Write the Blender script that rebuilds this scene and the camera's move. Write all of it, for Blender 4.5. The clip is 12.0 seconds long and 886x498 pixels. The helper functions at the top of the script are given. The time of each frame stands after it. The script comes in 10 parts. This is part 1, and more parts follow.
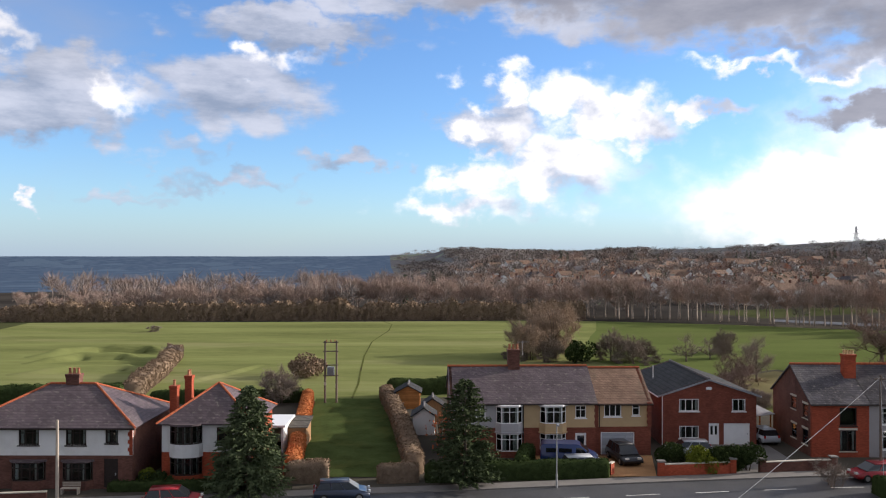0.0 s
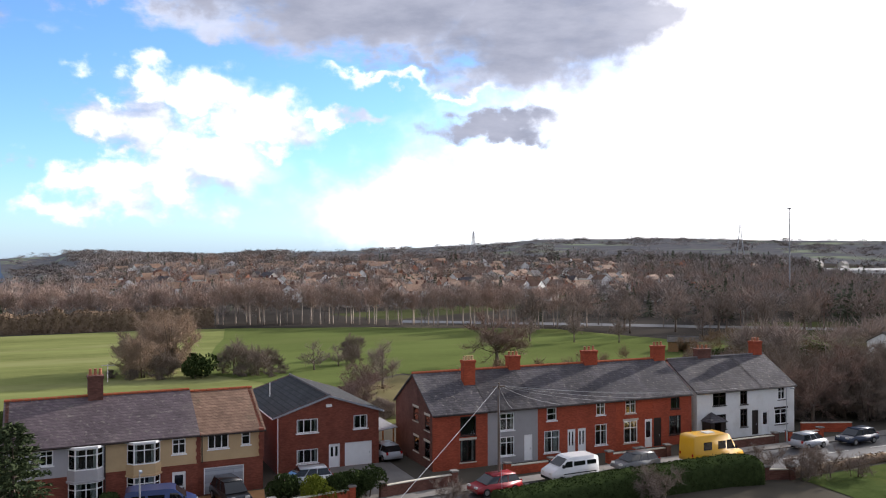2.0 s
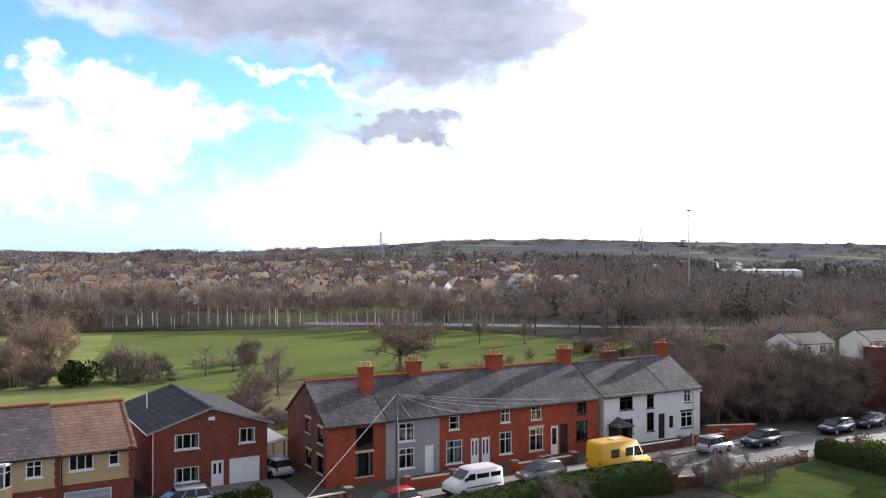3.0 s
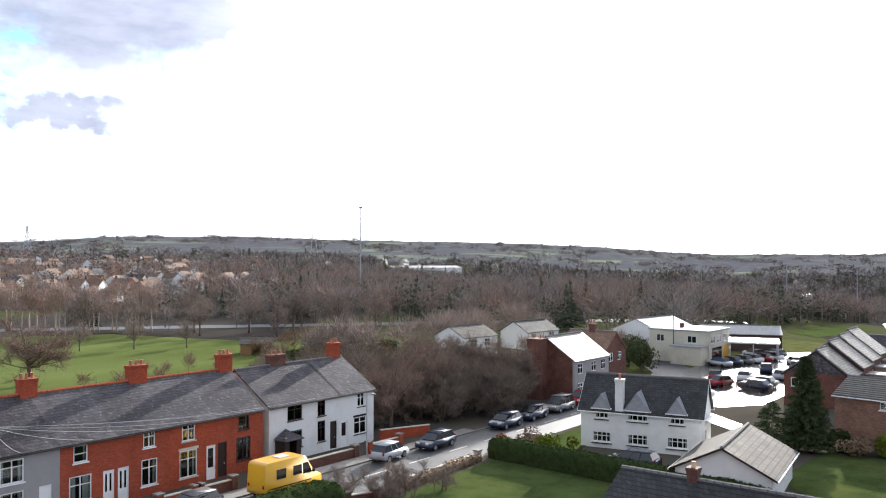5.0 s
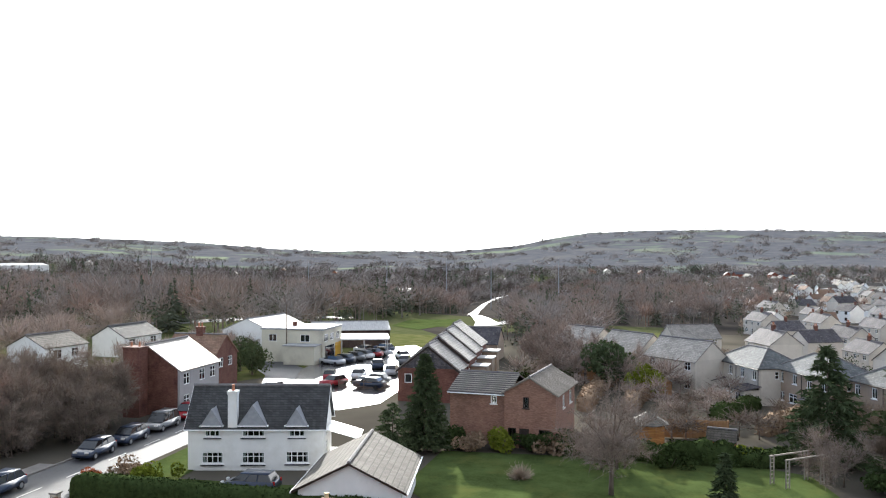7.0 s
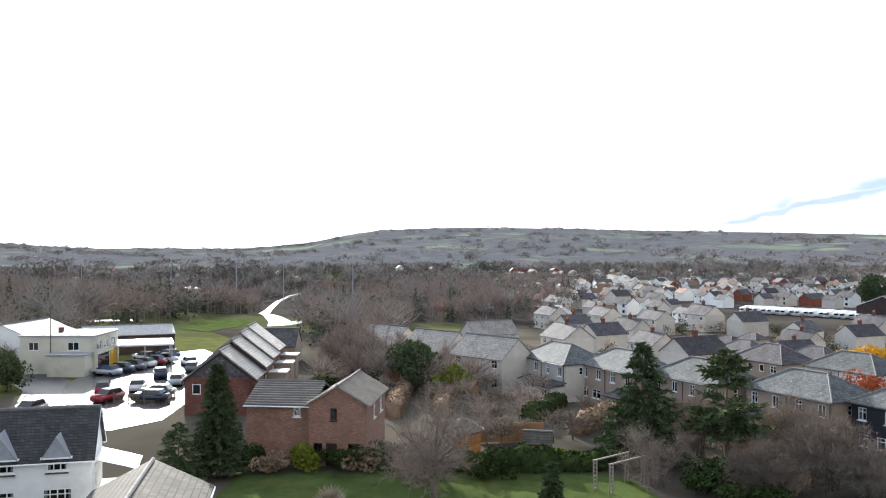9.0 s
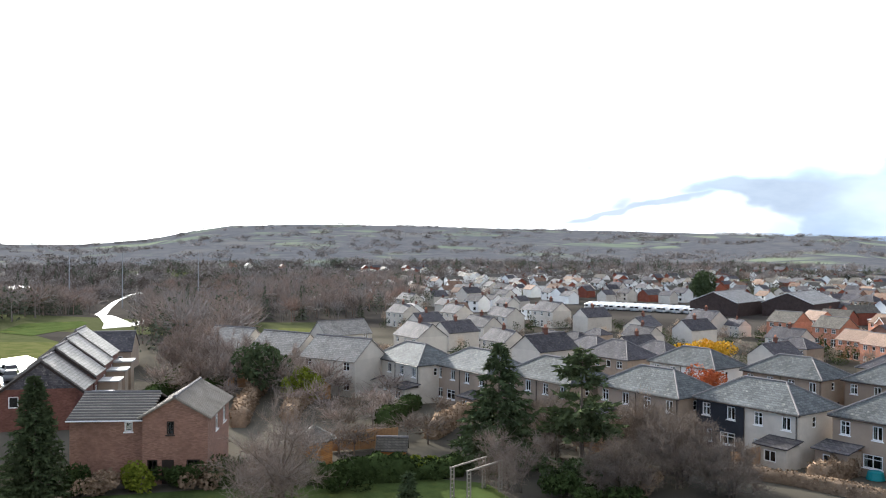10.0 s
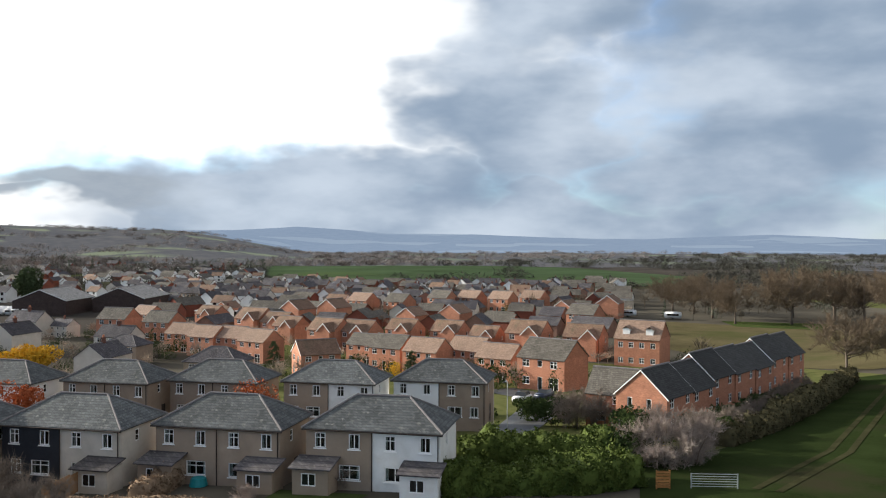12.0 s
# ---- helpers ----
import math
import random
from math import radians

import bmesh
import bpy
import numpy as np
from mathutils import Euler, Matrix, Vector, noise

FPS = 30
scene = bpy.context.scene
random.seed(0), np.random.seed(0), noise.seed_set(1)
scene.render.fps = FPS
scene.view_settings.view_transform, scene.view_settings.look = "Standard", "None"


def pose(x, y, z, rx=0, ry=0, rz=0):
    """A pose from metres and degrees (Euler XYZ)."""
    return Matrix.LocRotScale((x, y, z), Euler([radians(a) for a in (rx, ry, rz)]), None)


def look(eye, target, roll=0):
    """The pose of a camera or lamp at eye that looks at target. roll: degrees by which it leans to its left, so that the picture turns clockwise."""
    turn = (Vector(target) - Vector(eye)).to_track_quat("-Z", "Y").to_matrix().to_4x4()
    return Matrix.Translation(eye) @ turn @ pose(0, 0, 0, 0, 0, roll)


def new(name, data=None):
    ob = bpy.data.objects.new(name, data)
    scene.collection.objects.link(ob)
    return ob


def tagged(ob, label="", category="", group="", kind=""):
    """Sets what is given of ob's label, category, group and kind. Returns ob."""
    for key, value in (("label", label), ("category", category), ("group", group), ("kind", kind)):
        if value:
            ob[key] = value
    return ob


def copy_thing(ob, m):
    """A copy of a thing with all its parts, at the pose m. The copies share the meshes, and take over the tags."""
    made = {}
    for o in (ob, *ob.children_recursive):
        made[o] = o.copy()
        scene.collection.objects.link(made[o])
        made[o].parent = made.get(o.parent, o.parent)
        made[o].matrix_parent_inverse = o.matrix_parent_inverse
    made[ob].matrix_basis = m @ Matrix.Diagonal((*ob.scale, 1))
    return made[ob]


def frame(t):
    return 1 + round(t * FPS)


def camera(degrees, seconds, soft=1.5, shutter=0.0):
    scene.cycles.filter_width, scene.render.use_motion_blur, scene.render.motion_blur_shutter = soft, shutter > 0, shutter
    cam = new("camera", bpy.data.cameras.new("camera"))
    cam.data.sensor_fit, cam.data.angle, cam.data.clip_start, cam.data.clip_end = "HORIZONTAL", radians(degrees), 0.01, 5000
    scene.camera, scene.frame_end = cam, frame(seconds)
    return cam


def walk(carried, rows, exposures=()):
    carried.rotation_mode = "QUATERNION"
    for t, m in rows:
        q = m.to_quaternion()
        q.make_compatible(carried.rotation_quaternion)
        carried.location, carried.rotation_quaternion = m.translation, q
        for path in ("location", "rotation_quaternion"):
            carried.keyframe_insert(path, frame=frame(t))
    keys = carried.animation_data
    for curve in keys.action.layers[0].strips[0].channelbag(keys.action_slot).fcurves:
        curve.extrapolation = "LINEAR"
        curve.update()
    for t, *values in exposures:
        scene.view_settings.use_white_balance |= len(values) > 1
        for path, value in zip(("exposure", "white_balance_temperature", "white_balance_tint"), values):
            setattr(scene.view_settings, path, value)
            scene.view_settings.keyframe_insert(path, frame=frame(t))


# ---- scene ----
cam = camera(55.13, 12.0, soft=1.1)
PATH = [
    (0.0, -0.07, 0.02, 18.38, -0.01, 0.36, -0.05),
    (0.5, 0.88, 2.58, 18.44, -0.61, 0.43, -0.08),
    (1.0, 2.07, 5.42, 18.47, -9.01, 0.51, 0.03),
    (1.5, 3.28, 7.84, 18.51, -17.52, 0.52, 0.14),
    (2.0, 4.67, 10.20, 18.42, -23.92, 0.53, 0.11),
    (2.5, 6.10, 12.28, 18.35, -26.92, 0.56, 0.05),
    (4.5, 12.61, 19.83, 17.94, -45.58, 0.45, -0.13),
    (5.0, 14.45, 21.32, 17.76, -51.91, 0.43, -0.09),
    (5.5, 16.27, 22.61, 17.71, -58.38, 0.40, -0.06),
    (6.0, 18.14, 23.81, 17.73, -64.92, 0.34, -0.10),
    (6.5, 19.99, 24.75, 17.72, -71.18, 0.28, -0.12),
    (7.0, 22.06, 25.75, 17.67, -78.00, 0.25, -0.14),
    (7.5, 23.97, 26.53, 17.60, -82.28, 0.15, -0.19),
    (9.5, 31.23, 27.97, 17.48, -96.35, 0.01, -0.11),
    (10.0, 32.90, 27.64, 17.59, -101.96, -0.09, -0.22),
    (10.5, 34.47, 26.84, 17.73, -108.88, -0.12, -0.18),
    (11.0, 36.04, 25.60, 17.80, -118.05, -0.13, -0.20),
    (11.5, 37.53, 24.01, 17.92, -130.54, -0.23, -0.15),
    (12.0, 38.81, 22.39, 18.10, -144.81, -0.41, -0.13),
]
walk(cam, [(t, pose(x, y, z, 90 + pitch, roll, yaw)) for t, x, y, z, yaw, pitch, roll in PATH],
     [(0, 0.30, 6350, 15), (1.5, 0.45, 6200, 16), (2.5, 0.75, 6050, 14), (4.5, 1.12, 6000, 12), (6.5, 1.5, 6000, 9), (9.5, 1.5, 5950, 8), (10.5, 1.3, 6050, 9), (11, 1.1, 6150, 9), (11.5, 0.92, 6300, 8), (12, 0.68, 6400, 8)])

# ---- light: low winter sun, broken cloud ----
SUN_HEADING, SUN_HEIGHT = 74.0, 17.0
sun = new("sun", bpy.data.lights.new("sun", "SUN"))
sun.data.energy, sun.data.angle, sun.data.color = 5.0, radians(0.9), (1.0, 0.92, 0.80)
h, e = radians(SUN_HEADING), radians(SUN_HEIGHT)
SUN = Vector((math.sin(h) * math.cos(e), math.cos(h) * math.cos(e), math.sin(e)))
sun.matrix_world = look(SUN * 100, (0, 0, 0))

world = bpy.data.worlds.new("sky")
scene.world = world
world.use_nodes = True
wt = world.node_tree
wt.nodes.clear()


def wnode(kind, **values):
    n = wt.nodes.new(kind)
    for key, value in values.items():
        n.inputs[int(key[1:])].default_value = value
    return n


def wmath(op, a, b=0.0, clamp=False):
    n = wt.nodes.new("ShaderNodeMath")
    n.operation, n.use_clamp = op, clamp
    for i, v in enumerate((a, b)):
        if isinstance(v, (int, float)):
            n.inputs[i].default_value = v
        else:
            wt.links.new(v, n.inputs[i])
    return n.outputs[0]


def wmix(f, a, b):
    n = wt.nodes.new("ShaderNodeMix")
    n.data_type = "RGBA"
    for i, v in ((0, f), (6, a), (7, b)):
        if isinstance(v, (tuple, float, int)):
            n.inputs[i].default_value = v
        else:
            wt.links.new(v, n.inputs[i])
    return n.outputs[2]


def wramp(v, lo, hi):
    n = wt.nodes.new("ShaderNodeMapRange")
    n.interpolation_type = "SMOOTHSTEP"
    wt.links.new(v, n.inputs[0])
    n.inputs[1].default_value, n.inputs[2].default_value = lo, hi
    return n.outputs[0]


sky = wt.nodes.new("ShaderNodeTexSky")
sky.sky_type, sky.sun_disc = "NISHITA", False
sky.sun_elevation, sky.sun_rotation = radians(SUN_HEIGHT), radians(SUN_HEADING)
sky.air_density, sky.dust_density, sky.ozone_density = 1.0, 0.1, 3.0
tc = wt.nodes.new("ShaderNodeTexCoord")
sep = wt.nodes.new("ShaderNodeSeparateXYZ")
wt.links.new(tc.outputs["Generated"], sep.inputs[0])
dx, dy, dz = sep.outputs
azim = wmath("MULTIPLY", wmath("ARCTAN2", dx, dy), 57.2958)      # heading in degrees
elev = wmath("MULTIPLY", wmath("ARCSINE", dz), 57.2958)


def wnoise(scale, detail, rough, stretch=1.0):
    m = wt.nodes.new("ShaderNodeMapping")
    m.inputs["Scale"].default_value = (1, 1, stretch)
    wt.links.new(tc.outputs["Generated"], m.inputs[0])
    n = wt.nodes.new("ShaderNodeTexNoise")
    wt.links.new(m.outputs[0], n.inputs["Vector"])
    n.inputs["Scale"].default_value, n.inputs["Detail"].default_value, n.inputs["Roughness"].default_value = scale, detail, rough
    return n


broad = wnoise(4.5, 5, 0.5, 2.4)
billow, wisps = wnoise(22, 5, 0.52, 1.3), wnoise(9, 8, 0.6, 3.2)
bsep = wt.nodes.new("ShaderNodeSeparateColor")
wt.links.new(billow.outputs["Color"], bsep.inputs[0])
az_w = wmath("ADD", azim, wmath("MULTIPLY", wmath("SUBTRACT", bsep.outputs[0], 0.5), 11.0))
el_w = wmath("ADD", elev, wmath("MULTIPLY", wmath("SUBTRACT", bsep.outputs[1], 0.5), 6.0))


wsep = wt.nodes.new("ShaderNodeSeparateColor")
drift = wnoise(7, 4, 0.45, 2.2)
wt.links.new(drift.outputs["Color"], wsep.inputs[0])
az_s = wmath("ADD", azim, wmath("MULTIPLY", wmath("SUBTRACT", wsep.outputs[0], 0.5), 20.0))
el_s = wmath("ADD", elev, wmath("MULTIPLY", wmath("SUBTRACT", wsep.outputs[1], 0.5), 9.0))


def bank(rows, warped=True, soft=False):
    """Cloud banks: heading, height, half-width and half-height in degrees, weight."""
    total = None
    for a, el, sa, se, w in rows:
        u = wmath("MULTIPLY", wmath("SUBTRACT", az_s if soft else az_w if warped else azim, a), 1 / sa)
        v = wmath("MULTIPLY", wmath("SUBTRACT", el_s if soft else el_w if warped else elev, el), 1 / se)
        g = wmath("MULTIPLY", wmath("EXPONENT", wmath("MULTIPLY", wmath("ADD", wmath("MULTIPLY", u, u), wmath("MULTIPLY", v, v)), -1.0)), w)
        total = g if total is None else wmath("MAXIMUM", total, g)
    return total


cumulus = bank([(4.6, 11.0, 2.4, 1.3, 1), (9.2, 10.0, 3.4, 2.0, 1), (12.5, 8.7, 3.6, 1.5, 1), (17.2, 9.2, 3.0, .8, .9), (3.6, 8.0, 2.4, 1.8, .9),
                (2.8, 5.0, 3.0, 1.6, .8), (8, 6.0, 5, 2.6, 1), (1.5, 3.4, 4.4, 1.2, .8), (-11.0, 12.8, 2.0, .9, .85), (-27, 2.6, .9, .6, .9), (-21, 9.8, 2.0, 1.5, .8), (-28, 13, 2.4, .8, .7),
                (21, 11.8, 3.4, .5, .75), (26, 11.3, 2, .5, .75)])
stratus = bank([(-2, 17, 12, 1.8, .8), (10, 17, 9, 2.6, 1), (20, 16.5, 10, 3.8, 1), (29, 14.5, 7, 4, 1), (28.5, 8.8, 4.6, 1.2, 1), (-25, 10.4, 5, 3.0, 1),
                (-14, 10.4, 7.5, 2.8, .9), (-5.5, 5.8, 3.6, 1.0, .75), (3.4, 9.0, 4.0, 2.6, .75), (-16, 6.5, 5, 1.0, .55), (-20, 3.8, 6, .8, .5), (-25, 17, 6, 1.2, .5), (-27, 8.5, 7, 2.2, 1), (-10, 14.5, 9, 1.6, .9), (-14, 4.6, 7, .9, .6)])
over = bank([(31, 15, 7, 3.8, 1.3), (19, 16.5, 10, 3.2, 1.3), (6, 17.4, 9, 1.6, 1.0), (36, 15.5, 4.5, 3.0, 1.1), (27.5, 8.7, 4.4, 1.1, 1.3), (22.5, 12.8, 3, .8, .7)])
# Unseen western cloud, added to grey the sky light on shaded walls.
west = bank([(-110, 22, 75, 26, 1.3), (-150, 10, 50, 22, 1.2), (-60, 24, 30, 16, 1.0)], warped=False)
gloom = bank([(125, 3.4, 7, 1.5, 1.2), (135, 3.4, 18, 2.8, 1.35), (150, 1.0, 34, 3.4, 1.3), (150, 8, 9, 8, 1.2), (165, 6, 14, 6, 1.2), (172, 12, 20, 12, 1.2), (200, 8, 30, 16, 1), (152, 16, 12, 6, 1.1), (185, 25, 34, 14, 1)], soft=True)
low = bank([(20, -1, 60, 3.0, .9), (-35, -1, 50, 3.4, .8)], warped=False)
bright = bank([(24, 3.2, 9, 3.4, .9), (36, 5, 14, 8, 1), (112, 12, 18, 9, 1), (128, 10, 13, 5.5, 1), (140, 12, 8, 5, .9), (147, 14, 11, 8, 1), (132, 16, 12, 5, 1), (120, 1.5, 26, 3, 1), (142, 8, 9, 5, 1)], warped=True)

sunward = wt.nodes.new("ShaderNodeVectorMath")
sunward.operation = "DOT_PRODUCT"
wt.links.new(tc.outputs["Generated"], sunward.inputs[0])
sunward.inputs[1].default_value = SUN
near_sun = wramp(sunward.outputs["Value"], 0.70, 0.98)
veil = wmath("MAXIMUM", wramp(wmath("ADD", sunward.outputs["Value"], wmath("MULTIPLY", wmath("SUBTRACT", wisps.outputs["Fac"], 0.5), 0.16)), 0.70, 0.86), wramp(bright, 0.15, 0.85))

scaled = wt.nodes.new("ShaderNodeVectorMath")
scaled.operation = "SCALE"
wt.links.new(sky.outputs[0], scaled.inputs[0])
scaled.inputs["Scale"].default_value = 0.15
tinted = wt.nodes.new("ShaderNodeVectorMath")
tinted.operation = "MULTIPLY"
wt.links.new(scaled.outputs[0], tinted.inputs[0])
tinted.inputs[1].default_value = (0.74, 0.90, 1.10)
col = wmix(wmath("MULTIPLY", low, 0.85), tinted.outputs[0], (0.25, 0.38, 0.58, 1))
grey = wmix(wramp(wisps.outputs["Fac"], 0.3, 0.7), (0.25, 0.30, 0.39, 1), (0.56, 0.59, 0.66, 1))
col = wmix(wmath("MULTIPLY", wramp(wmath("ADD", stratus, wmath("MULTIPLY", wmath("SUBTRACT", wisps.outputs["Fac"], 0.5), 0.8)), 0.28, 0.72), 0.92), col, grey)
# Unseen cloud overhead, added to take blue out of the shade.
cover = wmath("MULTIPLY", wramp(elev, 17.5, 34), wramp(wisps.outputs["Fac"], 0.25, 0.5))
col = wmix(wmath("MULTIPLY", cover, 0.9), col, (0.36, 0.37, 0.39, 1))
white = wmix(wramp(wmath("ADD", billow.outputs["Fac"], wmath("MULTIPLY", wmath("SUBTRACT", broad.outputs["Fac"], 0.5), 0.7)), 0.3, 0.62), (0.46, 0.51, 0.60, 1), (1.0, 0.99, 0.97, 1))
col = wmix(wramp(wmath("ADD", cumulus, wmath("MULTIPLY", wmath("SUBTRACT", billow.outputs["Fac"], 0.5), 0.6)), 0.16, 0.82), col, white)
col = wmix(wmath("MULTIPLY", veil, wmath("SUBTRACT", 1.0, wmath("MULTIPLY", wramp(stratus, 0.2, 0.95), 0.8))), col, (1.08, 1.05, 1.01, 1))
col = wmix(wmath("MULTIPLY", wramp(wmath("ADD", over, wmath("MULTIPLY", wmath("SUBTRACT", wisps.outputs["Fac"], 0.5), 0.7)), 0.22, 0.9), 0.94), col, wmix(wramp(wisps.outputs["Fac"], 0.25, 0.75), (0.23, 0.243, 0.29, 1), (0.35, 0.36, 0.405, 1)))
col = wmix(wmath("MULTIPLY", wramp(wmath("ADD", west, wmath("MULTIPLY", wmath("SUBTRACT", broad.outputs["Fac"], 0.5), 0.6)), 0.2, 0.8), 0.9), col, (0.40, 0.39, 0.385, 1))
dark = wmix(wramp(broad.outputs["Fac"], 0.32, 0.68), (0.175, 0.225, 0.30, 1), (0.385, 0.43, 0.495, 1))
col = wmix(wramp(wmath("ADD", gloom, wmath("MULTIPLY", wmath("SUBTRACT", broad.outputs["Fac"], 0.5), 0.5)), 0.12, 0.95), col, dark)
shelf = bank([(121, 3.3, 8.5, 1.5, 1.3), (113.5, 2.4, 5, 0.7, 1.0)], soft=True)
col = wmix(wmath("MULTIPLY", wramp(wmath("ADD", shelf, wmath("MULTIPLY", wmath("SUBTRACT", wisps.outputs["Fac"], 0.5), 0.5)), 0.15, 0.9), 0.95), col, wmix(wramp(wisps.outputs["Fac"], 0.3, 0.7), (0.19, 0.225, 0.275, 1), (0.26, 0.29, 0.33, 1)))
glow = wmath("MULTIPLY", wmath("POWER", near_sun, 3.0), 1.0)
gl = wt.nodes.new("ShaderNodeVectorMath")
gl.operation = "SCALE"
gl.inputs[0].default_value = (1.0, 0.95, 0.86)
wt.links.new(glow, gl.inputs["Scale"])
addn = wt.nodes.new("ShaderNodeVectorMath")
wt.links.new(col, addn.inputs[0])
wt.links.new(gl.outputs[0], addn.inputs[1])
back = wt.nodes.new("ShaderNodeBackground")
wt.links.new(addn.outputs[0], back.inputs[0])
back.inputs[1].default_value = 1.0
wout = wt.nodes.new("ShaderNodeOutputWorld")
wt.links.new(back.outputs[0], wout.inputs[0])

# ---- materials ----
def mat(name, base, vary=0.25, scale=1.5, rough=0.85, bump=0.15, fine=20.0, metal=0.0, pattern=None, mortar=None, stretch=(1, 1, 1), tint=0.0, spec=0.25, stain=None, coords="Object", speck=None):
    """A surface with variation at two scales. pattern: (width, height) of courses over x + y and z. tint: spread from object to object."""
    m = bpy.data.materials.new(name)
    m.use_nodes = True
    nt = m.node_tree
    b = nt.nodes["Principled BSDF"]
    b.inputs["Roughness"].default_value, b.inputs["Metallic"].default_value = rough, metal
    b.inputs["Specular IOR Level"].default_value = spec
    tcn = nt.nodes.new("ShaderNodeTexCoord")
    mp = nt.nodes.new("ShaderNodeMapping")
    mp.inputs["Scale"].default_value = stretch
    if coords == "World":
        geo = nt.nodes.new("ShaderNodeNewGeometry")
        nt.links.new(geo.outputs["Position"], mp.inputs[0])
    else:
        nt.links.new(tcn.outputs["Object"], mp.inputs[0])

    def noise_tex(s, d):
        n = nt.nodes.new("ShaderNodeTexNoise")
        nt.links.new(mp.outputs[0], n.inputs["Vector"])
        n.inputs["Scale"].default_value, n.inputs["Detail"].default_value = s, d
        n.inputs["Roughness"].default_value = 0.65
        return n.outputs["Fac"]

    def mixc(f, a, c, blend="MIX"):
        n = nt.nodes.new("ShaderNodeMix")
        n.data_type, n.blend_type = "RGBA", blend
        for i, v in ((0, f), (6, a), (7, c)):
            if isinstance(v, (tuple, float, int)):
                n.inputs[i].default_value = v
            else:
                nt.links.new(v, n.inputs[i])
        return n.outputs[2]

    def ramp(v, lo, hi):
        n = nt.nodes.new("ShaderNodeMapRange")
        nt.links.new(v, n.inputs[0])
        n.inputs[1].default_value, n.inputs[2].default_value = lo, hi
        return n.outputs[0]

    coarse, fin = noise_tex(scale, 5), noise_tex(fine, 4)
    lo, hi = tuple(c * (1 - vary) for c in base), tuple(min(1, c * (1 + vary)) for c in base)
    colour = mixc(ramp(coarse, 0.3, 0.7), (*lo, 1), (*hi, 1))
    colour = mixc(ramp(fin, 0.3, 0.7), colour, mixc(0.5, colour, (*hi, 1)))
    if stain:
        colour = mixc(ramp(noise_tex(scale * 0.6, 8), 0.52, 0.72), colour, (*stain, 1))
    if speck:
        colour = mixc(ramp(noise_tex(3.2, 10), 0.56, 0.66), colour, (*speck, 1))
    relief = fin
    if pattern:
        s = nt.nodes.new("ShaderNodeSeparateXYZ")
        nt.links.new(tcn.outputs["Object"], s.inputs[0])
        a = nt.nodes.new("ShaderNodeMath")
        nt.links.new(s.outputs[0], a.inputs[0]), nt.links.new(s.outputs[1], a.inputs[1])
        cb = nt.nodes.new("ShaderNodeCombineXYZ")
        nt.links.new(a.outputs[0], cb.inputs[0]), nt.links.new(s.outputs[2], cb.inputs[1])
        br = nt.nodes.new("ShaderNodeTexBrick")
        nt.links.new(cb.outputs[0], br.inputs["Vector"])
        br.inputs["Scale"].default_value, br.inputs["Brick Width"].default_value, br.inputs["Row Height"].default_value = 1.0, pattern[0], pattern[1]
        br.inputs["Mortar Size"].default_value, br.inputs["Color1"].default_value, br.inputs["Color2"].default_value = pattern[1] * 0.09, (0.72, 0.72, 0.72, 1), (1.1, 1.1, 1.1, 1)
        br.inputs["Mortar"].default_value = (*mortar, 1) if mortar else (0.5, 0.5, 0.5, 1)
        colour = mixc(1.0, colour, br.outputs["Color"], "MULTIPLY")
        ad = nt.nodes.new("ShaderNodeMath")
        ad.operation = "MULTIPLY_ADD"
        nt.links.new(br.outputs["Fac"], ad.inputs[0])
        ad.inputs[1].default_value = -1.0
        nt.links.new(fin, ad.inputs[2])
        relief = ad.outputs[0]
    if tint:
        oi = nt.nodes.new("ShaderNodeObjectInfo")
        hs = nt.nodes.new("ShaderNodeHueSaturation")
        nt.links.new(colour, hs.inputs["Color"])
        r = nt.nodes.new("ShaderNodeMapRange")
        nt.links.new(oi.outputs["Random"], r.inputs[0])
        r.inputs[3].default_value, r.inputs[4].default_value = 1 - tint, 1 + tint
        nt.links.new(r.outputs[0], hs.inputs["Value"])
        colour = hs.outputs[0]
    nt.links.new(colour, b.inputs["Base Color"])
    bp = nt.nodes.new("ShaderNodeBump")
    bp.inputs["Strength"].default_value, bp.inputs["Distance"].default_value = bump, 0.03
    nt.links.new(relief, bp.inputs["Height"])
    nt.links.new(bp.outputs[0], b.inputs["Normal"])
    return m


BRICK_RED = mat("brick_red", (0.36, 0.075, 0.035), 0.22, 0.8, pattern=(0.225, 0.075), mortar=(0.85, 0.8, 0.75), tint=0.12)
BRICK_STACK = mat("sooty_chimney_brick", (0.24, 0.068, 0.04), 0.3, 0.8, pattern=(0.225, 0.075), mortar=(0.8, 0.75, 0.7), stain=(0.10, 0.05, 0.04))
BRICK_DARK = mat("brick_dark", (0.14, 0.066, 0.05), 0.3, 0.8, pattern=(0.225, 0.075), mortar=(0.9, 0.85, 0.8), stain=(0.07, 0.03, 0.025))
BRICK_PLAIN = mat("brick_brown", (0.20, 0.062, 0.04), 0.25, 0.7, pattern=(0.225, 0.075), mortar=(0.85, 0.85, 0.8))
BRICK_ORANGE = mat("brick_orange", (0.42, 0.19, 0.118), 0.22, 0.6, pattern=(0.225, 0.075), mortar=(0.9, 0.85, 0.8), tint=0.15)
BRICK_TAN = mat("brick_tan", (0.25, 0.142, 0.104), 0.22, 0.6, pattern=(0.225, 0.075), mortar=(0.9, 0.85, 0.8))
PAINT_RED = mat("brick_painted_red", (0.34, 0.075, 0.038), 0.18, 0.6, pattern=(0.225, 0.075), mortar=(0.75, 0.7, 0.7))
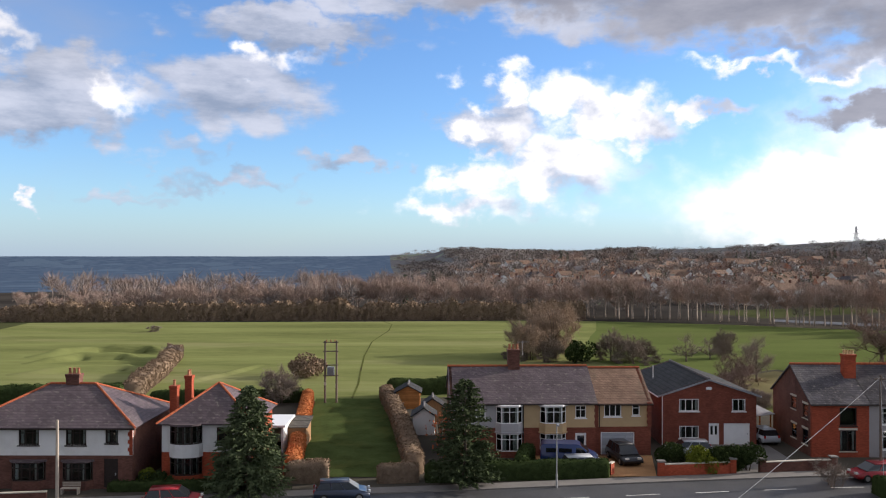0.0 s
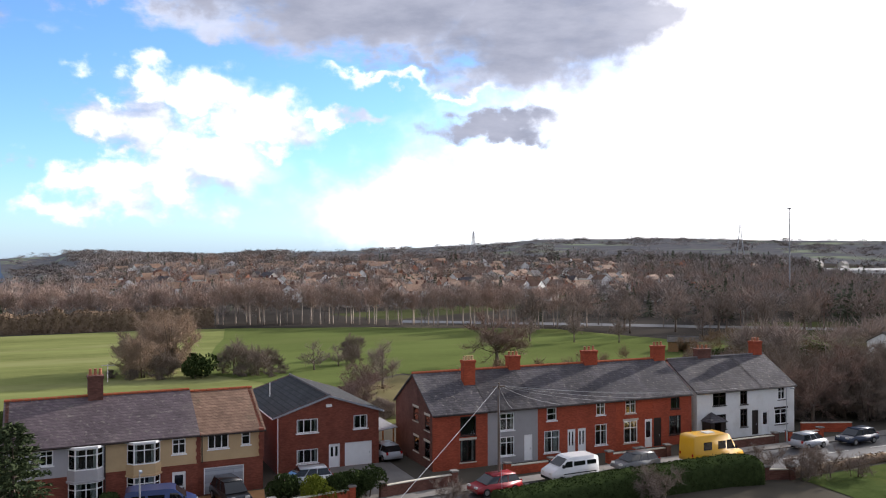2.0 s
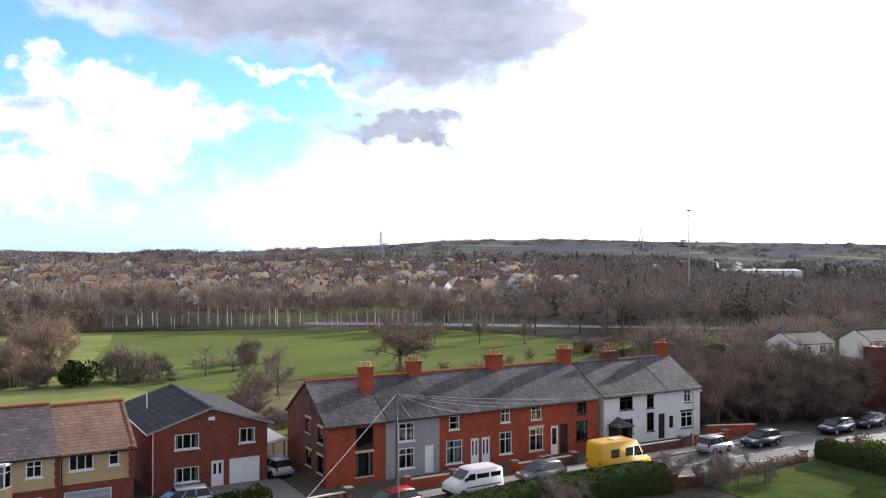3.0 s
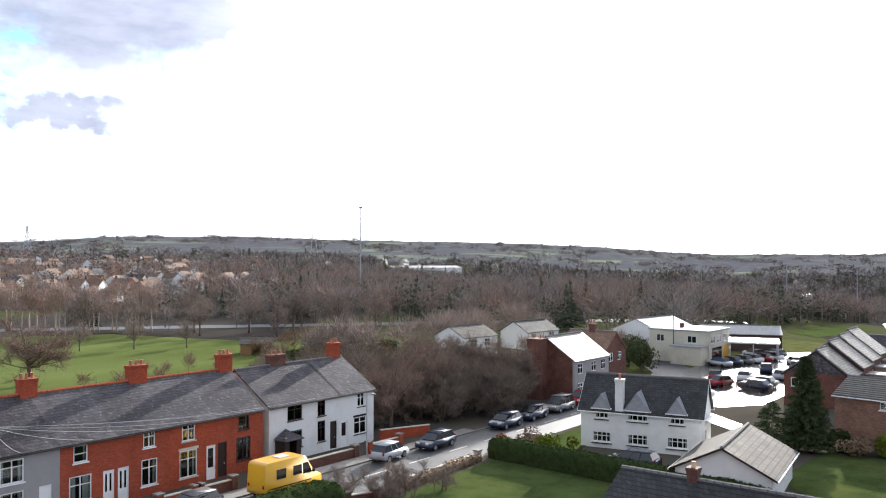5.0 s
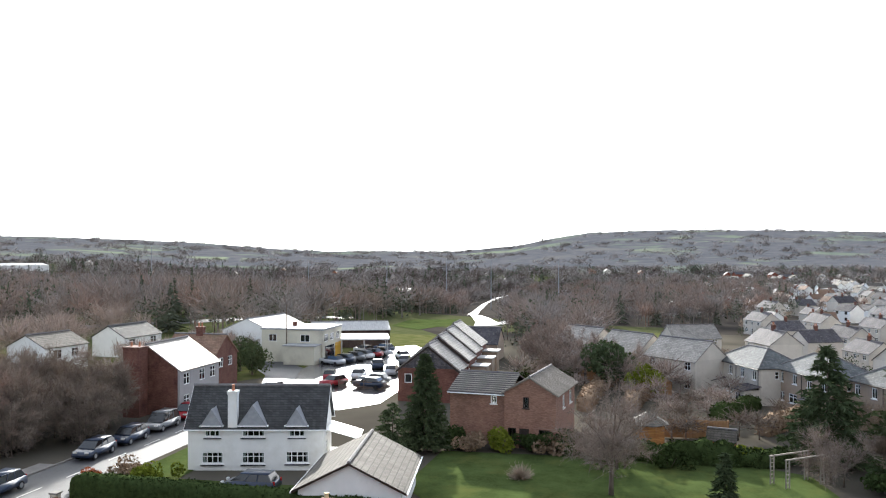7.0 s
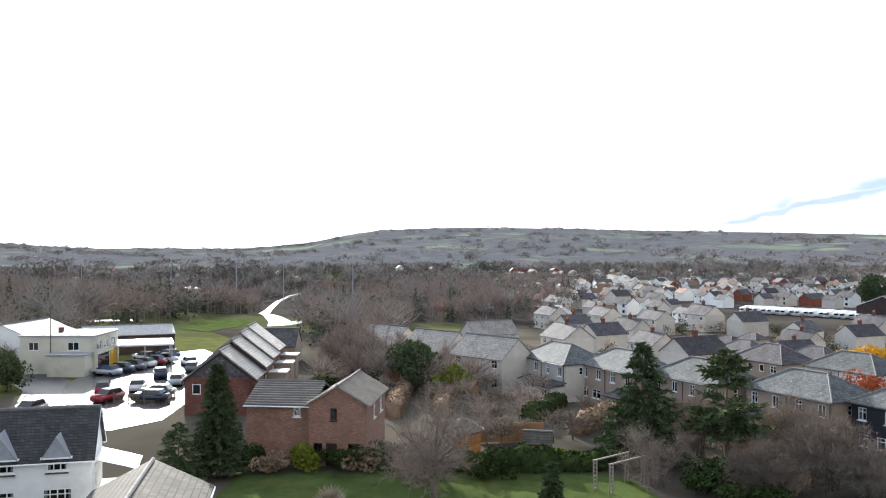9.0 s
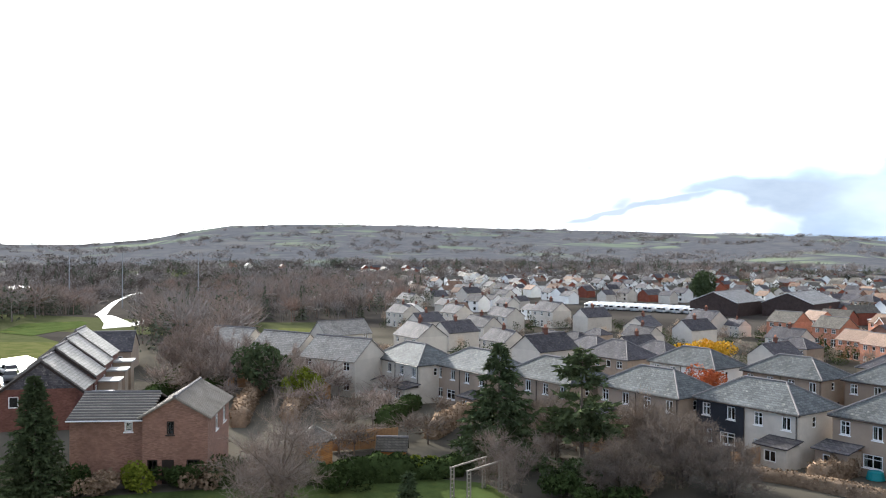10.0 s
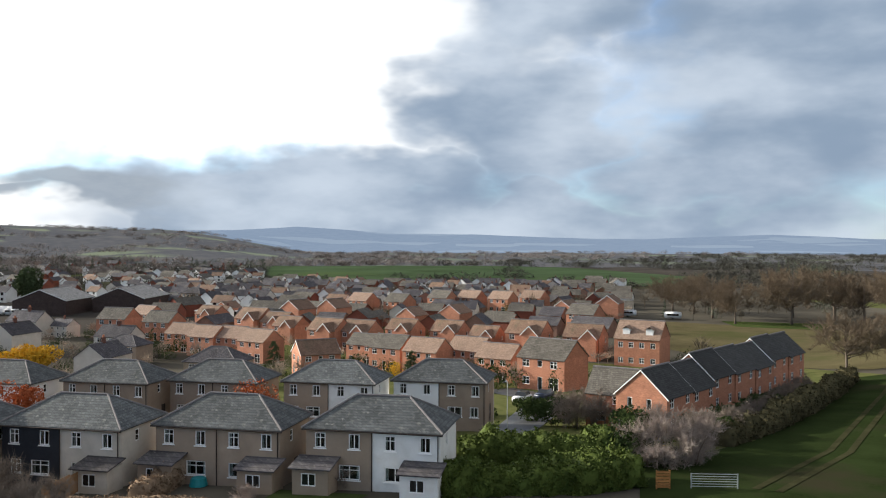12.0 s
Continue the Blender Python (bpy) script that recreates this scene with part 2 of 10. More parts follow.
WHITE_WALL = mat("white_render", (0.72, 0.72, 0.70), 0.08, 0.5, bump=0.25, fine=30, stain=(0.60, 0.59, 0.55))
GREY_WALL = mat("grey_render", (0.30, 0.29, 0.29), 0.1, 0.6, bump=0.2, fine=30)
CREAM_WALL = mat("cream_render", (0.50, 0.36, 0.20), 0.12, 0.6, bump=0.25, fine=30)
BEIGE_WALL = mat("pebbledash_beige", (0.285, 0.222, 0.168), 0.18, 0.5, bump=0.5, fine=40, stain=(0.25, 0.19, 0.145), tint=0.12)
PALE_WALL = mat("pebbledash_pale", (0.52, 0.48, 0.42), 0.12, 0.5, bump=0.5, fine=40, stain=(0.42, 0.38, 0.33), tint=0.12)
BLACK_WALL = mat("black_cladding", (0.018, 0.02, 0.026), 0.3, 2, 0.6)
SLATE = mat("slate_grey", (0.072, 0.067, 0.074), 0.5, 0.45, 0.75, 0.5, 12, pattern=(0.34, 0.16), mortar=(0.55, 0.55, 0.55), stain=(0.155, 0.142, 0.135), tint=0.25, speck=(0.19, 0.175, 0.16), spec=0.1)
SLATE_GREEN = mat("slate_green_grey", (0.098, 0.104, 0.106), 0.5, 0.4, 0.75, 0.5, 12, pattern=(0.34, 0.16), mortar=(0.55, 0.55, 0.55), stain=(0.15, 0.155, 0.145), tint=0.15, speck=(0.20, 0.20, 0.185), spec=0.1)
PASTURE = mat("darker_pasture", (0.100, 0.124, 0.040), 0.35, 0.05, 0.9, 0.5, 2.5, stretch=(0.3, 1, 1), stain=(0.12, 0.135, 0.05), coords="World", spec=0.0)
SLATE_WARM = mat("slate_purple", (0.105, 0.080, 0.088), 0.35, 0.45, 0.6, 0.5, 12, pattern=(0.34, 0.16), mortar=(0.6, 0.6, 0.6), stain=(0.16, 0.13, 0.125), speck=(0.21, 0.185, 0.165))
TILE_BROWN = mat("tile_brown", (0.20, 0.125, 0.085), 0.3, 0.5, 0.8, 0.5, 12, pattern=(0.3, 0.17), mortar=(0.55, 0.5, 0.5), stain=(0.13, 0.11, 0.07), tint=0.15)
TILE_DARK = mat("tile_dark", (0.056, 0.056, 0.056), 0.25, 0.5, 0.75, 0.5, 12, pattern=(0.3, 0.17), mortar=(0.5, 0.5, 0.5), tint=0.2, spec=0.08)
TILE_GREY = mat("tile_concrete", (0.135, 0.122, 0.105), 0.3, 0.5, 0.75, 0.6, 12, pattern=(0.32, 0.2), mortar=(0.45, 0.45, 0.45), stain=(0.10, 0.092, 0.08), tint=0.12, spec=0.06)
TILE_RIB = mat("ribbed_concrete_tile", (0.19, 0.165, 0.135), 0.3, 0.5, 0.75, 0.8, 12, spec=0.06, stain=(0.12, 0.10, 0.085))
TILE_LIP = mat("worn_tile_edge", (0.27, 0.245, 0.215), 0.3, 0.8, 0.8, 0.4, 12, spec=0.06)
TILE_BAND = mat("banded_concrete_tile", (0.088, 0.082, 0.078), 0.25, 0.5, 0.75, 0.8, 12, spec=0.06)
WEATHERED = mat("weathered_pale_tile", (0.26, 0.24, 0.215), 0.35, 0.5, 0.58, 0.5, 12, pattern=(0.3, 0.2), mortar=(0.5, 0.48, 0.45), stain=(0.13, 0.115, 0.10), speck=(0.36, 0.34, 0.31), spec=0.3)
TILE_PINK = mat("tile_buff", (0.25, 0.172, 0.128), 0.2, 0.5, 0.8, 0.5, 12, pattern=(0.3, 0.17), mortar=(0.6, 0.55, 0.5), tint=0.2)
RIDGE_RED = mat("ridge_tile_red", (0.40, 0.11, 0.05), 0.25, 3)
RIDGE_GREY = mat("ridge_tile_grey", (0.16, 0.15, 0.15), 0.25, 3)
UPVC = mat("white_plastic", (0.80, 0.80, 0.79), 0.04, 2, 0.35, 0.02)
DARKWOOD = mat("dark_stained_wood", (0.028, 0.02, 0.017), 0.3, 3, 0.5)
GARAGE_GREY = mat("grey_garage_door", (0.42, 0.44, 0.48), 0.06, 2, 0.45, pattern=(5, 0.3), mortar=(0.7, 0.7, 0.7))
BROWN_CLAD = mat("brown_cladding", (0.062, 0.046, 0.042), 0.25, 0.6, 0.8, pattern=(0.225, 0.075), mortar=(0.9, 0.9, 0.9), spec=0.05)
STONE = mat("pale_stone", (0.50, 0.46, 0.38), 0.2, 2)
CLAY = mat("clay_pot", (0.36, 0.15, 0.085), 0.25, 4)
CLAY_BUFF = mat("buff_pot", (0.55, 0.40, 0.22), 0.25, 4)
LEAD = mat("lead_flashing", (0.28, 0.29, 0.31), 0.2, 3, 0.5)
CURTAIN = mat("curtain_fabric", (0.62, 0.60, 0.56), 0.15, 4, 0.9, stretch=(8, 8, 1))
ROOM = mat("painted_dark_room", (0.05, 0.046, 0.042), 0.3, 2, 0.95)
METAL = mat("galvanised_metal", (0.42, 0.43, 0.44), 0.15, 4, 0.45, 0.05, metal=0.6)
CORRUGATED = mat("corrugated_sheet", (0.30, 0.30, 0.30), 0.35, 0.8, 0.7, 0.4, stretch=(6, 1, 1))
WOODPOLE = mat("weathered_pole", (0.13, 0.10, 0.08), 0.3, 2, 0.9, stretch=(6, 6, 0.6))
POLE_PALE = mat("bleached_pole", (0.38, 0.33, 0.27), 0.25, 2, 0.9, stretch=(6, 6, 0.6))
WOODPOLE_GREY = mat("silvered_timber", (0.24, 0.21, 0.18), 0.3, 2, 0.9, stretch=(6, 6, 0.6))
SHEDWOOD = mat("shed_boards", (0.38, 0.17, 0.055), 0.25, 1.5, 0.8, 0.3, pattern=(3.0, 0.14), mortar=(0.5, 0.45, 0.4))
FENCEWOOD = mat("fence_boards", (0.26, 0.15, 0.075), 0.3, 2, 0.9, 0.3, stretch=(5, 5, 1))
ASPHALT = mat("asphalt", (0.062, 0.062, 0.064), 0.25, 0.25, 0.55, 0.25, 18, stain=(0.085, 0.083, 0.08), coords="World")
WET = mat("wet_asphalt", (0.075, 0.073, 0.072), 0.3, 0.15, 0.22, 0.12, 3, spec=0.6, coords="World")
PAVING = mat("concrete_paving", (0.17, 0.158, 0.145), 0.2, 0.6, 0.85, 0.2, 15, coords="World")
GRAVEL = mat("ochre_gravel", (0.30, 0.16, 0.07), 0.25, 0.8, 0.95, 0.5, 25, coords="World")
# The pale streaks are mowing lines and also sunlit bands, painted in.
FIELD = mat("pasture_grass", (0.155, 0.172, 0.062), 0.42, 0.09, 0.9, 0.6, 1.6, stretch=(0.25, 1, 1), stain=(0.25, 0.245, 0.115), coords="World", spec=0.0)
# Near-black green: the cloud shadow over this field is in the colour.
SHADED_FIELD = mat("cloud_shaded_grass", (0.020, 0.029, 0.010), 0.4, 0.12, 0.95, 0.6, 3, stain=(0.034, 0.030, 0.018), coords="World", spec=0.0)
LAWN = mat("lawn_grass", (0.050, 0.068, 0.023), 0.45, 0.35, 0.9, 0.6, 5, stain=(0.085, 0.095, 0.03), coords="World", spec=0.0)
ROUGHGRASS = mat("rough_pasture", (0.135, 0.118, 0.060), 0.35, 0.12, 0.95, 0.6, 3, stain=(0.13, 0.15, 0.045), coords="World", spec=0.0)
HEDGE_GREEN = mat("hedge_leaves", (0.035, 0.050, 0.018), 0.4, 2.5, 0.8, 0.8, 14, spec=0.0)
HEDGE_BRIGHT = mat("bright_hedge_leaves", (0.058, 0.078, 0.016), 0.5, 0.8, 0.75, 0.6, 10, spec=0.1)
HEDGE_ROUGH = mat("overgrown_hedge", (0.062, 0.055, 0.030), 0.5, 0.8, 0.9, 0.8, 12, spec=0.0)
HEDGE_LIME = mat("golden_leaves", (0.13, 0.15, 0.022), 0.35, 2.5, 0.8, 0.8, 14, spec=0.0)
HEDGE_BROWN = mat("bare_hedge_twigs", (0.20, 0.145, 0.10), 0.35, 2.0, 0.95, 0.8, 14, spec=0.0)
HEDGE_COPPER = mat("copper_beech_leaves", (0.36, 0.13, 0.05), 0.35, 2.0, 0.9, 0.8, 14, spec=0.0)
TWIG = mat("winter_twigs", (0.24, 0.195, 0.168), 0.3, 0.6, 0.95, 0.0, 6, tint=0.2, spec=0.0)
TWIG_DARK = mat("dark_winter_twigs", (0.185, 0.150, 0.122), 0.35, 0.6, 0.95, 0.0, 6, tint=0.2, spec=0.0)
TWIG_RED = mat("reddish_twigs", (0.23, 0.165, 0.135), 0.3, 0.6, 0.95, 0.0, 6, tint=0.15, spec=0.0)
TWIG_PALE = mat("pale_twigs", (0.40, 0.32, 0.25), 0.3, 0.6, 0.95, 0.0, 6, tint=0.15, spec=0.0)
TWIG_PINK = mat("pinkish_twigs", (0.20, 0.145, 0.125), 0.25, 0.6, 0.95, 0.0, 6, spec=0.0)
BARK = mat("grey_bark", (0.12, 0.095, 0.075), 0.35, 3, 0.95, 0.5, 12, stretch=(1, 1, 0.3))
BIRCH = mat("silver_birch_bark", (0.46, 0.38, 0.32), 0.4, 2, 0.85, 0.3, 8, stretch=(0.6, 0.6, 2))
NEEDLES = mat("dark_needles", (0.062, 0.080, 0.040), 0.4, 1.2, 0.8, 0.0, 10, spec=0.0, tint=0.15)
NEEDLES_MID = mat("grey_green_needles", (0.085, 0.108, 0.055), 0.4, 1.2, 0.8, 0.0, 10, spec=0.0)
NEEDLES_PINE = mat("pine_needles", (0.075, 0.092, 0.045), 0.4, 1.2, 0.8, 0.0, 10, spec=0.0)
EVERGREEN = mat("evergreen_leaves", (0.028, 0.046, 0.011), 0.5, 1.2, 0.7, 0.0, 8, spec=0.25)
GOLD_LEAF = mat("yellow_autumn_leaves", (0.50, 0.30, 0.035), 0.35, 1.2, 0.8, 0.0, 8, spec=0.0)
RUST_LEAF = mat("rust_autumn_leaves", (0.32, 0.10, 0.045), 0.35, 1.2, 0.8, 0.0, 8, spec=0.0)
RUBBER = mat("rubber", (0.018, 0.018, 0.018), 0.2, 4, 0.8)
ALLOY = mat("alloy_rim", (0.45, 0.46, 0.47), 0.1, 4, 0.3, metal=0.9)
LAMP_GLASS = mat("lamp_lens", (0.65, 0.64, 0.6), 0.1, 6, 0.15)
TAIL_RED = mat("tail_lens", (0.35, 0.015, 0.012), 0.1, 6, 0.2)
LINE_PAINT = mat("road_paint", (0.62, 0.61, 0.57), 0.2, 3, 0.7, coords="World")
PLASTIC_TEAL = mat("teal_plastic", (0.02, 0.22, 0.24), 0.1, 3, 0.4)


def paint(name, base):
    m = mat(name, base, 0.05, 1, 0.28, 0.0)
    m.node_tree.nodes["Principled BSDF"].inputs["Coat Weight"].default_value = 0.6
    return m


CAR_BLUE, CAR_BLACK, CAR_SILVER, CAR_WHITE, CAR_RED, CAR_NAVY, CAR_GREY, CAR_YELLOW = [paint(*a) for a in (
    ("blue_car_paint", (0.012, 0.03, 0.11)), ("black_car_paint", (0.012, 0.012, 0.014)), ("silver_car_paint", (0.42, 0.44, 0.47)), ("white_car_paint", (0.72, 0.72, 0.72)),
    ("red_car_paint", (0.28, 0.012, 0.018)), ("navy_car_paint", (0.018, 0.028, 0.055)), ("grey_car_paint", (0.13, 0.135, 0.14)), ("yellow_van_paint", (0.70, 0.38, 0.02)))]

GLASS = bpy.data.materials.new("window_glass")
GLASS.use_nodes = True
gt = GLASS.node_tree
gt.nodes.remove(gt.nodes["Principled BSDF"])
g_t, g_g, g_m, g_f = (gt.nodes.new(k) for k in ("ShaderNodeBsdfTransparent", "ShaderNodeBsdfGlossy", "ShaderNodeMixShader", "ShaderNodeFresnel"))
g_t.inputs[0].default_value, g_g.inputs["Roughness"].default_value, g_f.inputs[0].default_value = (0.75, 0.80, 0.80, 1), 0.02, 1.5
gt.links.new(g_f.outputs[0], g_m.inputs[0]), gt.links.new(g_t.outputs[0], g_m.inputs[1]), gt.links.new(g_g.outputs[0], g_m.inputs[2])
gt.links.new(g_m.outputs[0], gt.nodes["Material Output"].inputs[0])
CARGLASS = mat("tinted_car_glass", (0.012, 0.014, 0.016), 0.1, 2, 0.06, 0.0, spec=0.7)

# ---- building tools ----
def part(name, bm, material, parent=None, label="", smooth=False):
    me = bpy.data.meshes.new(name)
    bm.normal_update()
    bm.to_mesh(me)
    bm.free()
    for m in (material if isinstance(material, (list, tuple)) else [material]):
        me.materials.append(m)
    if smooth:
        me.shade_smooth()
    ob = new(name, me)
    if parent is not None:
        ob.parent = parent
    if label:
        ob["label"] = label
    return ob


def thing(name, m, label, category, group="", kind=""):
    ob = new(name)
    ob.matrix_world = m
    ob.empty_display_size = 0.3
    return tagged(ob, label, category, group, kind)


def box(bm, x0, x1, y0, y1, z0, z1, m=None, mi=0):
    vs = [bm.verts.new((x, y, z)) for z in (z0, z1) for x, y in ((x0, y0), (x1, y0), (x1, y1), (x0, y1))]
    if m is not None:
        for v in vs:
            v.co = m @ v.co
    for f in ((3, 2, 1, 0), (4, 5, 6, 7), (0, 1, 5, 4), (1, 2, 6, 5), (2, 3, 7, 6), (3, 0, 4, 7)):
        bm.faces.new([vs[i] for i in f]).material_index = mi
    return vs


def prism(bm, pts, z0, z1, m=None):
    """An upright prism over a plan polygon (counter-clockwise)."""
    lo, hi = [bm.verts.new((x, y, z0)) for x, y in pts], [bm.verts.new((x, y, z1)) for x, y in pts]
    n = len(pts)
    bm.faces.new(lo[::-1]), bm.faces.new(hi)
    for i in range(n):
        bm.faces.new((lo[i], lo[(i + 1) % n], hi[(i + 1) % n], hi[i]))
    if m is not None:
        for v in lo + hi:
            v.co = m @ v.co


def slab(bm, pts, thick):
    """A sheet through the given points, thickened downwards along its normal."""
    vs = [Vector(p) for p in pts]
    n = (vs[1] - vs[0]).cross(vs[2] - vs[0]).normalized()
    if n.z < 0:
        vs, n = vs[::-1], -n
    top, bot = [bm.verts.new(v) for v in vs], [bm.verts.new(v - n * thick) for v in vs]
    bm.faces.new(top), bm.faces.new(bot[::-1])
    k = len(vs)
    for i in range(k):
        bm.faces.new((bot[i], bot[(i + 1) % k], top[(i + 1) % k], top[i]))


def tube(bm, pts, radii, sides=6, cap=True):
    rings = []
    for i, p in enumerate(pts):
        p = Vector(p)
        d = (Vector(pts[min(i + 1, len(pts) - 1)]) - Vector(pts[max(i - 1, 0)])).normalized()
        a = d.orthogonal().normalized() if abs(d.z) < 0.95 else Vector((1, 0, 0))
        a = (a - d * a.dot(d)).normalized()
        b = d.cross(a)
        r = radii[i] if isinstance(radii, (list, tuple)) else radii
        rings.append([bm.verts.new(p + (a * math.cos(6.2832 * k / sides) + b * math.sin(6.2832 * k / sides)) * r) for k in range(sides)])
    for r0, r1 in zip(rings, rings[1:]):
        for k in range(sides):
            bm.faces.new((r0[k], r0[(k + 1) % sides], r1[(k + 1) % sides], r1[k]))
    if cap:
        bm.faces.new(rings[0][::-1]), bm.faces.new(rings[-1])


def grid_slab(bm, us, vs, filled, y0, y1, m):
    """A slab cut into cells, of which some are left open; one closed skin."""
    made = {}
    def V(i, j, k):
        if (i, j, k) not in made:
            made[i, j, k] = bm.verts.new(m @ Vector((us[i], y1 if k else y0, vs[j])))
        return made[i, j, k]
    nu, nv = len(us) - 1, len(vs) - 1
    on = lambda i, j: 0 <= i < nu and 0 <= j < nv and filled((us[i] + us[i + 1]) / 2, (vs[j] + vs[j + 1]) / 2)
    for i in range(nu):
        for j in range(nv):
            if not on(i, j):
                continue
            bm.faces.new((V(i, j, 0), V(i + 1, j, 0), V(i + 1, j + 1, 0), V(i, j + 1, 0)))
            bm.faces.new((V(i, j + 1, 1), V(i + 1, j + 1, 1), V(i + 1, j, 1), V(i, j, 1)))
            for di, dj, a, b in ((-1, 0, (i, j + 1), (i, j)), (1, 0, (i + 1, j), (i + 1, j + 1)), (0, -1, (i, j), (i + 1, j)), (0, 1, (i + 1, j + 1), (i, j + 1))):
                if not on(i + di, j + dj):
                    bm.faces.new((V(*b, 0), V(*a, 0), V(*a, 1), V(*b, 1)))


def ground_z(x, y):
    u = min(1, max(0, (0.6 * x - 0.8 * y - 30) / 170))
    v = min(1, max(0, (x - 10) / 90))
    return -9.0 * u * u * (3 - 2 * u) * v * v * (3 - 2 * v)


def window(house, m, u0, u1, v0, v1, cols=2, transom=0.7, mat_frame=None, sill=True, curtain=0.0, lintel=None, simple=False):
    """A window in an opening of the wall whose outer face is y = 0 of m (x along, z up, outside towards -y)."""
    fm = mat_frame or UPVC
    bm = bmesh.new()
    f = 0.085
    us, vs = [u0, u0 + f], [v0, v0 + f]
    for i in range(1, cols):
        u = u0 + (u1 - u0) * i / cols
        us += [u - 0.035, u + 0.035]
    if transom:
        v = v0 + (v1 - v0) * transom
        vs += [v - 0.03, v + 0.03]
    us, vs = us + [u1 - f, u1], vs + [v1 - f, v1]
    inside = lambda r, q: any(r[i] < q < r[i + 1] for i in range(1, len(r) - 1, 2))
    grid_slab(bm, us, vs, lambda u, v: not (inside(us, u) and inside(vs, v)), 0.05, 0.13, m)
    w = part("window", bm, fm, house)
    bm = bmesh.new()
    box(bm, u0 + f, u1 - f, 0.085, 0.095, v0 + f, v1 - f, m)
    if simple:
        part("pane", bm, CARGLASS, w)
        return w
    part("pane", bm, GLASS, w).visible_shadow = False
    # Dark board behind the pane; the unlit room's shade is its colour.
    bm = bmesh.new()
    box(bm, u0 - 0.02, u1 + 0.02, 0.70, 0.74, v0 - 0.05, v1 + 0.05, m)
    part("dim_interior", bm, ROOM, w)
    if curtain:
        c = (u1 - u0) * curtain / 2
        for a, b in ((u0 + f, u0 + f + c), (u1 - f - c, u1 - f)):
            bm = bmesh.new()
            n = max(3, int((b - a) / 0.09))
            grid = [[bm.verts.new(m @ Vector((a + (b - a) * i / n, 0.22 + 0.035 * (i % 2), v))) for v in (v0 + f, v1 - f)] for i in range(n + 1)]
            for q, w_2 in zip(grid, grid[1:]):
                bm.faces.new((q[0], w_2[0], w_2[1], q[1]))
            part("curtain", bm, CURTAIN, w)
    if sill:
        bm = bmesh.new()
        box(bm, u0 - 0.08, u1 + 0.08, -0.07, 0.10, v0 - 0.09, v0 - 0.002, m)
        part("sill", bm, lintel or fm, w)
    if lintel:
        bm = bmesh.new()
        box(bm, u0 - 0.1, u1 + 0.1, -0.02, 0.10, v1 + 0.002, v1 + 0.2, m)
        part("lintel", bm, lintel, w)
    return w


def door(house, m, u0, u1, v0, v1, material=None, glazed=0, label="", arch=False):
    bm = bmesh.new()
    f = 0.085
    box(bm, u0, u0 + f, 0.04, 0.14, v0, v1, m), box(bm, u1 - f, u1, 0.04, 0.14, v0, v1, m), box(bm, u0 + f, u1 - f, 0.04, 0.14, v1 - f, v1, m)
    frame_ob = part("door_frame", bm, UPVC if material in (UPVC, None, GARAGE_GREY) else material, house)
    bm = bmesh.new()
    box(bm, u0 + f, u1 - f, 0.075, 0.12, v0, v1 - f, m)
    for i in range(2):
        a = u0 + f + 0.1 + i * (u1 - u0 - 2 * f) / 2
        box(bm, a, a + (u1 - u0) / 2 - 0.25, 0.062, 0.08, v0 + 0.2, v0 + 0.8, m)
    leaf = part("door_leaf", bm, material or UPVC, frame_ob, label)
    for i in range(glazed):
        a = u0 + f + 0.1 + i * (u1 - u0 - 2 * f) / glazed
        bm = bmesh.new()
        box(bm, a, a + (u1 - u0 - 2 * f) / glazed - 0.2, 0.066, 0.074, v0 + 0.95, v1 - 0.25, m)
        part("pane", bm, CARGLASS, frame_ob)
    bm = bmesh.new()
    box(bm, u1 - f - 0.14, u1 - f - 0.10, 0.03, 0.075, v0 + 0.95, v0 + 1.1, m)
    part("handle", bm, METAL, frame_ob)
    return frame_ob


def wall(house, m, length, bands, openings, thick=0.25, name="wall", u_start=0.0, label=""):
    """A wall with real openings. bands: (z0, z1, material). openings: (u0, u1, v0, v1)."""
    for z0, z1, material in bands:
        bm = bmesh.new()
        us = sorted({u_start, length} | {u for o in openings for u in o[:2] if u_start < u < length})
        vs = sorted({z0, z1} | {v for o in openings for v in o[2:4] if z0 < v < z1})
        grid_slab(bm, us, vs, lambda u, v: not any(o[0] <= u <= o[1] and o[2] <= v <= o[3] for o in openings), 0, thick, m)
        part(name, bm, material, house, label)


def chimney(house, x, y, z0, z1, w=0.9, d=0.6, material=None, pots=2, pot_mat=None, pot_h=0.5):
    bm = bmesh.new()
    box(bm, x - w / 2, x + w / 2, y - d / 2, y + d / 2, z0, z1 - 0.3)
    box(bm, x - w / 2 - 0.03, x + w / 2 + 0.03, y - d / 2 - 0.03, y + d / 2 + 0.03, z1 - 0.3, z1 - 0.18)
    box(bm, x - w / 2 - 0.06, x + w / 2 + 0.06, y - d / 2 - 0.06, y + d / 2 + 0.06, z1 - 0.18, z1)
    c = part("chimney", bm, material or BRICK_STACK, house)
    for i in range(pots):
        px = x + (i - (pots - 1) / 2) * (w / max(1, pots)) if w >= d else x
        py = y if w >= d else y + (i - (pots - 1) / 2) * (d / max(1, pots))
        bm = bmesh.new()
        tube(bm, [(px, py, z1), (px, py, z1 + 0.08), (px, py, z1 + pot_h * 0.8), (px, py, z1 + pot_h)], [0.15, 0.12, 0.10, 0.135], 8)
        part("chimney_pot", bm, pot_mat or CLAY, c)
    return c


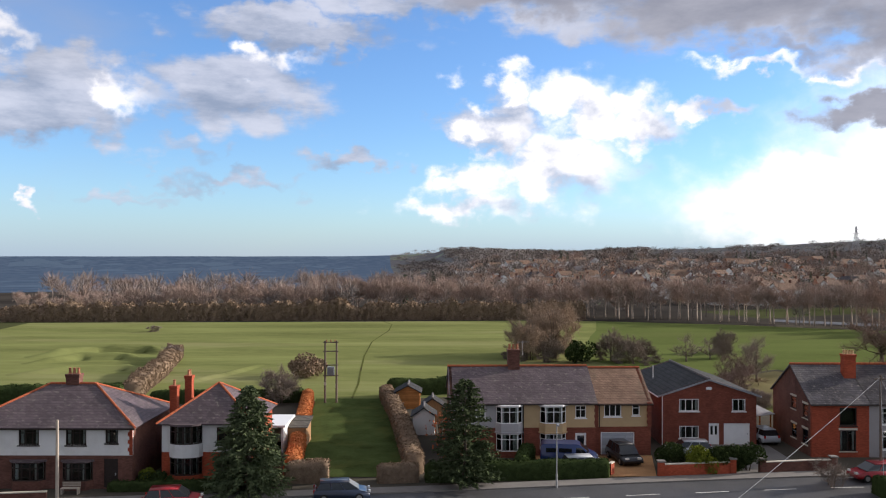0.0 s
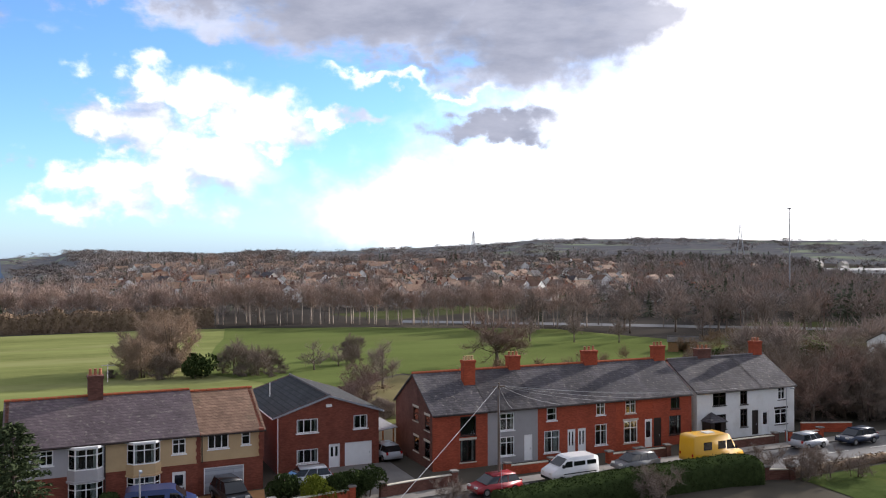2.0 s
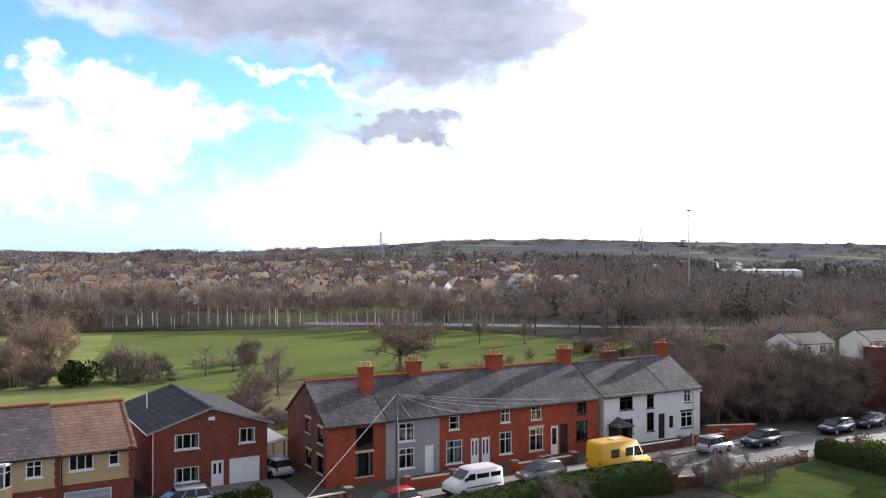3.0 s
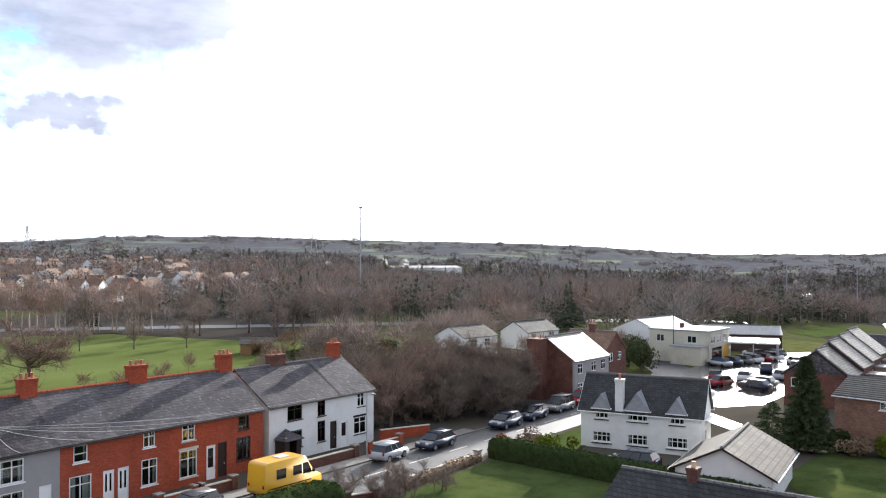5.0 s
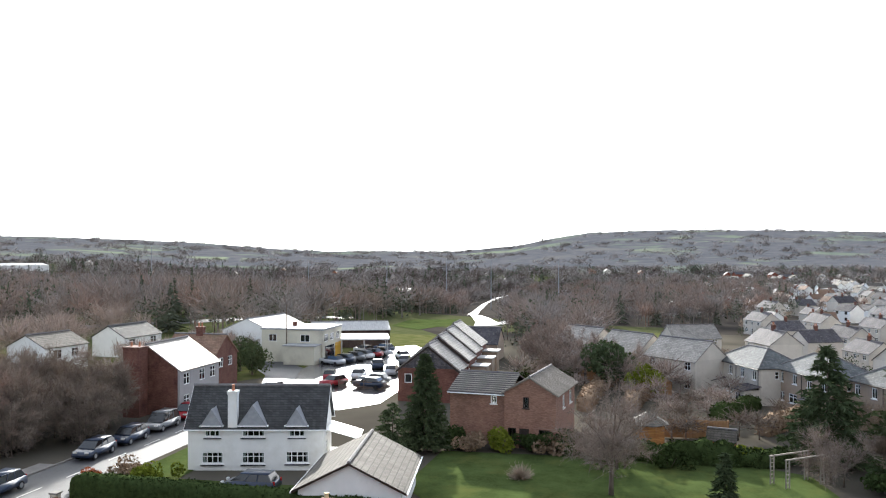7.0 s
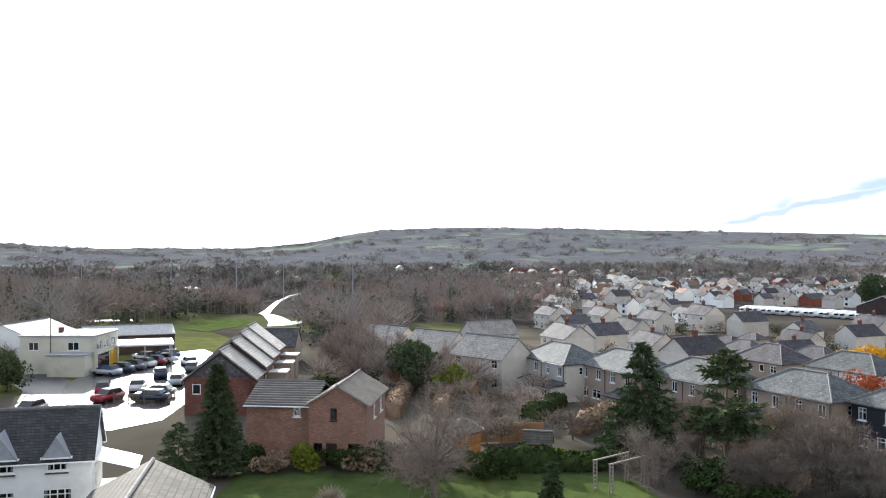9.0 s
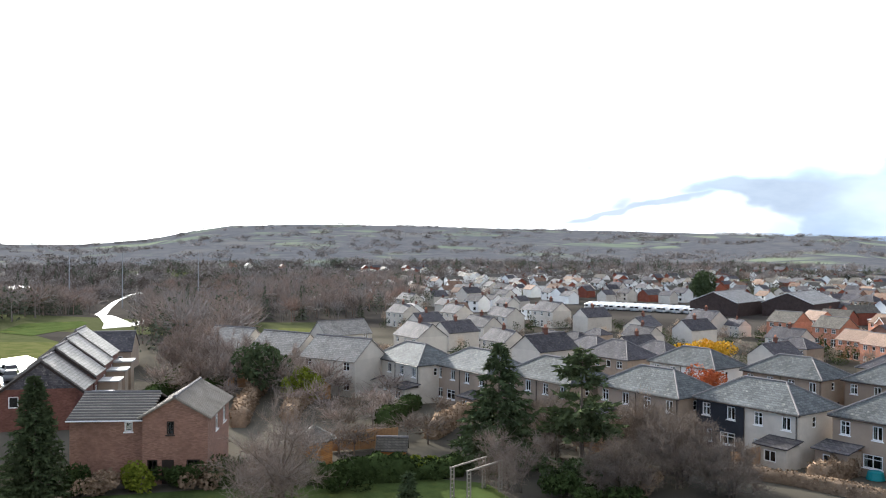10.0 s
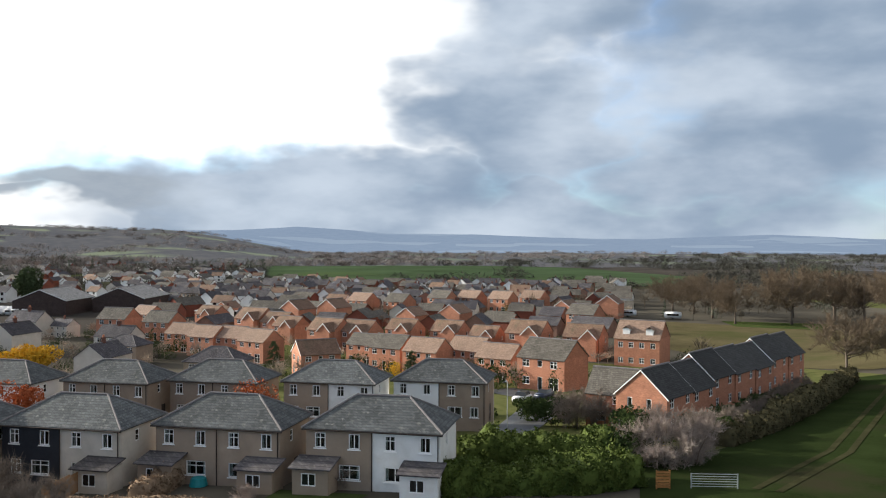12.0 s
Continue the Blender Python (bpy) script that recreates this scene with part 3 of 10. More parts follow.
def ridge_line(bm, a, b, r=0.13):
    a, b = Vector(a), Vector(b)
    n = max(1, int((b - a).length / 0.45))
    for i in range(n):
        p, q = a.lerp(b, i / n), a.lerp(b, (i + 1) / n)
        tube(bm, [p, p.lerp(q, 0.93)], [r, r * 0.9], 6)


def roof(house, L, W, eave, ridge, kind="gable", material=None, ridge_mat=None, over=0.3, verge=0.12, x0=None, gutter=True, barge=None, cx=0.0, cy=0.0):
    """A pitched roof over a footprint L (along the ridge, x) by W."""
    k = (ridge - eave) / (W / 2)
    hy, ze = W / 2 + over, eave - over * k
    bm, rb = bmesh.new(), bmesh.new()
    T = 0.12
    def P(x, y, z):
        return (x + cx, y + cy, z)
    if kind == "gable":
        hx = L / 2 + verge
        slab(bm, [P(-hx, -hy, ze), P(hx, -hy, ze), P(hx, 0, ridge), P(-hx, 0, ridge)], T)
        slab(bm, [P(hx, hy, ze), P(-hx, hy, ze), P(-hx, 0, ridge), P(hx, 0, ridge)], T)
        ridge_line(rb, P(-hx, 0, ridge + 0.02), P(hx, 0, ridge + 0.02))
    else:
        hx, rx = L / 2 + over, max(0.02, L / 2 - W / 2)
        slab(bm, [P(-hx, -hy, ze), P(hx, -hy, ze), P(rx, 0, ridge), P(-rx, 0, ridge)], T)
        slab(bm, [P(hx, hy, ze), P(-hx, hy, ze), P(-rx, 0, ridge), P(rx, 0, ridge)], T)
        slab(bm, [P(hx, -hy, ze), P(hx, hy, ze), P(rx, 0, ridge)], T)
        slab(bm, [P(-hx, hy, ze), P(-hx, -hy, ze), P(-rx, 0, ridge)], T)
        if rx > 0.1:
            ridge_line(rb, P(-rx, 0, ridge + 0.02), P(rx, 0, ridge + 0.02))
        for sx in (-1, 1):
            for sy in (-1, 1):
                ridge_line(rb, P(sx * hx, sy * hy, ze + 0.03), P(sx * rx, 0, ridge + 0.03), 0.10)
    r = part("roof", bm, material or SLATE, house)
    part("ridge_tiles", rb, ridge_mat or RIDGE_GREY, r)
    if gutter:
        for sy in (-1, 1):
            g = bmesh.new()
            tube(g, [P(-hx, sy * (hy + 0.05), ze - 0.1), P(hx, sy * (hy + 0.05), ze - 0.1)], 0.06, 6)
            part("gutter", g, UPVC if gutter == "white" else DARKWOOD, r)
    if kind == "gable" and barge:
        for sx in (-1, 1):
            for sy in (-1, 1):
                g = bmesh.new()
                x = sx * (hx + 0.015)
                pts = [P(x - 0.012, sy * hy, ze - 0.17), P(x - 0.012, sy * hy, ze + 0.0), P(x - 0.012, 0, ridge + 0.0), P(x - 0.012, 0, ridge - 0.17)]
                a, b = [g.verts.new(p) for p in pts], [g.verts.new((p[0] + 0.026, p[1], p[2])) for p in pts]
                g.faces.new(a), g.faces.new(b[::-1])
                for i in range(4):
                    g.faces.new((a[i], b[i], b[(i + 1) % 4], a[(i + 1) % 4]))
                bmesh.ops.recalc_face_normals(g, faces=g.faces)
                part("bargeboard", g, barge, r)
    return r


def strips(house, e0, e1, r0, r1, n, w, material, name="rib", high=0.05):
    """n strips of width w that run from the line e0-e1 to the line r0-r1, standing proud of a slope."""
    e0, e1, r0, r1 = (Vector(v) for v in (e0, e1, r0, r1))
    bm = bmesh.new()
    up = (e1 - e0).cross(r0 - e0).normalized()
    up = up * (high if up.z > 0 else -high)
    d = w / (e1 - e0).length
    for i in range(n):
        f = (i + 0.5) / n
        q = [e0.lerp(e1, f - d / 2), e0.lerp(e1, f + d / 2), r0.lerp(r1, f + d / 2), r0.lerp(r1, f - d / 2)]
        lo = [bm.verts.new(v - up * 0.4) for v in q]
        hi = [bm.verts.new(v + up) for v in q]
        bm.faces.new(hi)
        for k in range(4):
            bm.faces.new((lo[k], lo[(k + 1) % 4], hi[(k + 1) % 4], hi[k]))
    bmesh.ops.recalc_face_normals(bm, faces=bm.faces)
    return part(name, bm, material, house)


def gable_wall(house, x0, W, eave, ridge, material, thick=0.25, cy=0.0):
    bm = bmesh.new()
    a = [bm.verts.new((x0, y + cy, z)) for y, z in ((-W / 2, eave), (W / 2, eave), (0, ridge))]
    b = [bm.verts.new((x0 + thick, y + cy, z)) for y, z in ((-W / 2, eave), (W / 2, eave), (0, ridge))]
    bm.faces.new(a[::-1]), bm.faces.new(b)
    for i in range(3):
        bm.faces.new((a[i], a[(i + 1) % 3], b[(i + 1) % 3], b[i]))
    bmesh.ops.recalc_face_normals(bm, faces=bm.faces)
    part("gable_wall", bm, material, house)


def sides(L, W, cx=0.0, cy=0.0):
    """Matrices of the four walls: front (-y), right (+x), back (+y), left (-x)."""
    return {"front": Matrix.Translation((cx - L / 2, cy - W / 2, 0)), "right": Matrix.Translation((cx + L / 2, cy - W / 2, 0)) @ pose(0, 0, 0, 0, 0, 90),
            "back": Matrix.Translation((cx + L / 2, cy + W / 2, 0)) @ pose(0, 0, 0, 0, 0, 180), "left": Matrix.Translation((cx - L / 2, cy + W / 2, 0)) @ pose(0, 0, 0, 0, 0, -90)}


def downpipe(house, x, y, z0, z1, material=None):
    bm = bmesh.new()
    tube(bm, [(x, y, z0), (x, y, z1)], 0.045, 6)
    part("downpipe", bm, material or DARKWOOD, house)


def bay(house, m, u0, u1, v0, v1, sill_h, depth=0.6, apron=None, cols=3, cover=None, frame_mat=None, round_=False, curtain=0.25, lid=True):
    """A projecting window: apron below, glazing round it, lid on top."""
    if round_:
        c, rr = (u0 + u1) / 2, (u1 - u0) / 2
        plan = [(c + rr * math.cos(math.pi + math.pi * i / 6), -depth * math.sin(math.pi * i / 6)) for i in range(7)]
    else:
        plan = [(u0, 0), (u0 + depth * 0.8, -depth), (u1 - depth * 0.8, -depth), (u1, 0)]
    bm = bmesh.new()
    prism(bm, plan + [(u1, 0.1), (u0, 0.1)], v0, sill_h, m)
    part("bay_apron", bm, apron or WHITE_WALL, house)
    if lid:
        bm = bmesh.new()
        big = [((x - (u0 + u1) / 2) * 1.06 + (u0 + u1) / 2, y - 0.06) for x, y in plan]
        prism(bm, big + [(u1, 0.05), (u0, 0.05)], v1, v1 + 0.14, m)
        part("bay_lid", bm, cover or LEAD, house)
    for (xa, ya), (xb, yb) in zip(plan, plan[1:]):
        ln = math.hypot(xb - xa, yb - ya)
        s = m @ Matrix.Translation((xa, ya, 0)) @ pose(0, 0, 0, 0, 0, math.degrees(math.atan2(yb - ya, xb - xa)))
        window(house, s, 0, ln, sill_h, v1, max(1, round(ln / 0.62)), 0.68, frame_mat, sill=False, curtain=curtain)


# ---- the ground, one sheet to the horizon ----
SKYLINE = [(-180, .3), (-30, .30), (-4, .30), (1, .40), (8, .15), (15.5, .32), (22, .6), (27, .85), (30, 1.12), (38.7, 1.18), (46, .95), (54, .85), (58, .75), (62.8, .5), (66.5, .2), (70, .05), (79, .05), (83, .45), (85.5, .95), (88, 1.33), (93, 1.5), (102, 1.38), (112, 1.1), (122, .85), (129, .78), (131.5, .85), (135, 1.12), (138, .95), (141, .68), (147, .6), (152, .4), (158, .3), (163, .5), (166, .62), (169, .45), (172, .3), (180, .3)]
CENTRE = (30.0, 30.0)


def smooth01(a, b, v):
    t = min(1, max(0, (v - a) / (b - a)))
    return t * t * (3 - 2 * t)


def terrain(x, y):
    rx, ry = x - CENTRE[0], y - CENTRE[1]
    r, az = math.hypot(rx, ry), math.degrees(math.atan2(rx, ry))
    z = ground_z(x, y)
    el = float(np.interp(az, [a for a, _ in SKYLINE], [b for _, b in SKYLINE]))
    plain = smooth01(4, -8, az) * smooth01(-120, -60, az)
    z -= 55 * plain * smooth01(330, 1600, r)
    north = smooth01(60, 40, az) * (1 - plain)
    z += (-8 * smooth01(300, 500, r) + 8 * smooth01(600, 1000, r)) * (1 - plain) * (1 - north) * (1 - smooth01(86, 92, az)) + 11 * smooth01(280, 850, r) * north
    rise = smooth01(700, 2300, r) * (1 - smooth01(126, 137, az)) if az > 10 else smooth01(900, 4300, r)
    if plain > 0.3:
        rise = smooth01(3600, 4700, r)
    top = 18 + r * math.tan(radians(el))
    z = z * (1 - rise) + top * rise
    if az > 120:
        rise = smooth01(2600, 4500, r) * smooth01(120, 130, az)
        z = z * (1 - rise) + top * rise
    if r > 300:
        z += noise.fractal(Vector((x / 260, y / 260, 3.1)), 1, 2, 4) * 3.0 * smooth01(300, 1200, r) * (1 - 0.6 * plain)
    return z


def sheet(name, r_list, n_az, material, label, kind, az0=-400, az1=400):
    verts, faces = [], []
    for r in r_list:
        for k in range(n_az):
            a = 2 * math.pi * k / n_az
            x, y = CENTRE[0] + r * math.sin(a), CENTRE[1] + r * math.cos(a)
            verts.append((x, y, terrain(x, y)))
    for i in range(len(r_list) - 1):
        for k in range(n_az):
            mid = (k + 0.5) * 360 / n_az
            if not any(az0 <= mid + q < az1 for q in (-360, 0, 360)):
                continue
            a, b = i * n_az + k, i * n_az + (k + 1) % n_az
            faces.append((a, a + n_az, b + n_az, b))
    me = bpy.data.meshes.new(name)
    me.from_pydata(verts, [], faces)
    for m in (material if isinstance(material, list) else [material]):
        me.materials.append(m)
    if isinstance(material, list):
        for f in me.polygons:
            f.material_index = int(math.hypot(f.center.x - CENTRE[0], f.center.y - CENTRE[1]) + 30 * noise.noise(f.center / 60) > (150 if f.center.x > 105 and f.center.y > 95 else 185 if f.center.y > 20 else 290) and (f.center.y > -190 or math.hypot(f.center.x, f.center.y) > 520))
    me.shade_smooth()
    return tagged(new(name, me), label, "ground", "", kind)


def land(name, greens, browns, blend=(0.46, 0.56), scale=0.006, glow=None):
    m = bpy.data.materials.new(name)
    m.use_nodes = True
    nt = m.node_tree
    b = nt.nodes["Principled BSDF"]
    b.inputs["Roughness"].default_value, b.inputs["Specular IOR Level"].default_value = 0.95, 0.0
    geo = nt.nodes.new("ShaderNodeNewGeometry")
    def nz(s, d):
        n = nt.nodes.new("ShaderNodeTexNoise")
        nt.links.new(geo.outputs["Position"], n.inputs["Vector"])
        n.inputs["Scale"].default_value, n.inputs["Detail"].default_value = s, d
        return n.outputs["Fac"]
    def ramp(v, lo, hi):
        n = nt.nodes.new("ShaderNodeMapRange")
        nt.links.new(v, n.inputs[0])
        n.inputs[1].default_value, n.inputs[2].default_value = lo, hi
        return n.outputs[0]
    def mx(f, a, c):
        n = nt.nodes.new("ShaderNodeMix")
        n.data_type = "RGBA"
        nt.links.new(f, n.inputs[0])
        for i, v in ((6, a), (7, c)):
            if isinstance(v, tuple):
                n.inputs[i].default_value = (*v, 1)
            else:
                nt.links.new(v, n.inputs[i])
        return n.outputs[2]
    vor = nt.nodes.new("ShaderNodeTexVoronoi")
    nt.links.new(geo.outputs["Position"], vor.inputs["Vector"])
    vor.inputs["Scale"].default_value = scale * 1.6
    g = mx(ramp(nz(0.5, 5), 0.35, 0.65), greens[0], greens[1])
    br = mx(ramp(nz(0.028, 9), 0.40, 0.60), browns[0], browns[1])
    sc = nt.nodes.new("ShaderNodeSeparateColor")
    nt.links.new(vor.outputs["Color"], sc.inputs[0])
    colour = mx(ramp(sc.outputs[0], *blend), br, g)
    nt.links.new(colour, b.inputs["Base Color"])
    # glow: haze of the air, given off by the land itself
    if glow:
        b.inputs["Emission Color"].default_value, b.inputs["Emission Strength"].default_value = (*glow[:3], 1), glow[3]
    return m


def country(name, fields, woods, cell=0.008, wooded=(0.42, 0.52), glow=None):
    """Far farmland: a patchwork of fields with dark hedges between them, and woods over part of it."""
    m = bpy.data.materials.new(name)
    m.use_nodes = True
    nt = m.node_tree
    b = nt.nodes["Principled BSDF"]
    b.inputs["Roughness"].default_value, b.inputs["Specular IOR Level"].default_value = 0.95, 0.0
    geo = nt.nodes.new("ShaderNodeNewGeometry")
    flat = nt.nodes.new("ShaderNodeMapping")
    flat.inputs["Scale"].default_value = (1, 1, 0.2)
    nt.links.new(geo.outputs["Position"], flat.inputs[0])

    def tex(kind, scale, detail=0.0):
        n = nt.nodes.new(kind)
        nt.links.new(flat.outputs[0], n.inputs["Vector"])
        n.inputs["Scale"].default_value = scale
        if detail:
            n.inputs["Detail"].default_value, n.inputs["Roughness"].default_value = detail, 0.65
        return n

    def ramp(v, lo, hi):
        n = nt.nodes.new("ShaderNodeMapRange")
        nt.links.new(v, n.inputs[0])
        n.inputs[1].default_value, n.inputs[2].default_value = lo, hi
        return n.outputs[0]

    def mx(f, a, c):
        n = nt.nodes.new("ShaderNodeMix")
        n.data_type = "RGBA"
        nt.links.new(f, n.inputs[0])
        for i, v in ((6, a), (7, c)):
            if isinstance(v, tuple):
                n.inputs[i].default_value = (*v, 1)
            else:
                nt.links.new(v, n.inputs[i])
        return n.outputs[2]

    cells, edge = tex("ShaderNodeTexVoronoi", cell), tex("ShaderNodeTexVoronoi", cell)
    edge.feature = "DISTANCE_TO_EDGE"
    sc = nt.nodes.new("ShaderNodeSeparateColor")
    nt.links.new(cells.outputs["Color"], sc.inputs[0])
    field = mx(ramp(sc.outputs[0], 0.35, 0.75), fields[0], fields[1])
    field = mx(ramp(sc.outputs[1], 0.62, 0.66), field, fields[2])
    trees = mx(ramp(tex("ShaderNodeTexNoise", 0.045, 8).outputs["Fac"], 0.38, 0.62), woods[0], woods[1])
    colour = mx(ramp(edge.outputs["Distance"], 0.05, 0.10), trees, field)
    colour = mx(ramp(tex("ShaderNodeTexNoise", 0.0042, 7).outputs["Fac"], *wooded), colour, trees)
    nt.links.new(colour, b.inputs["Base Color"])
    # emission stands for the air haze over the farmland
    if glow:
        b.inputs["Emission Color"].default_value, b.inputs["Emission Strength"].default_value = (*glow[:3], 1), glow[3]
    return m


GROUND = land("mixed_ground", ((0.075, 0.085, 0.03), (0.11, 0.11, 0.045)), ((0.060, 0.054, 0.044), (0.100, 0.090, 0.072)), (0.8, 0.84))
# Haze is painted in: bluish emission, and blue base tones on the plain.
FAR_LAND = country("hazed_country", ((0.085, 0.105, 0.05), (0.13, 0.15, 0.07), (0.07, 0.06, 0.045)), ((0.022, 0.020, 0.019), (0.060, 0.050, 0.044)), 0.0085, (0.40, 0.50), glow=(0.24, 0.265, 0.31, 0.21))
PLAIN_LAND = land("hazed_plain", ((0.03, 0.045, 0.06), (0.05, 0.065, 0.075)), ((0.014, 0.022, 0.034), (0.034, 0.044, 0.056)), (0.78, 0.84), 0.006, glow=(0.10, 0.15, 0.235, 0.42))
radii = [0.5] + [float(v) for v in range(12, 320, 7)] + [330 * 1.06 ** i for i in range(20)]
cut = radii[-1]
outer = [cut * 1.045 ** i for i in range(34) if cut * 1.045 ** i < 4850]
# Woodland floor, darker than near ground: the trees' own shade is mixed in.
SHADED_WOOD_FLOOR = land("shaded_woodland_floor", ((0.06, 0.07, 0.03), (0.08, 0.085, 0.04)), ((0.042, 0.038, 0.034), (0.066, 0.059, 0.052)), (0.86, 0.9))
sheet("ground", radii, 240, [GROUND, SHADED_WOOD_FLOOR], "brown winter ground of gardens, verges and scrub", "structure")
# The hills' blue haze is put into base colour and emission.
HILL_LAND = land("hazed_hills", ((0.06, 0.07, 0.075), (0.09, 0.095, 0.095)), ((0.025, 0.03, 0.038), (0.04, 0.045, 0.052)), (0.8, 0.84), 0.003, glow=(0.16, 0.21, 0.29, 0.85))
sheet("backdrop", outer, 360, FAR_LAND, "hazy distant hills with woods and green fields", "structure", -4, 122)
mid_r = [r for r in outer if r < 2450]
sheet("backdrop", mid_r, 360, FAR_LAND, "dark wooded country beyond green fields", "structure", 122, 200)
sheet("backdrop", [mid_r[-1]] + outer[len(mid_r):], 360, HILL_LAND, "distant hills under grey cloud, blue haze put into their colour", "structure", 122, 200)
sheet("backdrop", outer, 360, PLAIN_LAND, "distant plain under broken cloud, blue haze put into its colour", "structure", 200, 356)


def patch(name, pts, material, label, lift=0.04, sub=6.0, category="ground"):
    """A piece of surface that follows the ground, over a plan polygon."""
    bm = bmesh.new()
    f = bm.faces.new([bm.verts.new((x, y, 0)) for x, y in pts])
    bmesh.ops.triangulate(bm, faces=[f])
    for _ in range(12):
        long_ = [e for e in bm.edges if e.calc_length() > sub]
        if not long_:
            break
        bmesh.ops.subdivide_edges(bm, edges=long_, cuts=1)
        bmesh.ops.triangulate(bm, faces=bm.faces[:])
    for v in bm.verts:
        v.co.z = terrain(v.co.x, v.co.y) + lift
    bmesh.ops.recalc_face_normals(bm, faces=bm.faces)
    if sum(f.normal.z for f in bm.faces) < 0:
        bmesh.ops.reverse_faces(bm, faces=bm.faces)
    return tagged(part(name, bm, material, smooth=True), label, category, "", "structure")


def ribbon(name, left, right, material, label, lift, category):
    """A strip of surface between two lines on the ground."""
    bm = bmesh.new()
    rows = []
    for i in range(len(left) - 1):
        n = max(1, int(math.dist(left[i], left[i + 1]) / 8))
        for k in range(n + (i == len(left) - 2)):
            rows.append([[p[i][j] + (p[i + 1][j] - p[i][j]) * k / n for j in (0, 1)] for p in (left, right)])
    vs = [[bm.verts.new((x, y, terrain(x, y) + lift)) for x, y in r] for r in rows]
    for p, q in zip(vs, vs[1:]):
        bm.faces.new((p[0], p[1], q[1], q[0]))
    bmesh.ops.recalc_face_normals(bm, faces=bm.faces)
    if sum(f.normal.z for f in bm.faces) < 0:
        bmesh.ops.reverse_faces(bm, faces=bm.faces)
    return tagged(part(name, bm, material, smooth=True), label, category, "", "structure")


# ---- roads and surfaces ----
patch("field", [(-95, 104), (-60, 104.5), (-20, 105.5), (-12, 107), (0, 109), (30, 118), (52, 135), (95, 150), (125, 168), (118, 196), (75, 222), (30, 236), (-20, 231), (-110, 226)], FIELD, "wide green sheep pasture", 0.05, 12, "field")
patch("lawn", [(-12.0, 70.0), (-3.0, 70.0), (-6.4, 108), (-16.2, 108)], LAWN, "long mown grass strip between hedges", 0.055, 8, "lawn")

KERB = [(-75, 56.6), (-40, 60.8), (-15, 63.8), (2, 66.1), (16, 68.3), (30, 70.2), (50, 71.4), (84, 71.6), (112, 71.9), (124, 73.0)]
patch("road", [(x, y - 6.8) for x, y in KERB] + KERB[::-1], ASPHALT, "damp grey asphalt lane with white centre dashes", 0.03, 8, "road")


def along(path, step):
    """Points every step metres along a plan line, with the direction there."""
    out, left = [], 0.0
    for (xa, ya), (xb, yb) in zip(path, path[1:]):
        ln = math.hypot(xb - xa, yb - ya)
        d = left
        while d < ln:
            out.append((xa + (xb - xa) * d / ln, ya + (yb - ya) * d / ln, (xb - xa) / ln, (yb - ya) / ln))
            d += step
        left = d - ln
    return out


def bank_of_grass(path, w, h):
    """A low turf bank across the pasture."""
    bm, rings = bmesh.new(), []
    rows = along(path, 1.2)
    for k, (x, y, ux, uy) in enumerate(rows):
        fade = min(1, k / 5, (len(rows) - 1 - k) / 5)
        ring = []
        for i in range(9):
            q = i / 4 - 1
            px, py = x - uy * q * w, y + ux * q * w
            up = h * fade * (0.5 + 0.5 * math.cos(math.pi * q)) * (1 + 0.3 * noise.noise(Vector((px / 3, py / 3, 1))))
            ring.append(bm.verts.new((px, py, terrain(px, py) + 0.04 + up)))
        rings.append(ring)
    for r0, r1 in zip(rings, rings[1:]):
        for i in range(8):
            bm.faces.new((r0[i], r0[i + 1], r1[i + 1], r1[i]))
    bmesh.ops.recalc_face_normals(bm, faces=bm.faces)
    if sum(f.normal.z for f in bm.faces) < 0:
        bmesh.ops.reverse_faces(bm, faces=bm.faces)
    tagged(part("grass_bank", bm, FIELD, smooth=True), "low turf bank round a hollow in the pasture", "ground", "", "structure")


for path, w, h in (([(-74, 150), (-64, 158), (-55, 159), (-49, 155)], 2.6, 1.3), ([(-70, 141), (-63, 148), (-56, 149), (-50, 145)], 2.2, 1.1), ([(-66, 128), (-58, 134), (-50, 135), (-45, 131)], 2.4, 0.8), ([(-38, 118), (-33, 130), (-30, 142)], 1.6, 0.35)):
    bank_of_grass(path, w, h)
for x, y, ux, uy in along([(x, y - 3.3) for x, y in KERB], 5.6):
    a, b = Vector((x, y)), Vector((x + ux * 2.7, y + uy * 2.7))
    n = Vector((-uy, ux)) * 0.06
    patch("road_marking", [tuple(a - n), tuple(b - n), tuple(b + n), tuple(a + n)], LINE_PAINT, "white dash on the lane", 0.045, 20, "road marking")
patch("pavement", [(x, y + 0.05) for x, y in KERB[:8]] + [(x, y + 1.5) for x, y in KERB[:8][::-1]], PAVING, "narrow concrete footway along the lane", 0.13, 6, "pavement")
bm = bmesh.new()
for (xa, ya), (xb, yb) in zip(KERB, KERB[1:]):
    ln = math.hypot(xb - xa, yb - ya)
    box(bm, 0, ln, -0.12, 0.05, -0.1, 0.14, pose(xa, ya, 0, 0, 0, math.degrees(math.atan2(yb - ya, xb - xa))))
tagged(part("kerb", bm, PAVING), "concrete kerb stones edging the footway", "kerb", "", "structure")
patch("driveway", [(11.5, 70.2), (17.6, 70.2), (19.0, 77.5), (8.0, 77.5), (9, 73)], GRAVEL, "ochre gravel drive", 0.06, 4, "driveway")
patch("driveway", [(24.5, 70.6), (31.0, 71.2), (31.2, 82), (24.5, 82)], PAVING, "paved drive before a garage", 0.05, 4, "driveway")

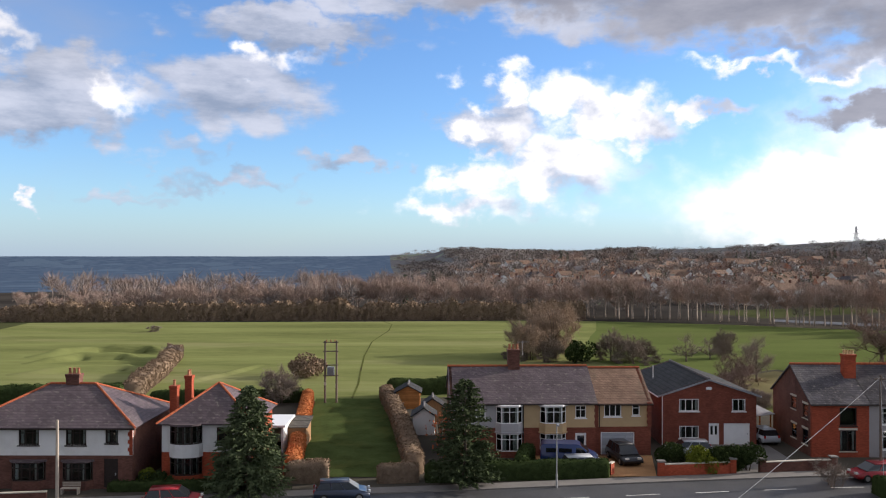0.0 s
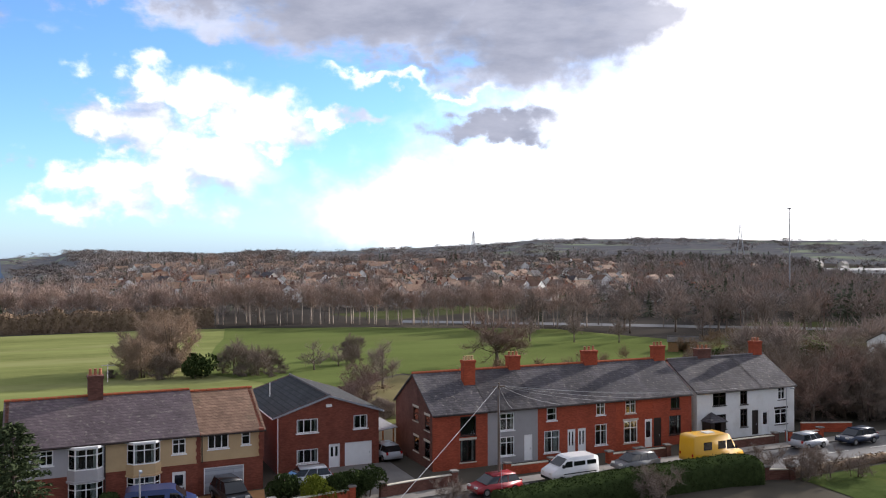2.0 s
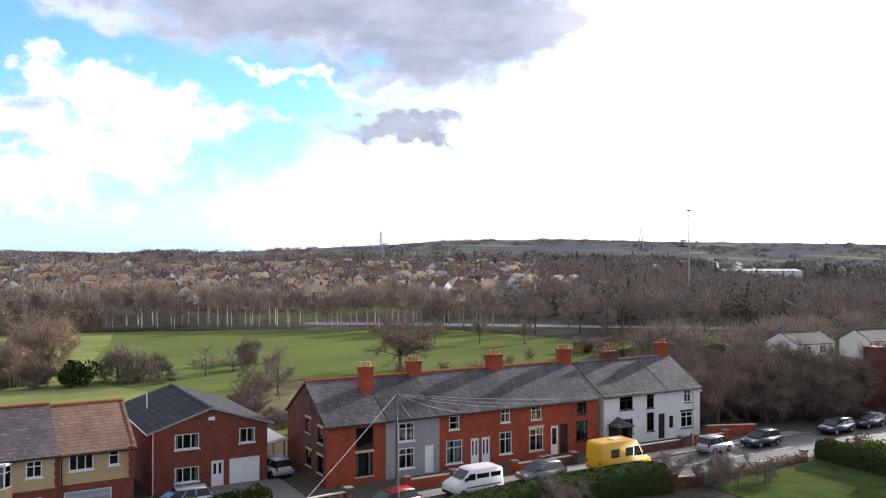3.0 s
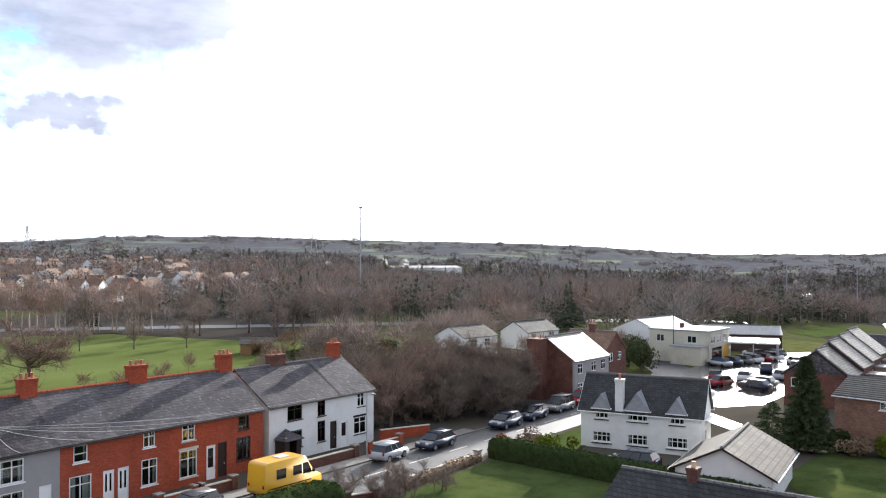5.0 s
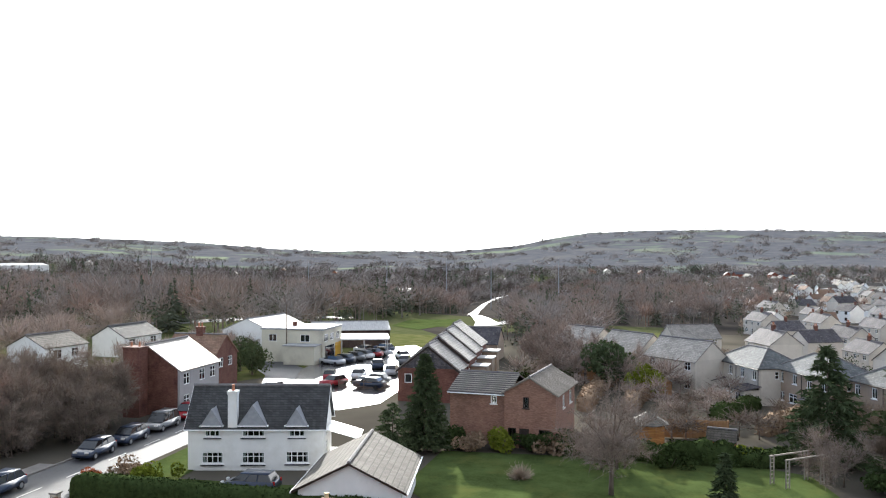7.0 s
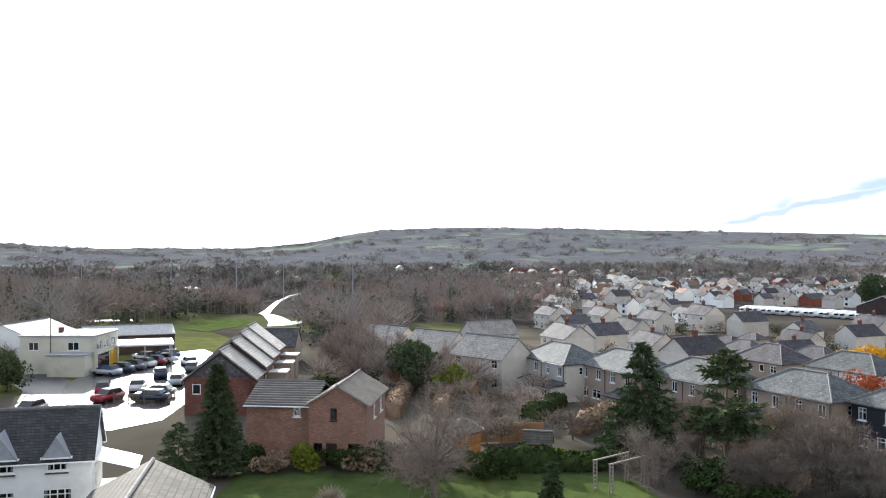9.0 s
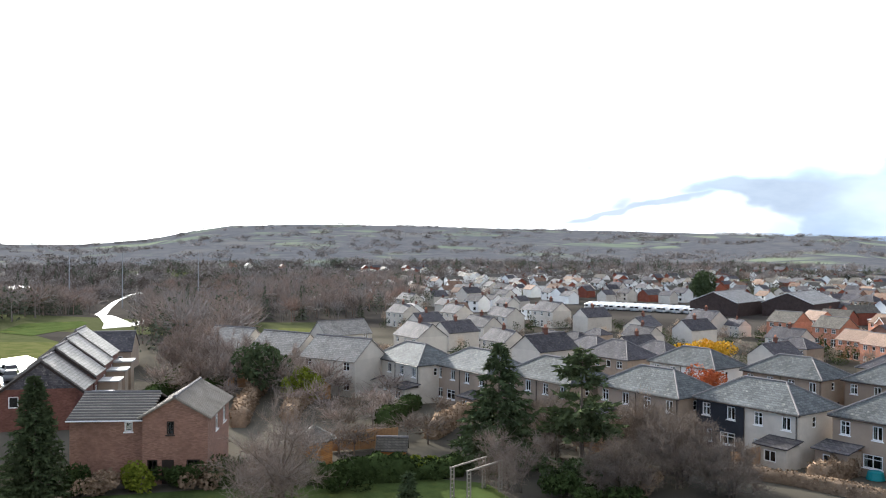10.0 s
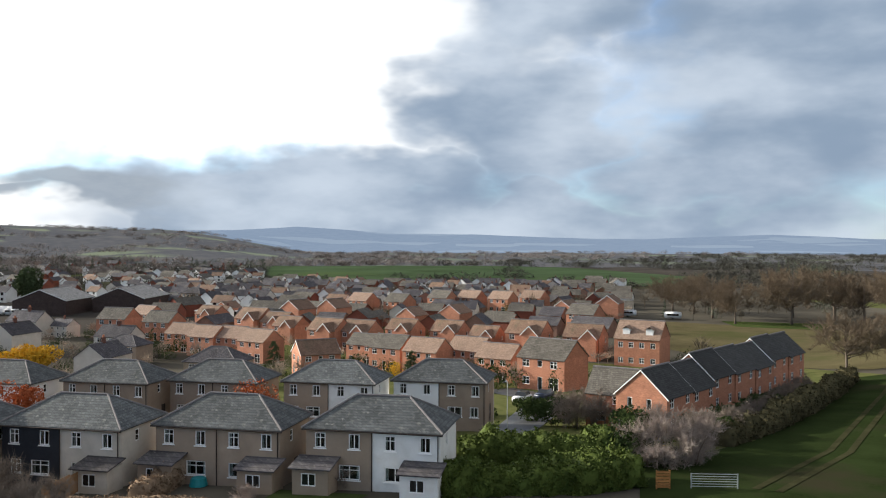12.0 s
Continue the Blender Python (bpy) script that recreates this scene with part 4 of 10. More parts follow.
# ---- the north side of the lane ----
def hipped_semi():
    h = thing("semi_detached_house", pose(-31.1, 71.4, 0), "semi-detached house, white over dark brick, hipped slate roof", "house")
    L, W = 13.4, 9.6
    s = sides(L, W)
    X = lambda x: x + 37.8
    ups = [(X(-36.8), X(-35.2), 3.4, 4.7), (X(-33.3), X(-31.7), 3.4, 4.7), (X(-29.6), X(-28.0), 3.4, 4.7), (X(-26.5), X(-25.5), 3.55, 4.7)]
    dr = (X(-26.6), X(-25.5), 0.1, 2.35)
    bays = [(X(-33.9), X(-31.1)), (X(-29.9), X(-27.4))]
    wall(h, s["front"], L, [(0, 2.6, BRICK_DARK), (2.6, 5, WHITE_WALL)], ups + [dr] + [(a + .2, b - .2, 0.7, 2.1) for a, b in bays])
    for o in ups:
        window(h, s["front"], *o, 3 if o[1] - o[0] > 1.2 else 2, 0.72, DARKWOOD, curtain=0.3)
    for a, b in bays:
        bay(h, s["front"], a, b, 0, 2.15, 0.7, 0.55, BRICK_DARK, frame_mat=DARKWOOD, cover=SLATE_WARM)
    door(h, s["front"], *dr, DARKWOOD, label="dark door in an arched porch")
    wall(h, s["right"], W - 0.25, [(0, 5, BRICK_DARK)], [], u_start=0.25)
    wall(h, s["left"], W - 0.25, [(0, 5, BRICK_DARK)], [], u_start=0.25)
    wall(h, s["back"], L, [(0, 5, BRICK_DARK)], [])
    bm = bmesh.new()
    for i in range(8):
        z = 2.62 + i * 0.3
        box(bm, L / 2 - (0.34 if i % 2 else 0.22), L / 2 + 0.012, -W / 2 - 0.012, -W / 2 + 0.1, z, z + 0.305)
    part("corner_quoin", bm, BRICK_RED, h)
    roof(h, L, W, 5, 7.5, "hip", SLATE_WARM, RIDGE_RED, 0.35)
    chimney(h, 0.0, 0.2, 6.8, 8.3, 1.1, 0.8, BRICK_DARK, 3)
    bm = bmesh.new()
    box(bm, 3.4, 6.19, 4.81, 8.2, 0, 2.5)
    part("lean_to", bm, BRICK_DARK, h)
    bm = bmesh.new()
    box(bm, 6.71, 8.2, 2, 7, 0, 2.3)
    part("lean_to", bm, BRICK_DARK, h)


hipped_semi()


def hipped_house():
    h = thing("detached_house", pose(-19.0, 72.3, 0), "brick house with white round bay and hipped slate roof", "house")
    L, W = 7.2, 8.2
    s = sides(L, W)
    ups = [(0.9, 3.0, 2.9, 4.5), (4.4, 5.6, 3.2, 4.5)]
    lows = [(0.9, 3.0, 0.8, 2.2), (4.4, 5.4, 0.1, 2.2)]
    wall(h, s["front"], L, [(0, 2.5, BRICK_RED), (2.5, 5, WHITE_WALL)], ups + lows)
    bay(h, s["front"], 0.6, 3.3, 0, 2.2, 0.8, 0.9, BRICK_RED, frame_mat=DARKWOOD, round_=True, lid=False)
    bay(h, s["front"], 0.6, 3.3, 2.2, 4.7, 3.25, 0.9, WHITE_WALL, frame_mat=DARKWOOD, round_=True, cover=SLATE_WARM)
    window(h, s["front"], *ups[1], 2, 0.7, DARKWOOD)
    door(h, s["front"], *lows[1], DARKWOOD)
    for k in ("right", "left"):
        wall(h, s[k], W - 0.25, [(0, 5, BRICK_RED)], [], u_start=0.25)
    wall(h, s["back"], L, [(0, 5, BRICK_RED)], [])
    bm, rb = bmesh.new(), bmesh.new()
    hx, hy, ze = L / 2 + 0.35, W / 2 + 0.35, 4.8
    for a, b in (((-hx, -hy), (hx, -hy)), ((hx, -hy), (hx, hy)), ((hx, hy), (-hx, hy)), ((-hx, hy), (-hx, -hy))):
        slab(bm, [(*a, ze), (*b, ze), (0, -0.3, 7.5)], 0.12)
        ridge_line(rb, (*a, ze + 0.03), (0, -0.3, 7.53), 0.1)
    r = part("roof", bm, SLATE_WARM, h)
    part("ridge_tiles", rb, RIDGE_RED, r)
    chimney(h, -L / 2 - 0.1, -0.6, 0, 7.3, 0.6, 0.7, BRICK_RED, 1)
    chimney(h, -L / 2 + 0.2, 2.6, 3, 7.7, 0.6, 0.7, BRICK_RED, 2)
    g = thing("garage", pose(-16.4, 81.0, 0), "white flat-roofed garage with open front", "garage")
    bm = bmesh.new()
    box(bm, -1.6, -1.4, -2.5, 2.5, 0, 2.4), box(bm, 1.4, 1.6, -2.5, 2.5, 0, 2.4), box(bm, -1.4, 1.4, 2.3, 2.5, 0, 2.4)
    part("wall", bm, WHITE_WALL, g)
    bm = bmesh.new()
    box(bm, -1.8, 1.8, -2.7, 2.7, 2.4, 2.6)
    part("roof", bm, UPVC, g)
    g = thing("garden_shed", pose(-14.2, 82.5, 0), "low shed with grey felt roof", "shed")
    bm = bmesh.new()
    box(bm, -1.1, 1.1, -1.6, 1.6, 0, 1.9)
    part("wall", bm, FENCEWOOD, g)
    bm = bmesh.new()
    slab(bm, [(-1.3, -1.8, 1.95), (1.3, -1.8, 1.95), (1.3, 1.8, 2.4), (-1.3, 1.8, 2.4)], 0.1)
    part("roof", bm, TILE_GREY, g)


hipped_house()


def long_semi():
    h = thing("semi_detached_house", pose(7.15, 82.2, 0, 0, 0, 1.5), "semi-detached pair, grey and cream over brick, tiled extension", "house")
    L, W = 13.3, 9.6
    s = sides(L, W)
    f = s["front"]
    ups = [(2.3, 3.2, 3.5, 4.6), (11.4, 12.4, 3.45, 4.6)]
    by = [(4.1, 6.6), (8.1, 10.6)]
    dr = (11.4, 12.4, 0.05, 2.1)
    holes = ups + [dr] + [(a + .3, b - .3, z0, z1) for a, b in by for z0, z1 in ((0.6, 2.1), (3.1, 4.5))]
    for u0, u1, up in ((0, L / 2, GREY_PALE), (L / 2, L, CREAM_WALL)):
        wall(h, f, u1, [(0, 2.6, BRICK_PLAIN), (2.6, 5, up)], [o for o in holes if u0 <= o[0] < u1], u_start=u0)
    for o in ups:
        window(h, f, *o, 2, 0.65)
    for (a, b), up in zip(by, (GREY_PALE, CREAM_WALL)):
        bay(h, f, a, b, 0, 2.15, 0.55, 0.6, BRICK_PLAIN, curtain=0.5, cover=up)
        bay(h, f, a, b, 2.3, 4.6, 3.05, 0.6, up, cover=UPVC)
    door(h, f, *dr, UPVC, 1, "white arched door with dark glass")
    wall(h, s["left"], W - 0.25, [(0, 5, BRICK_DARK)], [], u_start=0.25)
    wall(h, s["back"], L, [(0, 5, BRICK_DARK)], [])
    gable_wall(h, -L / 2, W, 5, 7.6, BRICK_DARK)
    roof(h, L, W, 5, 7.6, "gable", SLATE_WARM, RIDGE_RED, gutter=True)
    chimney(h, -0.4, 0.0, 7.0, 9.2, 1.1, 1.1, BRICK_DARK, 3)
    # aerial
    bm = bmesh.new()
    tube(bm, [(0.5, 0, 8.6), (0.5, 0, 10.0)], 0.025, 5), tube(bm, [(0.0, 0, 9.9), (1.1, 0, 9.9)], 0.02, 5)
    for i in range(5):
        tube(bm, [(0.1 + i * 0.22, -0.2, 9.9), (0.1 + i * 0.22, 0.2, 9.9)], 0.012, 4)
    part("aerial", bm, METAL, h)
    # extension
    E_, cx = 5.1, L / 2 + 2.55
    se = sides(E_, W - 0.3, cx, 0.15)
    fe = se["front"]
    o1, o2, gd = (0.8, 2.4, 3.5, 4.75), (3.4, 4.1, 3.6, 4.75), (0.5, 3.6, 0.05, 2.1)
    wall(h, fe, E_, [(0, 2.6, BRICK_PLAIN), (2.6, 4.9, CREAM_WALL)], [o1, o2, gd])
    window(h, fe, *o1, 3, 0.0), window(h, fe, *o2, 1, 0.6)
    door(h, fe, *gd, GARAGE_GREY, label="grey garage door")
    wall(h, se["right"], W - 0.55, [(0, 4.9, BRICK_PLAIN)], [], u_start=0.25)
    wall(h, se["back"], E_, [(0, 4.9, BRICK_PLAIN)], [])
    gable_wall(h, L / 2 + E_ - 0.25, W - 0.3, 4.9, 7.4, BRICK_PLAIN, cy=0.15)
    roof(h, E_ - 0.14, W - 0.3, 4.9, 7.4, "gable", TILE_BROWN, RIDGE_RED, cx=cx + 0.12, cy=0.15)
    for x in (L / 2 - 0.1, L / 2 + E_ - 0.32):
        bm = bmesh.new()
        for i in range(8):
            z = 2.62 + i * 0.28
            box(bm, x - (0.06 if i % 2 else 0), x + 0.32, -W / 2 - 0.015, -W / 2 + 0.2, z, z + 0.285)
        part("brick_quoin", bm, BRICK_PLAIN, h)
    downpipe(h, 0.0, -W / 2 - 0.08, 0, 4.7), downpipe(h, L / 2 + 0.3, -W / 2 - 0.08, 2.6, 4.7)


GREY_PALE = mat("pale_grey_render", (0.40, 0.39, 0.40), 0.1, 0.6, bump=0.2, fine=30)
long_semi()


def gable_house():
    h = thing("detached_house", pose(25.6, 89.0, 0, 0, 0, 90), "plain brown-brick house with a dark tiled roof and white windows", "house")
    L, W = 14.0, 9.2
    s = sides(L, W)
    ops = [(1.75, 3.65, 3.25, 4.45), (6.85, 8.15, 3.25, 4.45), (1.75, 3.65, 0.65, 1.85), (4.6, 5.6, 0.05, 2.1), (6.05, 8.55, 0.05, 2.1)]
    wall(h, s["left"], W, [(0, 4.9, BRICK_PLAIN)], ops)
    for o in ops[:3]:
        window(h, s["left"], *o, 3 if o[0] < 2 else 2, 0.0, curtain=0.25)
    door(h, s["left"], *ops[3], UPVC, 2)
    door(h, s["left"], *ops[4], UPVC, 0, "white up-and-over garage door")
    gable_wall(h, -L / 2, W, 4.9, 6.4, BRICK_PLAIN)
    gable_wall(h, L / 2 - 0.25, W, 4.9, 6.4, BRICK_PLAIN)
    wall(h, s["front"], L - 0.25, [(0, 4.9, BRICK_PLAIN)], [], u_start=0.25)
    wall(h, s["back"], L - 0.25, [(0, 4.9, BRICK_PLAIN)], [], u_start=0.25)
    wall(h, s["right"], W, [(0, 4.9, BRICK_PLAIN)], [])
    roof(h, L, W, 4.9, 6.4, "gable", TILE_DARK, RIDGE_GREY, 0.35, 0.2, barge=LEAD, gutter="white")
    bm = bmesh.new()
    box(bm, -L / 2 - 0.12, -L / 2, -0.25, 0.25, 5.35, 5.6)
    part("alarm_box", bm, UPVC, h)
    downpipe(h, -L / 2 - 0.06, W / 2 - 0.1, 0, 4.7, UPVC)
    bm = bmesh.new()
    tube(bm, [(1, W / 2 - 1.2, 5.2), (1, W / 2 - 1.2, 6.6)], 0.04, 6)
    part("vent_pipe", bm, UPVC, h)


gable_house()


def terrace_house(x0, x1, front, label, openings, doors=(), chim=None, left_gable=False, right_gable=False, roof_mat=None, eave=5.0, ridge=7.9, W=9.0, y0=77.1, ridge_mat=None, lintel=None, frame_mat=None, side=None, ch_mat=None, pots=3):
    L = x1 - x0
    h = thing("terraced_house", pose((x0 + x1) / 2, y0 + W / 2, 0), label, "house", "terraced row by the lane")
    s = sides(L, W)
    ops = [(a - x0, b - x0, c, d) for a, b, c, d, *_ in openings]
    drs = [(a - x0, b - x0, c, d) for a, b, c, d, *_ in doors]
    wall(h, s["front"], L, [(0, eave, front)], ops + drs)
    for o, spec in zip(ops, openings):
        k = spec[4] if len(spec) > 4 else {}
        window(h, s["front"], *o, k.get("cols", 2), k.get("transom", 0.68), k.get("frame", frame_mat), lintel=k.get("lintel", lintel), curtain=k.get("curtain", 0.3))
    for o, spec in zip(drs, doors):
        door(h, s["front"], *o, spec[4], spec[5])
    wall(h, s["back"], L, [(0, eave, BRICK_DARK)], [])
    sd = side or BRICK_DARK
    wall(h, s["left"], W - 0.25, [(0, eave, sd)], [(W - (v1 - y0), W - (v0 - y0), a, b) for v0, v1, a, b in (left_gable or [])] if left_gable else [], u_start=0.25)
    if left_gable:
        for v0, v1, a, b in left_gable:
            window(h, s["left"], W - (v1 - y0), W - (v0 - y0), a, b, 1, 0.5, DARKWOOD, lintel=STONE)
    wall(h, s["right"], W - 0.25, [(0, eave, sd)], [], u_start=0.25)
    gable_wall(h, -L / 2, W, eave, ridge - 0.05, sd)
    gable_wall(h, L / 2 - 0.25, W, eave, ridge - 0.05, sd)
    roof(h, L, W, eave, ridge, "gable", roof_mat or SLATE, ridge_mat or RIDGE_RED, 0.25, 0.16 if left_gable or right_gable else -0.003)
    if chim:
        cx, w, top, yy = chim
        chimney(h, cx - (x0 + x1) / 2, yy - y0 - W / 2, ridge - 1.6, top, w, 0.75, ch_mat or BRICK_RED, pots, CLAY_BUFF if pots == 4 else CLAY, 0.38)
    return h


w_ = lambda a, b, c, d, **k: (a, b, c, d, k)
terrace_house(33.4, 38.62, PAINT_RED, "end-of-terrace house in red brick with a slate roof", [w_(35.95, 37.5, 2.85, 4.5, frame=DARKWOOD, cols=1, transom=0.0, curtain=0), w_(35.95, 37.45, 0.55, 2.45, frame=DARKWOOD, cols=2, transom=0.0, lintel=STONE)],
              chim=(39.1 - 0.9, 1.1, 9.0, 80.2), left_gable=[(80.5, 81.7, 3.7, 5.0 - 0.1), (77.9, 79.0, 3.3, 4.6), (80.4, 81.6, 1.0, 2.3), (77.9, 79.1, 0.9, 2.3)], pots=4)
terrace_house(38.62, 43.7, GREY_WALL, "terraced house in grey render with a slate roof", [w_(39.75, 41.3, 2.95, 4.5, cols=2), w_(39.75, 41.3, 0.7, 2.4, cols=2)], [(42.3, 43.15, 0.1, 2.4, UPVC, 0)], chim=(43.6, 1.2, 9.0, 81.6))
terrace_house(43.7, 47.85, PAINT_RED, "terraced house in painted red brick", [w_(44.65, 45.7, 3.45, 4.65, transom=0.5, cols=1), w_(44.36, 46.0, 0.55, 2.55, curtain=0.6)], [(46.85, 47.7, 0.05, 2.5, UPVC, 2)])
terrace_house(47.85, 52.2, PAINT_RED, "terraced house in painted red brick", [w_(50.0, 51.0, 3.55, 4.7), w_(49.85, 51.2, 0.75, 2.7)], [(47.98, 48.85, 0.05, 2.5, UPVC, 2)], chim=(52.2, 1.5, 9.1, 81.6))
terrace_house(52.2, 56.52, BRICK_RED, "terraced house in red brick with pale stone lintels", [w_(53.3, 54.5, 3.45, 4.75, lintel=STONE), w_(53.1, 54.7, 0.65, 2.75, lintel=STONE)], [(55.55, 56.42, 0.05, 2.75, UPVC, 1)])
terrace_house(56.52, 61.2, PAINT_RED, "terraced house in red brick with dark window frames", [w_(58.65, 59.75, 3.5, 4.6, frame=DARKWOOD), w_(58.45, 59.9, 1.0, 2.85, frame=DARKWOOD)], [(56.62, 57.5, 0.05, 2.8, DARKWOOD, 0)], chim=(60.6, 1.3, 9.2, 81.6))
terrace_house(61.9, 70.2, WHITE_WALL, "white rendered terraced house with a weathered slate roof", [w_(63.9, 65.6, 3.4, 4.75, frame=DARKWOOD), w_(67.45, 68.4, 3.3, 4.8, frame=DARKWOOD), w_(67.45, 68.4, 1.0, 2.85, frame=DARKWOOD), w_(64.3, 65.6, 1.0, 2.5, frame=DARKWOOD)],
              [(62.9, 63.8, 0.1, 2.2, DARKWOOD, 0), (69.0, 69.85, 0.1, 2.6, DARKWOOD, 0)], chim=(66.6, 1.7, 8.6, 81.8), left_gable=[(79, 79.8, 3, 4)], side=WHITE_WALL, ridge=7.7, ch_mat=BRICK_DARK, ridge_mat=RIDGE_GREY)
terrace_house(70.2, 74.8, WHITE_WALL, "white rendered end house with black window surrounds", [w_(72.55, 73.55, 3.45, 4.7, frame=UPVC, lintel=DARKWOOD), w_(72.1, 73.8, 0.9, 2.5, frame=UPVC, lintel=DARKWOOD)], [(70.35, 71.25, 0.1, 2.5, UPVC, 1)],
              chim=(74.0, 1.2, 9.1, 81.8), right_gable=True, side=WHITE_WALL, ridge=7.7, ridge_mat=RIDGE_GREY)
p_ = thing("porch", pose(63.4, 77.1, 0), "dark wooden porch with a pitched slate lid", "porch")
bm = bmesh.new()
box(bm, -0.9, -0.75, -1.3, -0.01, 0, 2.1), box(bm, 0.75, 0.9, -1.3, -0.01, 0, 2.1), box(bm, -0.75, -0.4, -1.3, -1.2, 0, 2.1), box(bm, 0.4, 0.75, -1.3, -1.2, 0, 2.1)
part("frame", bm, DARKWOOD, p_)
bm = bmesh.new()
for a, b in (((-1.1, -1.5), (1.1, -1.5)), ((1.1, -1.5), (1.1, -0.02)), ((-1.1, -0.02), (-1.1, -1.5))):
    slab(bm, [(*a, 2.1), (*b, 2.1), (0, -0.3, 2.9)], 0.08)
part("roof", bm, SLATE, p_)


def white_house():
    h = thing("detached_house", pose(88.84, 55.44, ground_z(88.84, 55.44), 0, 0, -77.3), "white rendered house with slate-hung window gablets and a dark roof", "house")
    # front looks west
    L, W, E, T = 10.95, 5.4, 3.72, 6.49
    s = sides(L, W)
    f = s["front"]
    spans = [(1.34, 2.6), (4.35, 6.2), (8.15, 9.45)]
    ups = [(a, b, 2.72, E - 0.1) for a, b in spans]
    los = [(1.1, 2.85, 0.55, 1.5), (4.35, 6.2, 0.55, 1.5), (7.9, 9.75, 0.6, 1.55)]
    wall(h, f, L, [(0, E, WHITE_WALL)], ups + los)
    for o in ups:
        window(h, f, *o, 3 if o[1] - o[0] < 1.6 else 4, 0.6, curtain=0.2)
    for o in los:
        window(h, f, *o, 4, 0.6, curtain=0.2)
    for o in ups + los:
        bm = bmesh.new()
        box(bm, o[0] - 0.08, o[1] + 0.08, -0.16, -0.02, o[2] - 0.16, o[2] - 0.07, f)
        part("slate_sill", bm, SLATE, h)
    wall(h, s["right"], W - 0.25, [(0, E, WHITE_WALL)], [(1.6, 2.7, 0.9, 2.0), (1.6, 2.7, 2.6, 3.5)], u_start=0.25)
    window(h, s["right"], 1.6, 2.7, 0.9, 2.0), window(h, s["right"], 1.6, 2.7, 2.6, 3.5)
    wall(h, s["left"], W - 0.25, [(0, E, WHITE_WALL)], [], u_start=0.25)
    wall(h, s["back"], L, [(0, E, WHITE_WALL)], [])
    for x in (-L / 2, L / 2 - 0.25):
        gable_wall(h, x, W, E, T - 0.05, WHITE_WALL)
    roof(h, L, W, E, T, "gable", TILE_DARK, RIDGE_GREY, 0.3, 0.25, barge=UPVC, gutter="white")
    slope = (T - E) / (W / 2)
    for (a, b), top in zip(spans, (4.95, 5.3, 5.0)):
        a, b = a - L / 2 - 0.2, b - L / 2 + 0.2
        m_, bm = (a + b) / 2, bmesh.new()
        y_f, y_b = -W / 2 - 0.36, -W / 2 + (top - E) / slope + 0.1
        tri = [bm.verts.new(v) for v in ((a, y_f, E - 0.05), (b, y_f, E - 0.05), (m_, y_f, top))]
        bm.faces.new(tri)
        part("slate_gablet", bm, LEAD, h, "blue-grey slate-hung gablet")
        bm = bmesh.new()
        slab(bm, [(a - 0.1, y_f - 0.05, E - 0.13), (m_, y_f - 0.05, top + 0.06), (m_, y_b, top + 0.06), (a - 0.1, -W / 2 + 0.1, E - 0.13)], 0.06)
        slab(bm, [(b + 0.1, y_f - 0.05, E - 0.13), (b + 0.1, -W / 2 + 0.1, E - 0.13), (m_, y_b, top + 0.06), (m_, y_f - 0.05, top + 0.06)], 0.06)
        part("gablet_roof", bm, LEAD, h)
        bm = bmesh.new()
        box(bm, a - 0.12, b + 0.12, y_f - 0.04, -W / 2, E - 0.12, E - 0.02)
        part("gablet_ledge", bm, UPVC, h)
    chimney(h, 3.62 - L / 2, -W / 2 + 0.15, 3.3, 6.45, 0.72, 0.7, WHITE_WALL, 1)
    # conservatory behind the south gable
    bm = bmesh.new()
    box(bm, L / 2 + 0.02, L / 2 + 2.6, -1.0, 2.6, 0, 0.7)
    part("conservatory_base", bm, WHITE_WALL, h)
    bm = bmesh.new()
    for i in range(6):
        y = -1.0 + i * 0.7
        box(bm, L / 2 + 2.5, L / 2 + 2.6, y, y + 0.1, 0.7, 2.2)
        if i < 5:
            box(bm, L / 2 + 2.53, L / 2 + 2.57, y + 0.1, y + 0.7, 1.9, 2.0)
    slab(bm, [(L / 2 + 0.02, -1.1, 3.0), (L / 2 + 2.8, -1.1, 2.2), (L / 2 + 2.8, 2.7, 2.2), (L / 2 + 0.02, 2.7, 3.0)], 0.06)
    part("conservatory_frame", bm, UPVC, h)


white_house()


def tiled_garage():
    h = thing("garage", pose(79.8, 43.9, 0, 0, 0, 8), "white rendered garage with a weathered tiled gable roof", "garage")
    # ridge runs east
    L, W = 9.6, 6.8
    s = sides(L, W)
    wall(h, s["left"], W, [(0, 2.3, WHITE_WALL)], [])
    wall(h, s["right"], W, [(0, 2.3, WHITE_WALL)], [])
    wall(h, s["front"], L - 0.25, [(0, 2.3, WHITE_WALL)], [(5.5, 6.6, 0.9, 1.9)], u_start=0.25)
    window(h, s["front"], 5.5, 6.6, 0.9, 1.9)
    wall(h, s["back"], L - 0.25, [(0, 2.3, WHITE_WALL)], [], u_start=0.25)
    for x in (-L / 2, L / 2 - 0.25):
        gable_wall(h, x, W, 2.3, 3.95, WHITE_WALL)
    roof(h, L, W, 2.3, 4.0, "gable", TILE_GREY, RIDGE_GREY, 0.4, 0.3, barge=DARKWOOD, gutter="white")


tiled_garage()


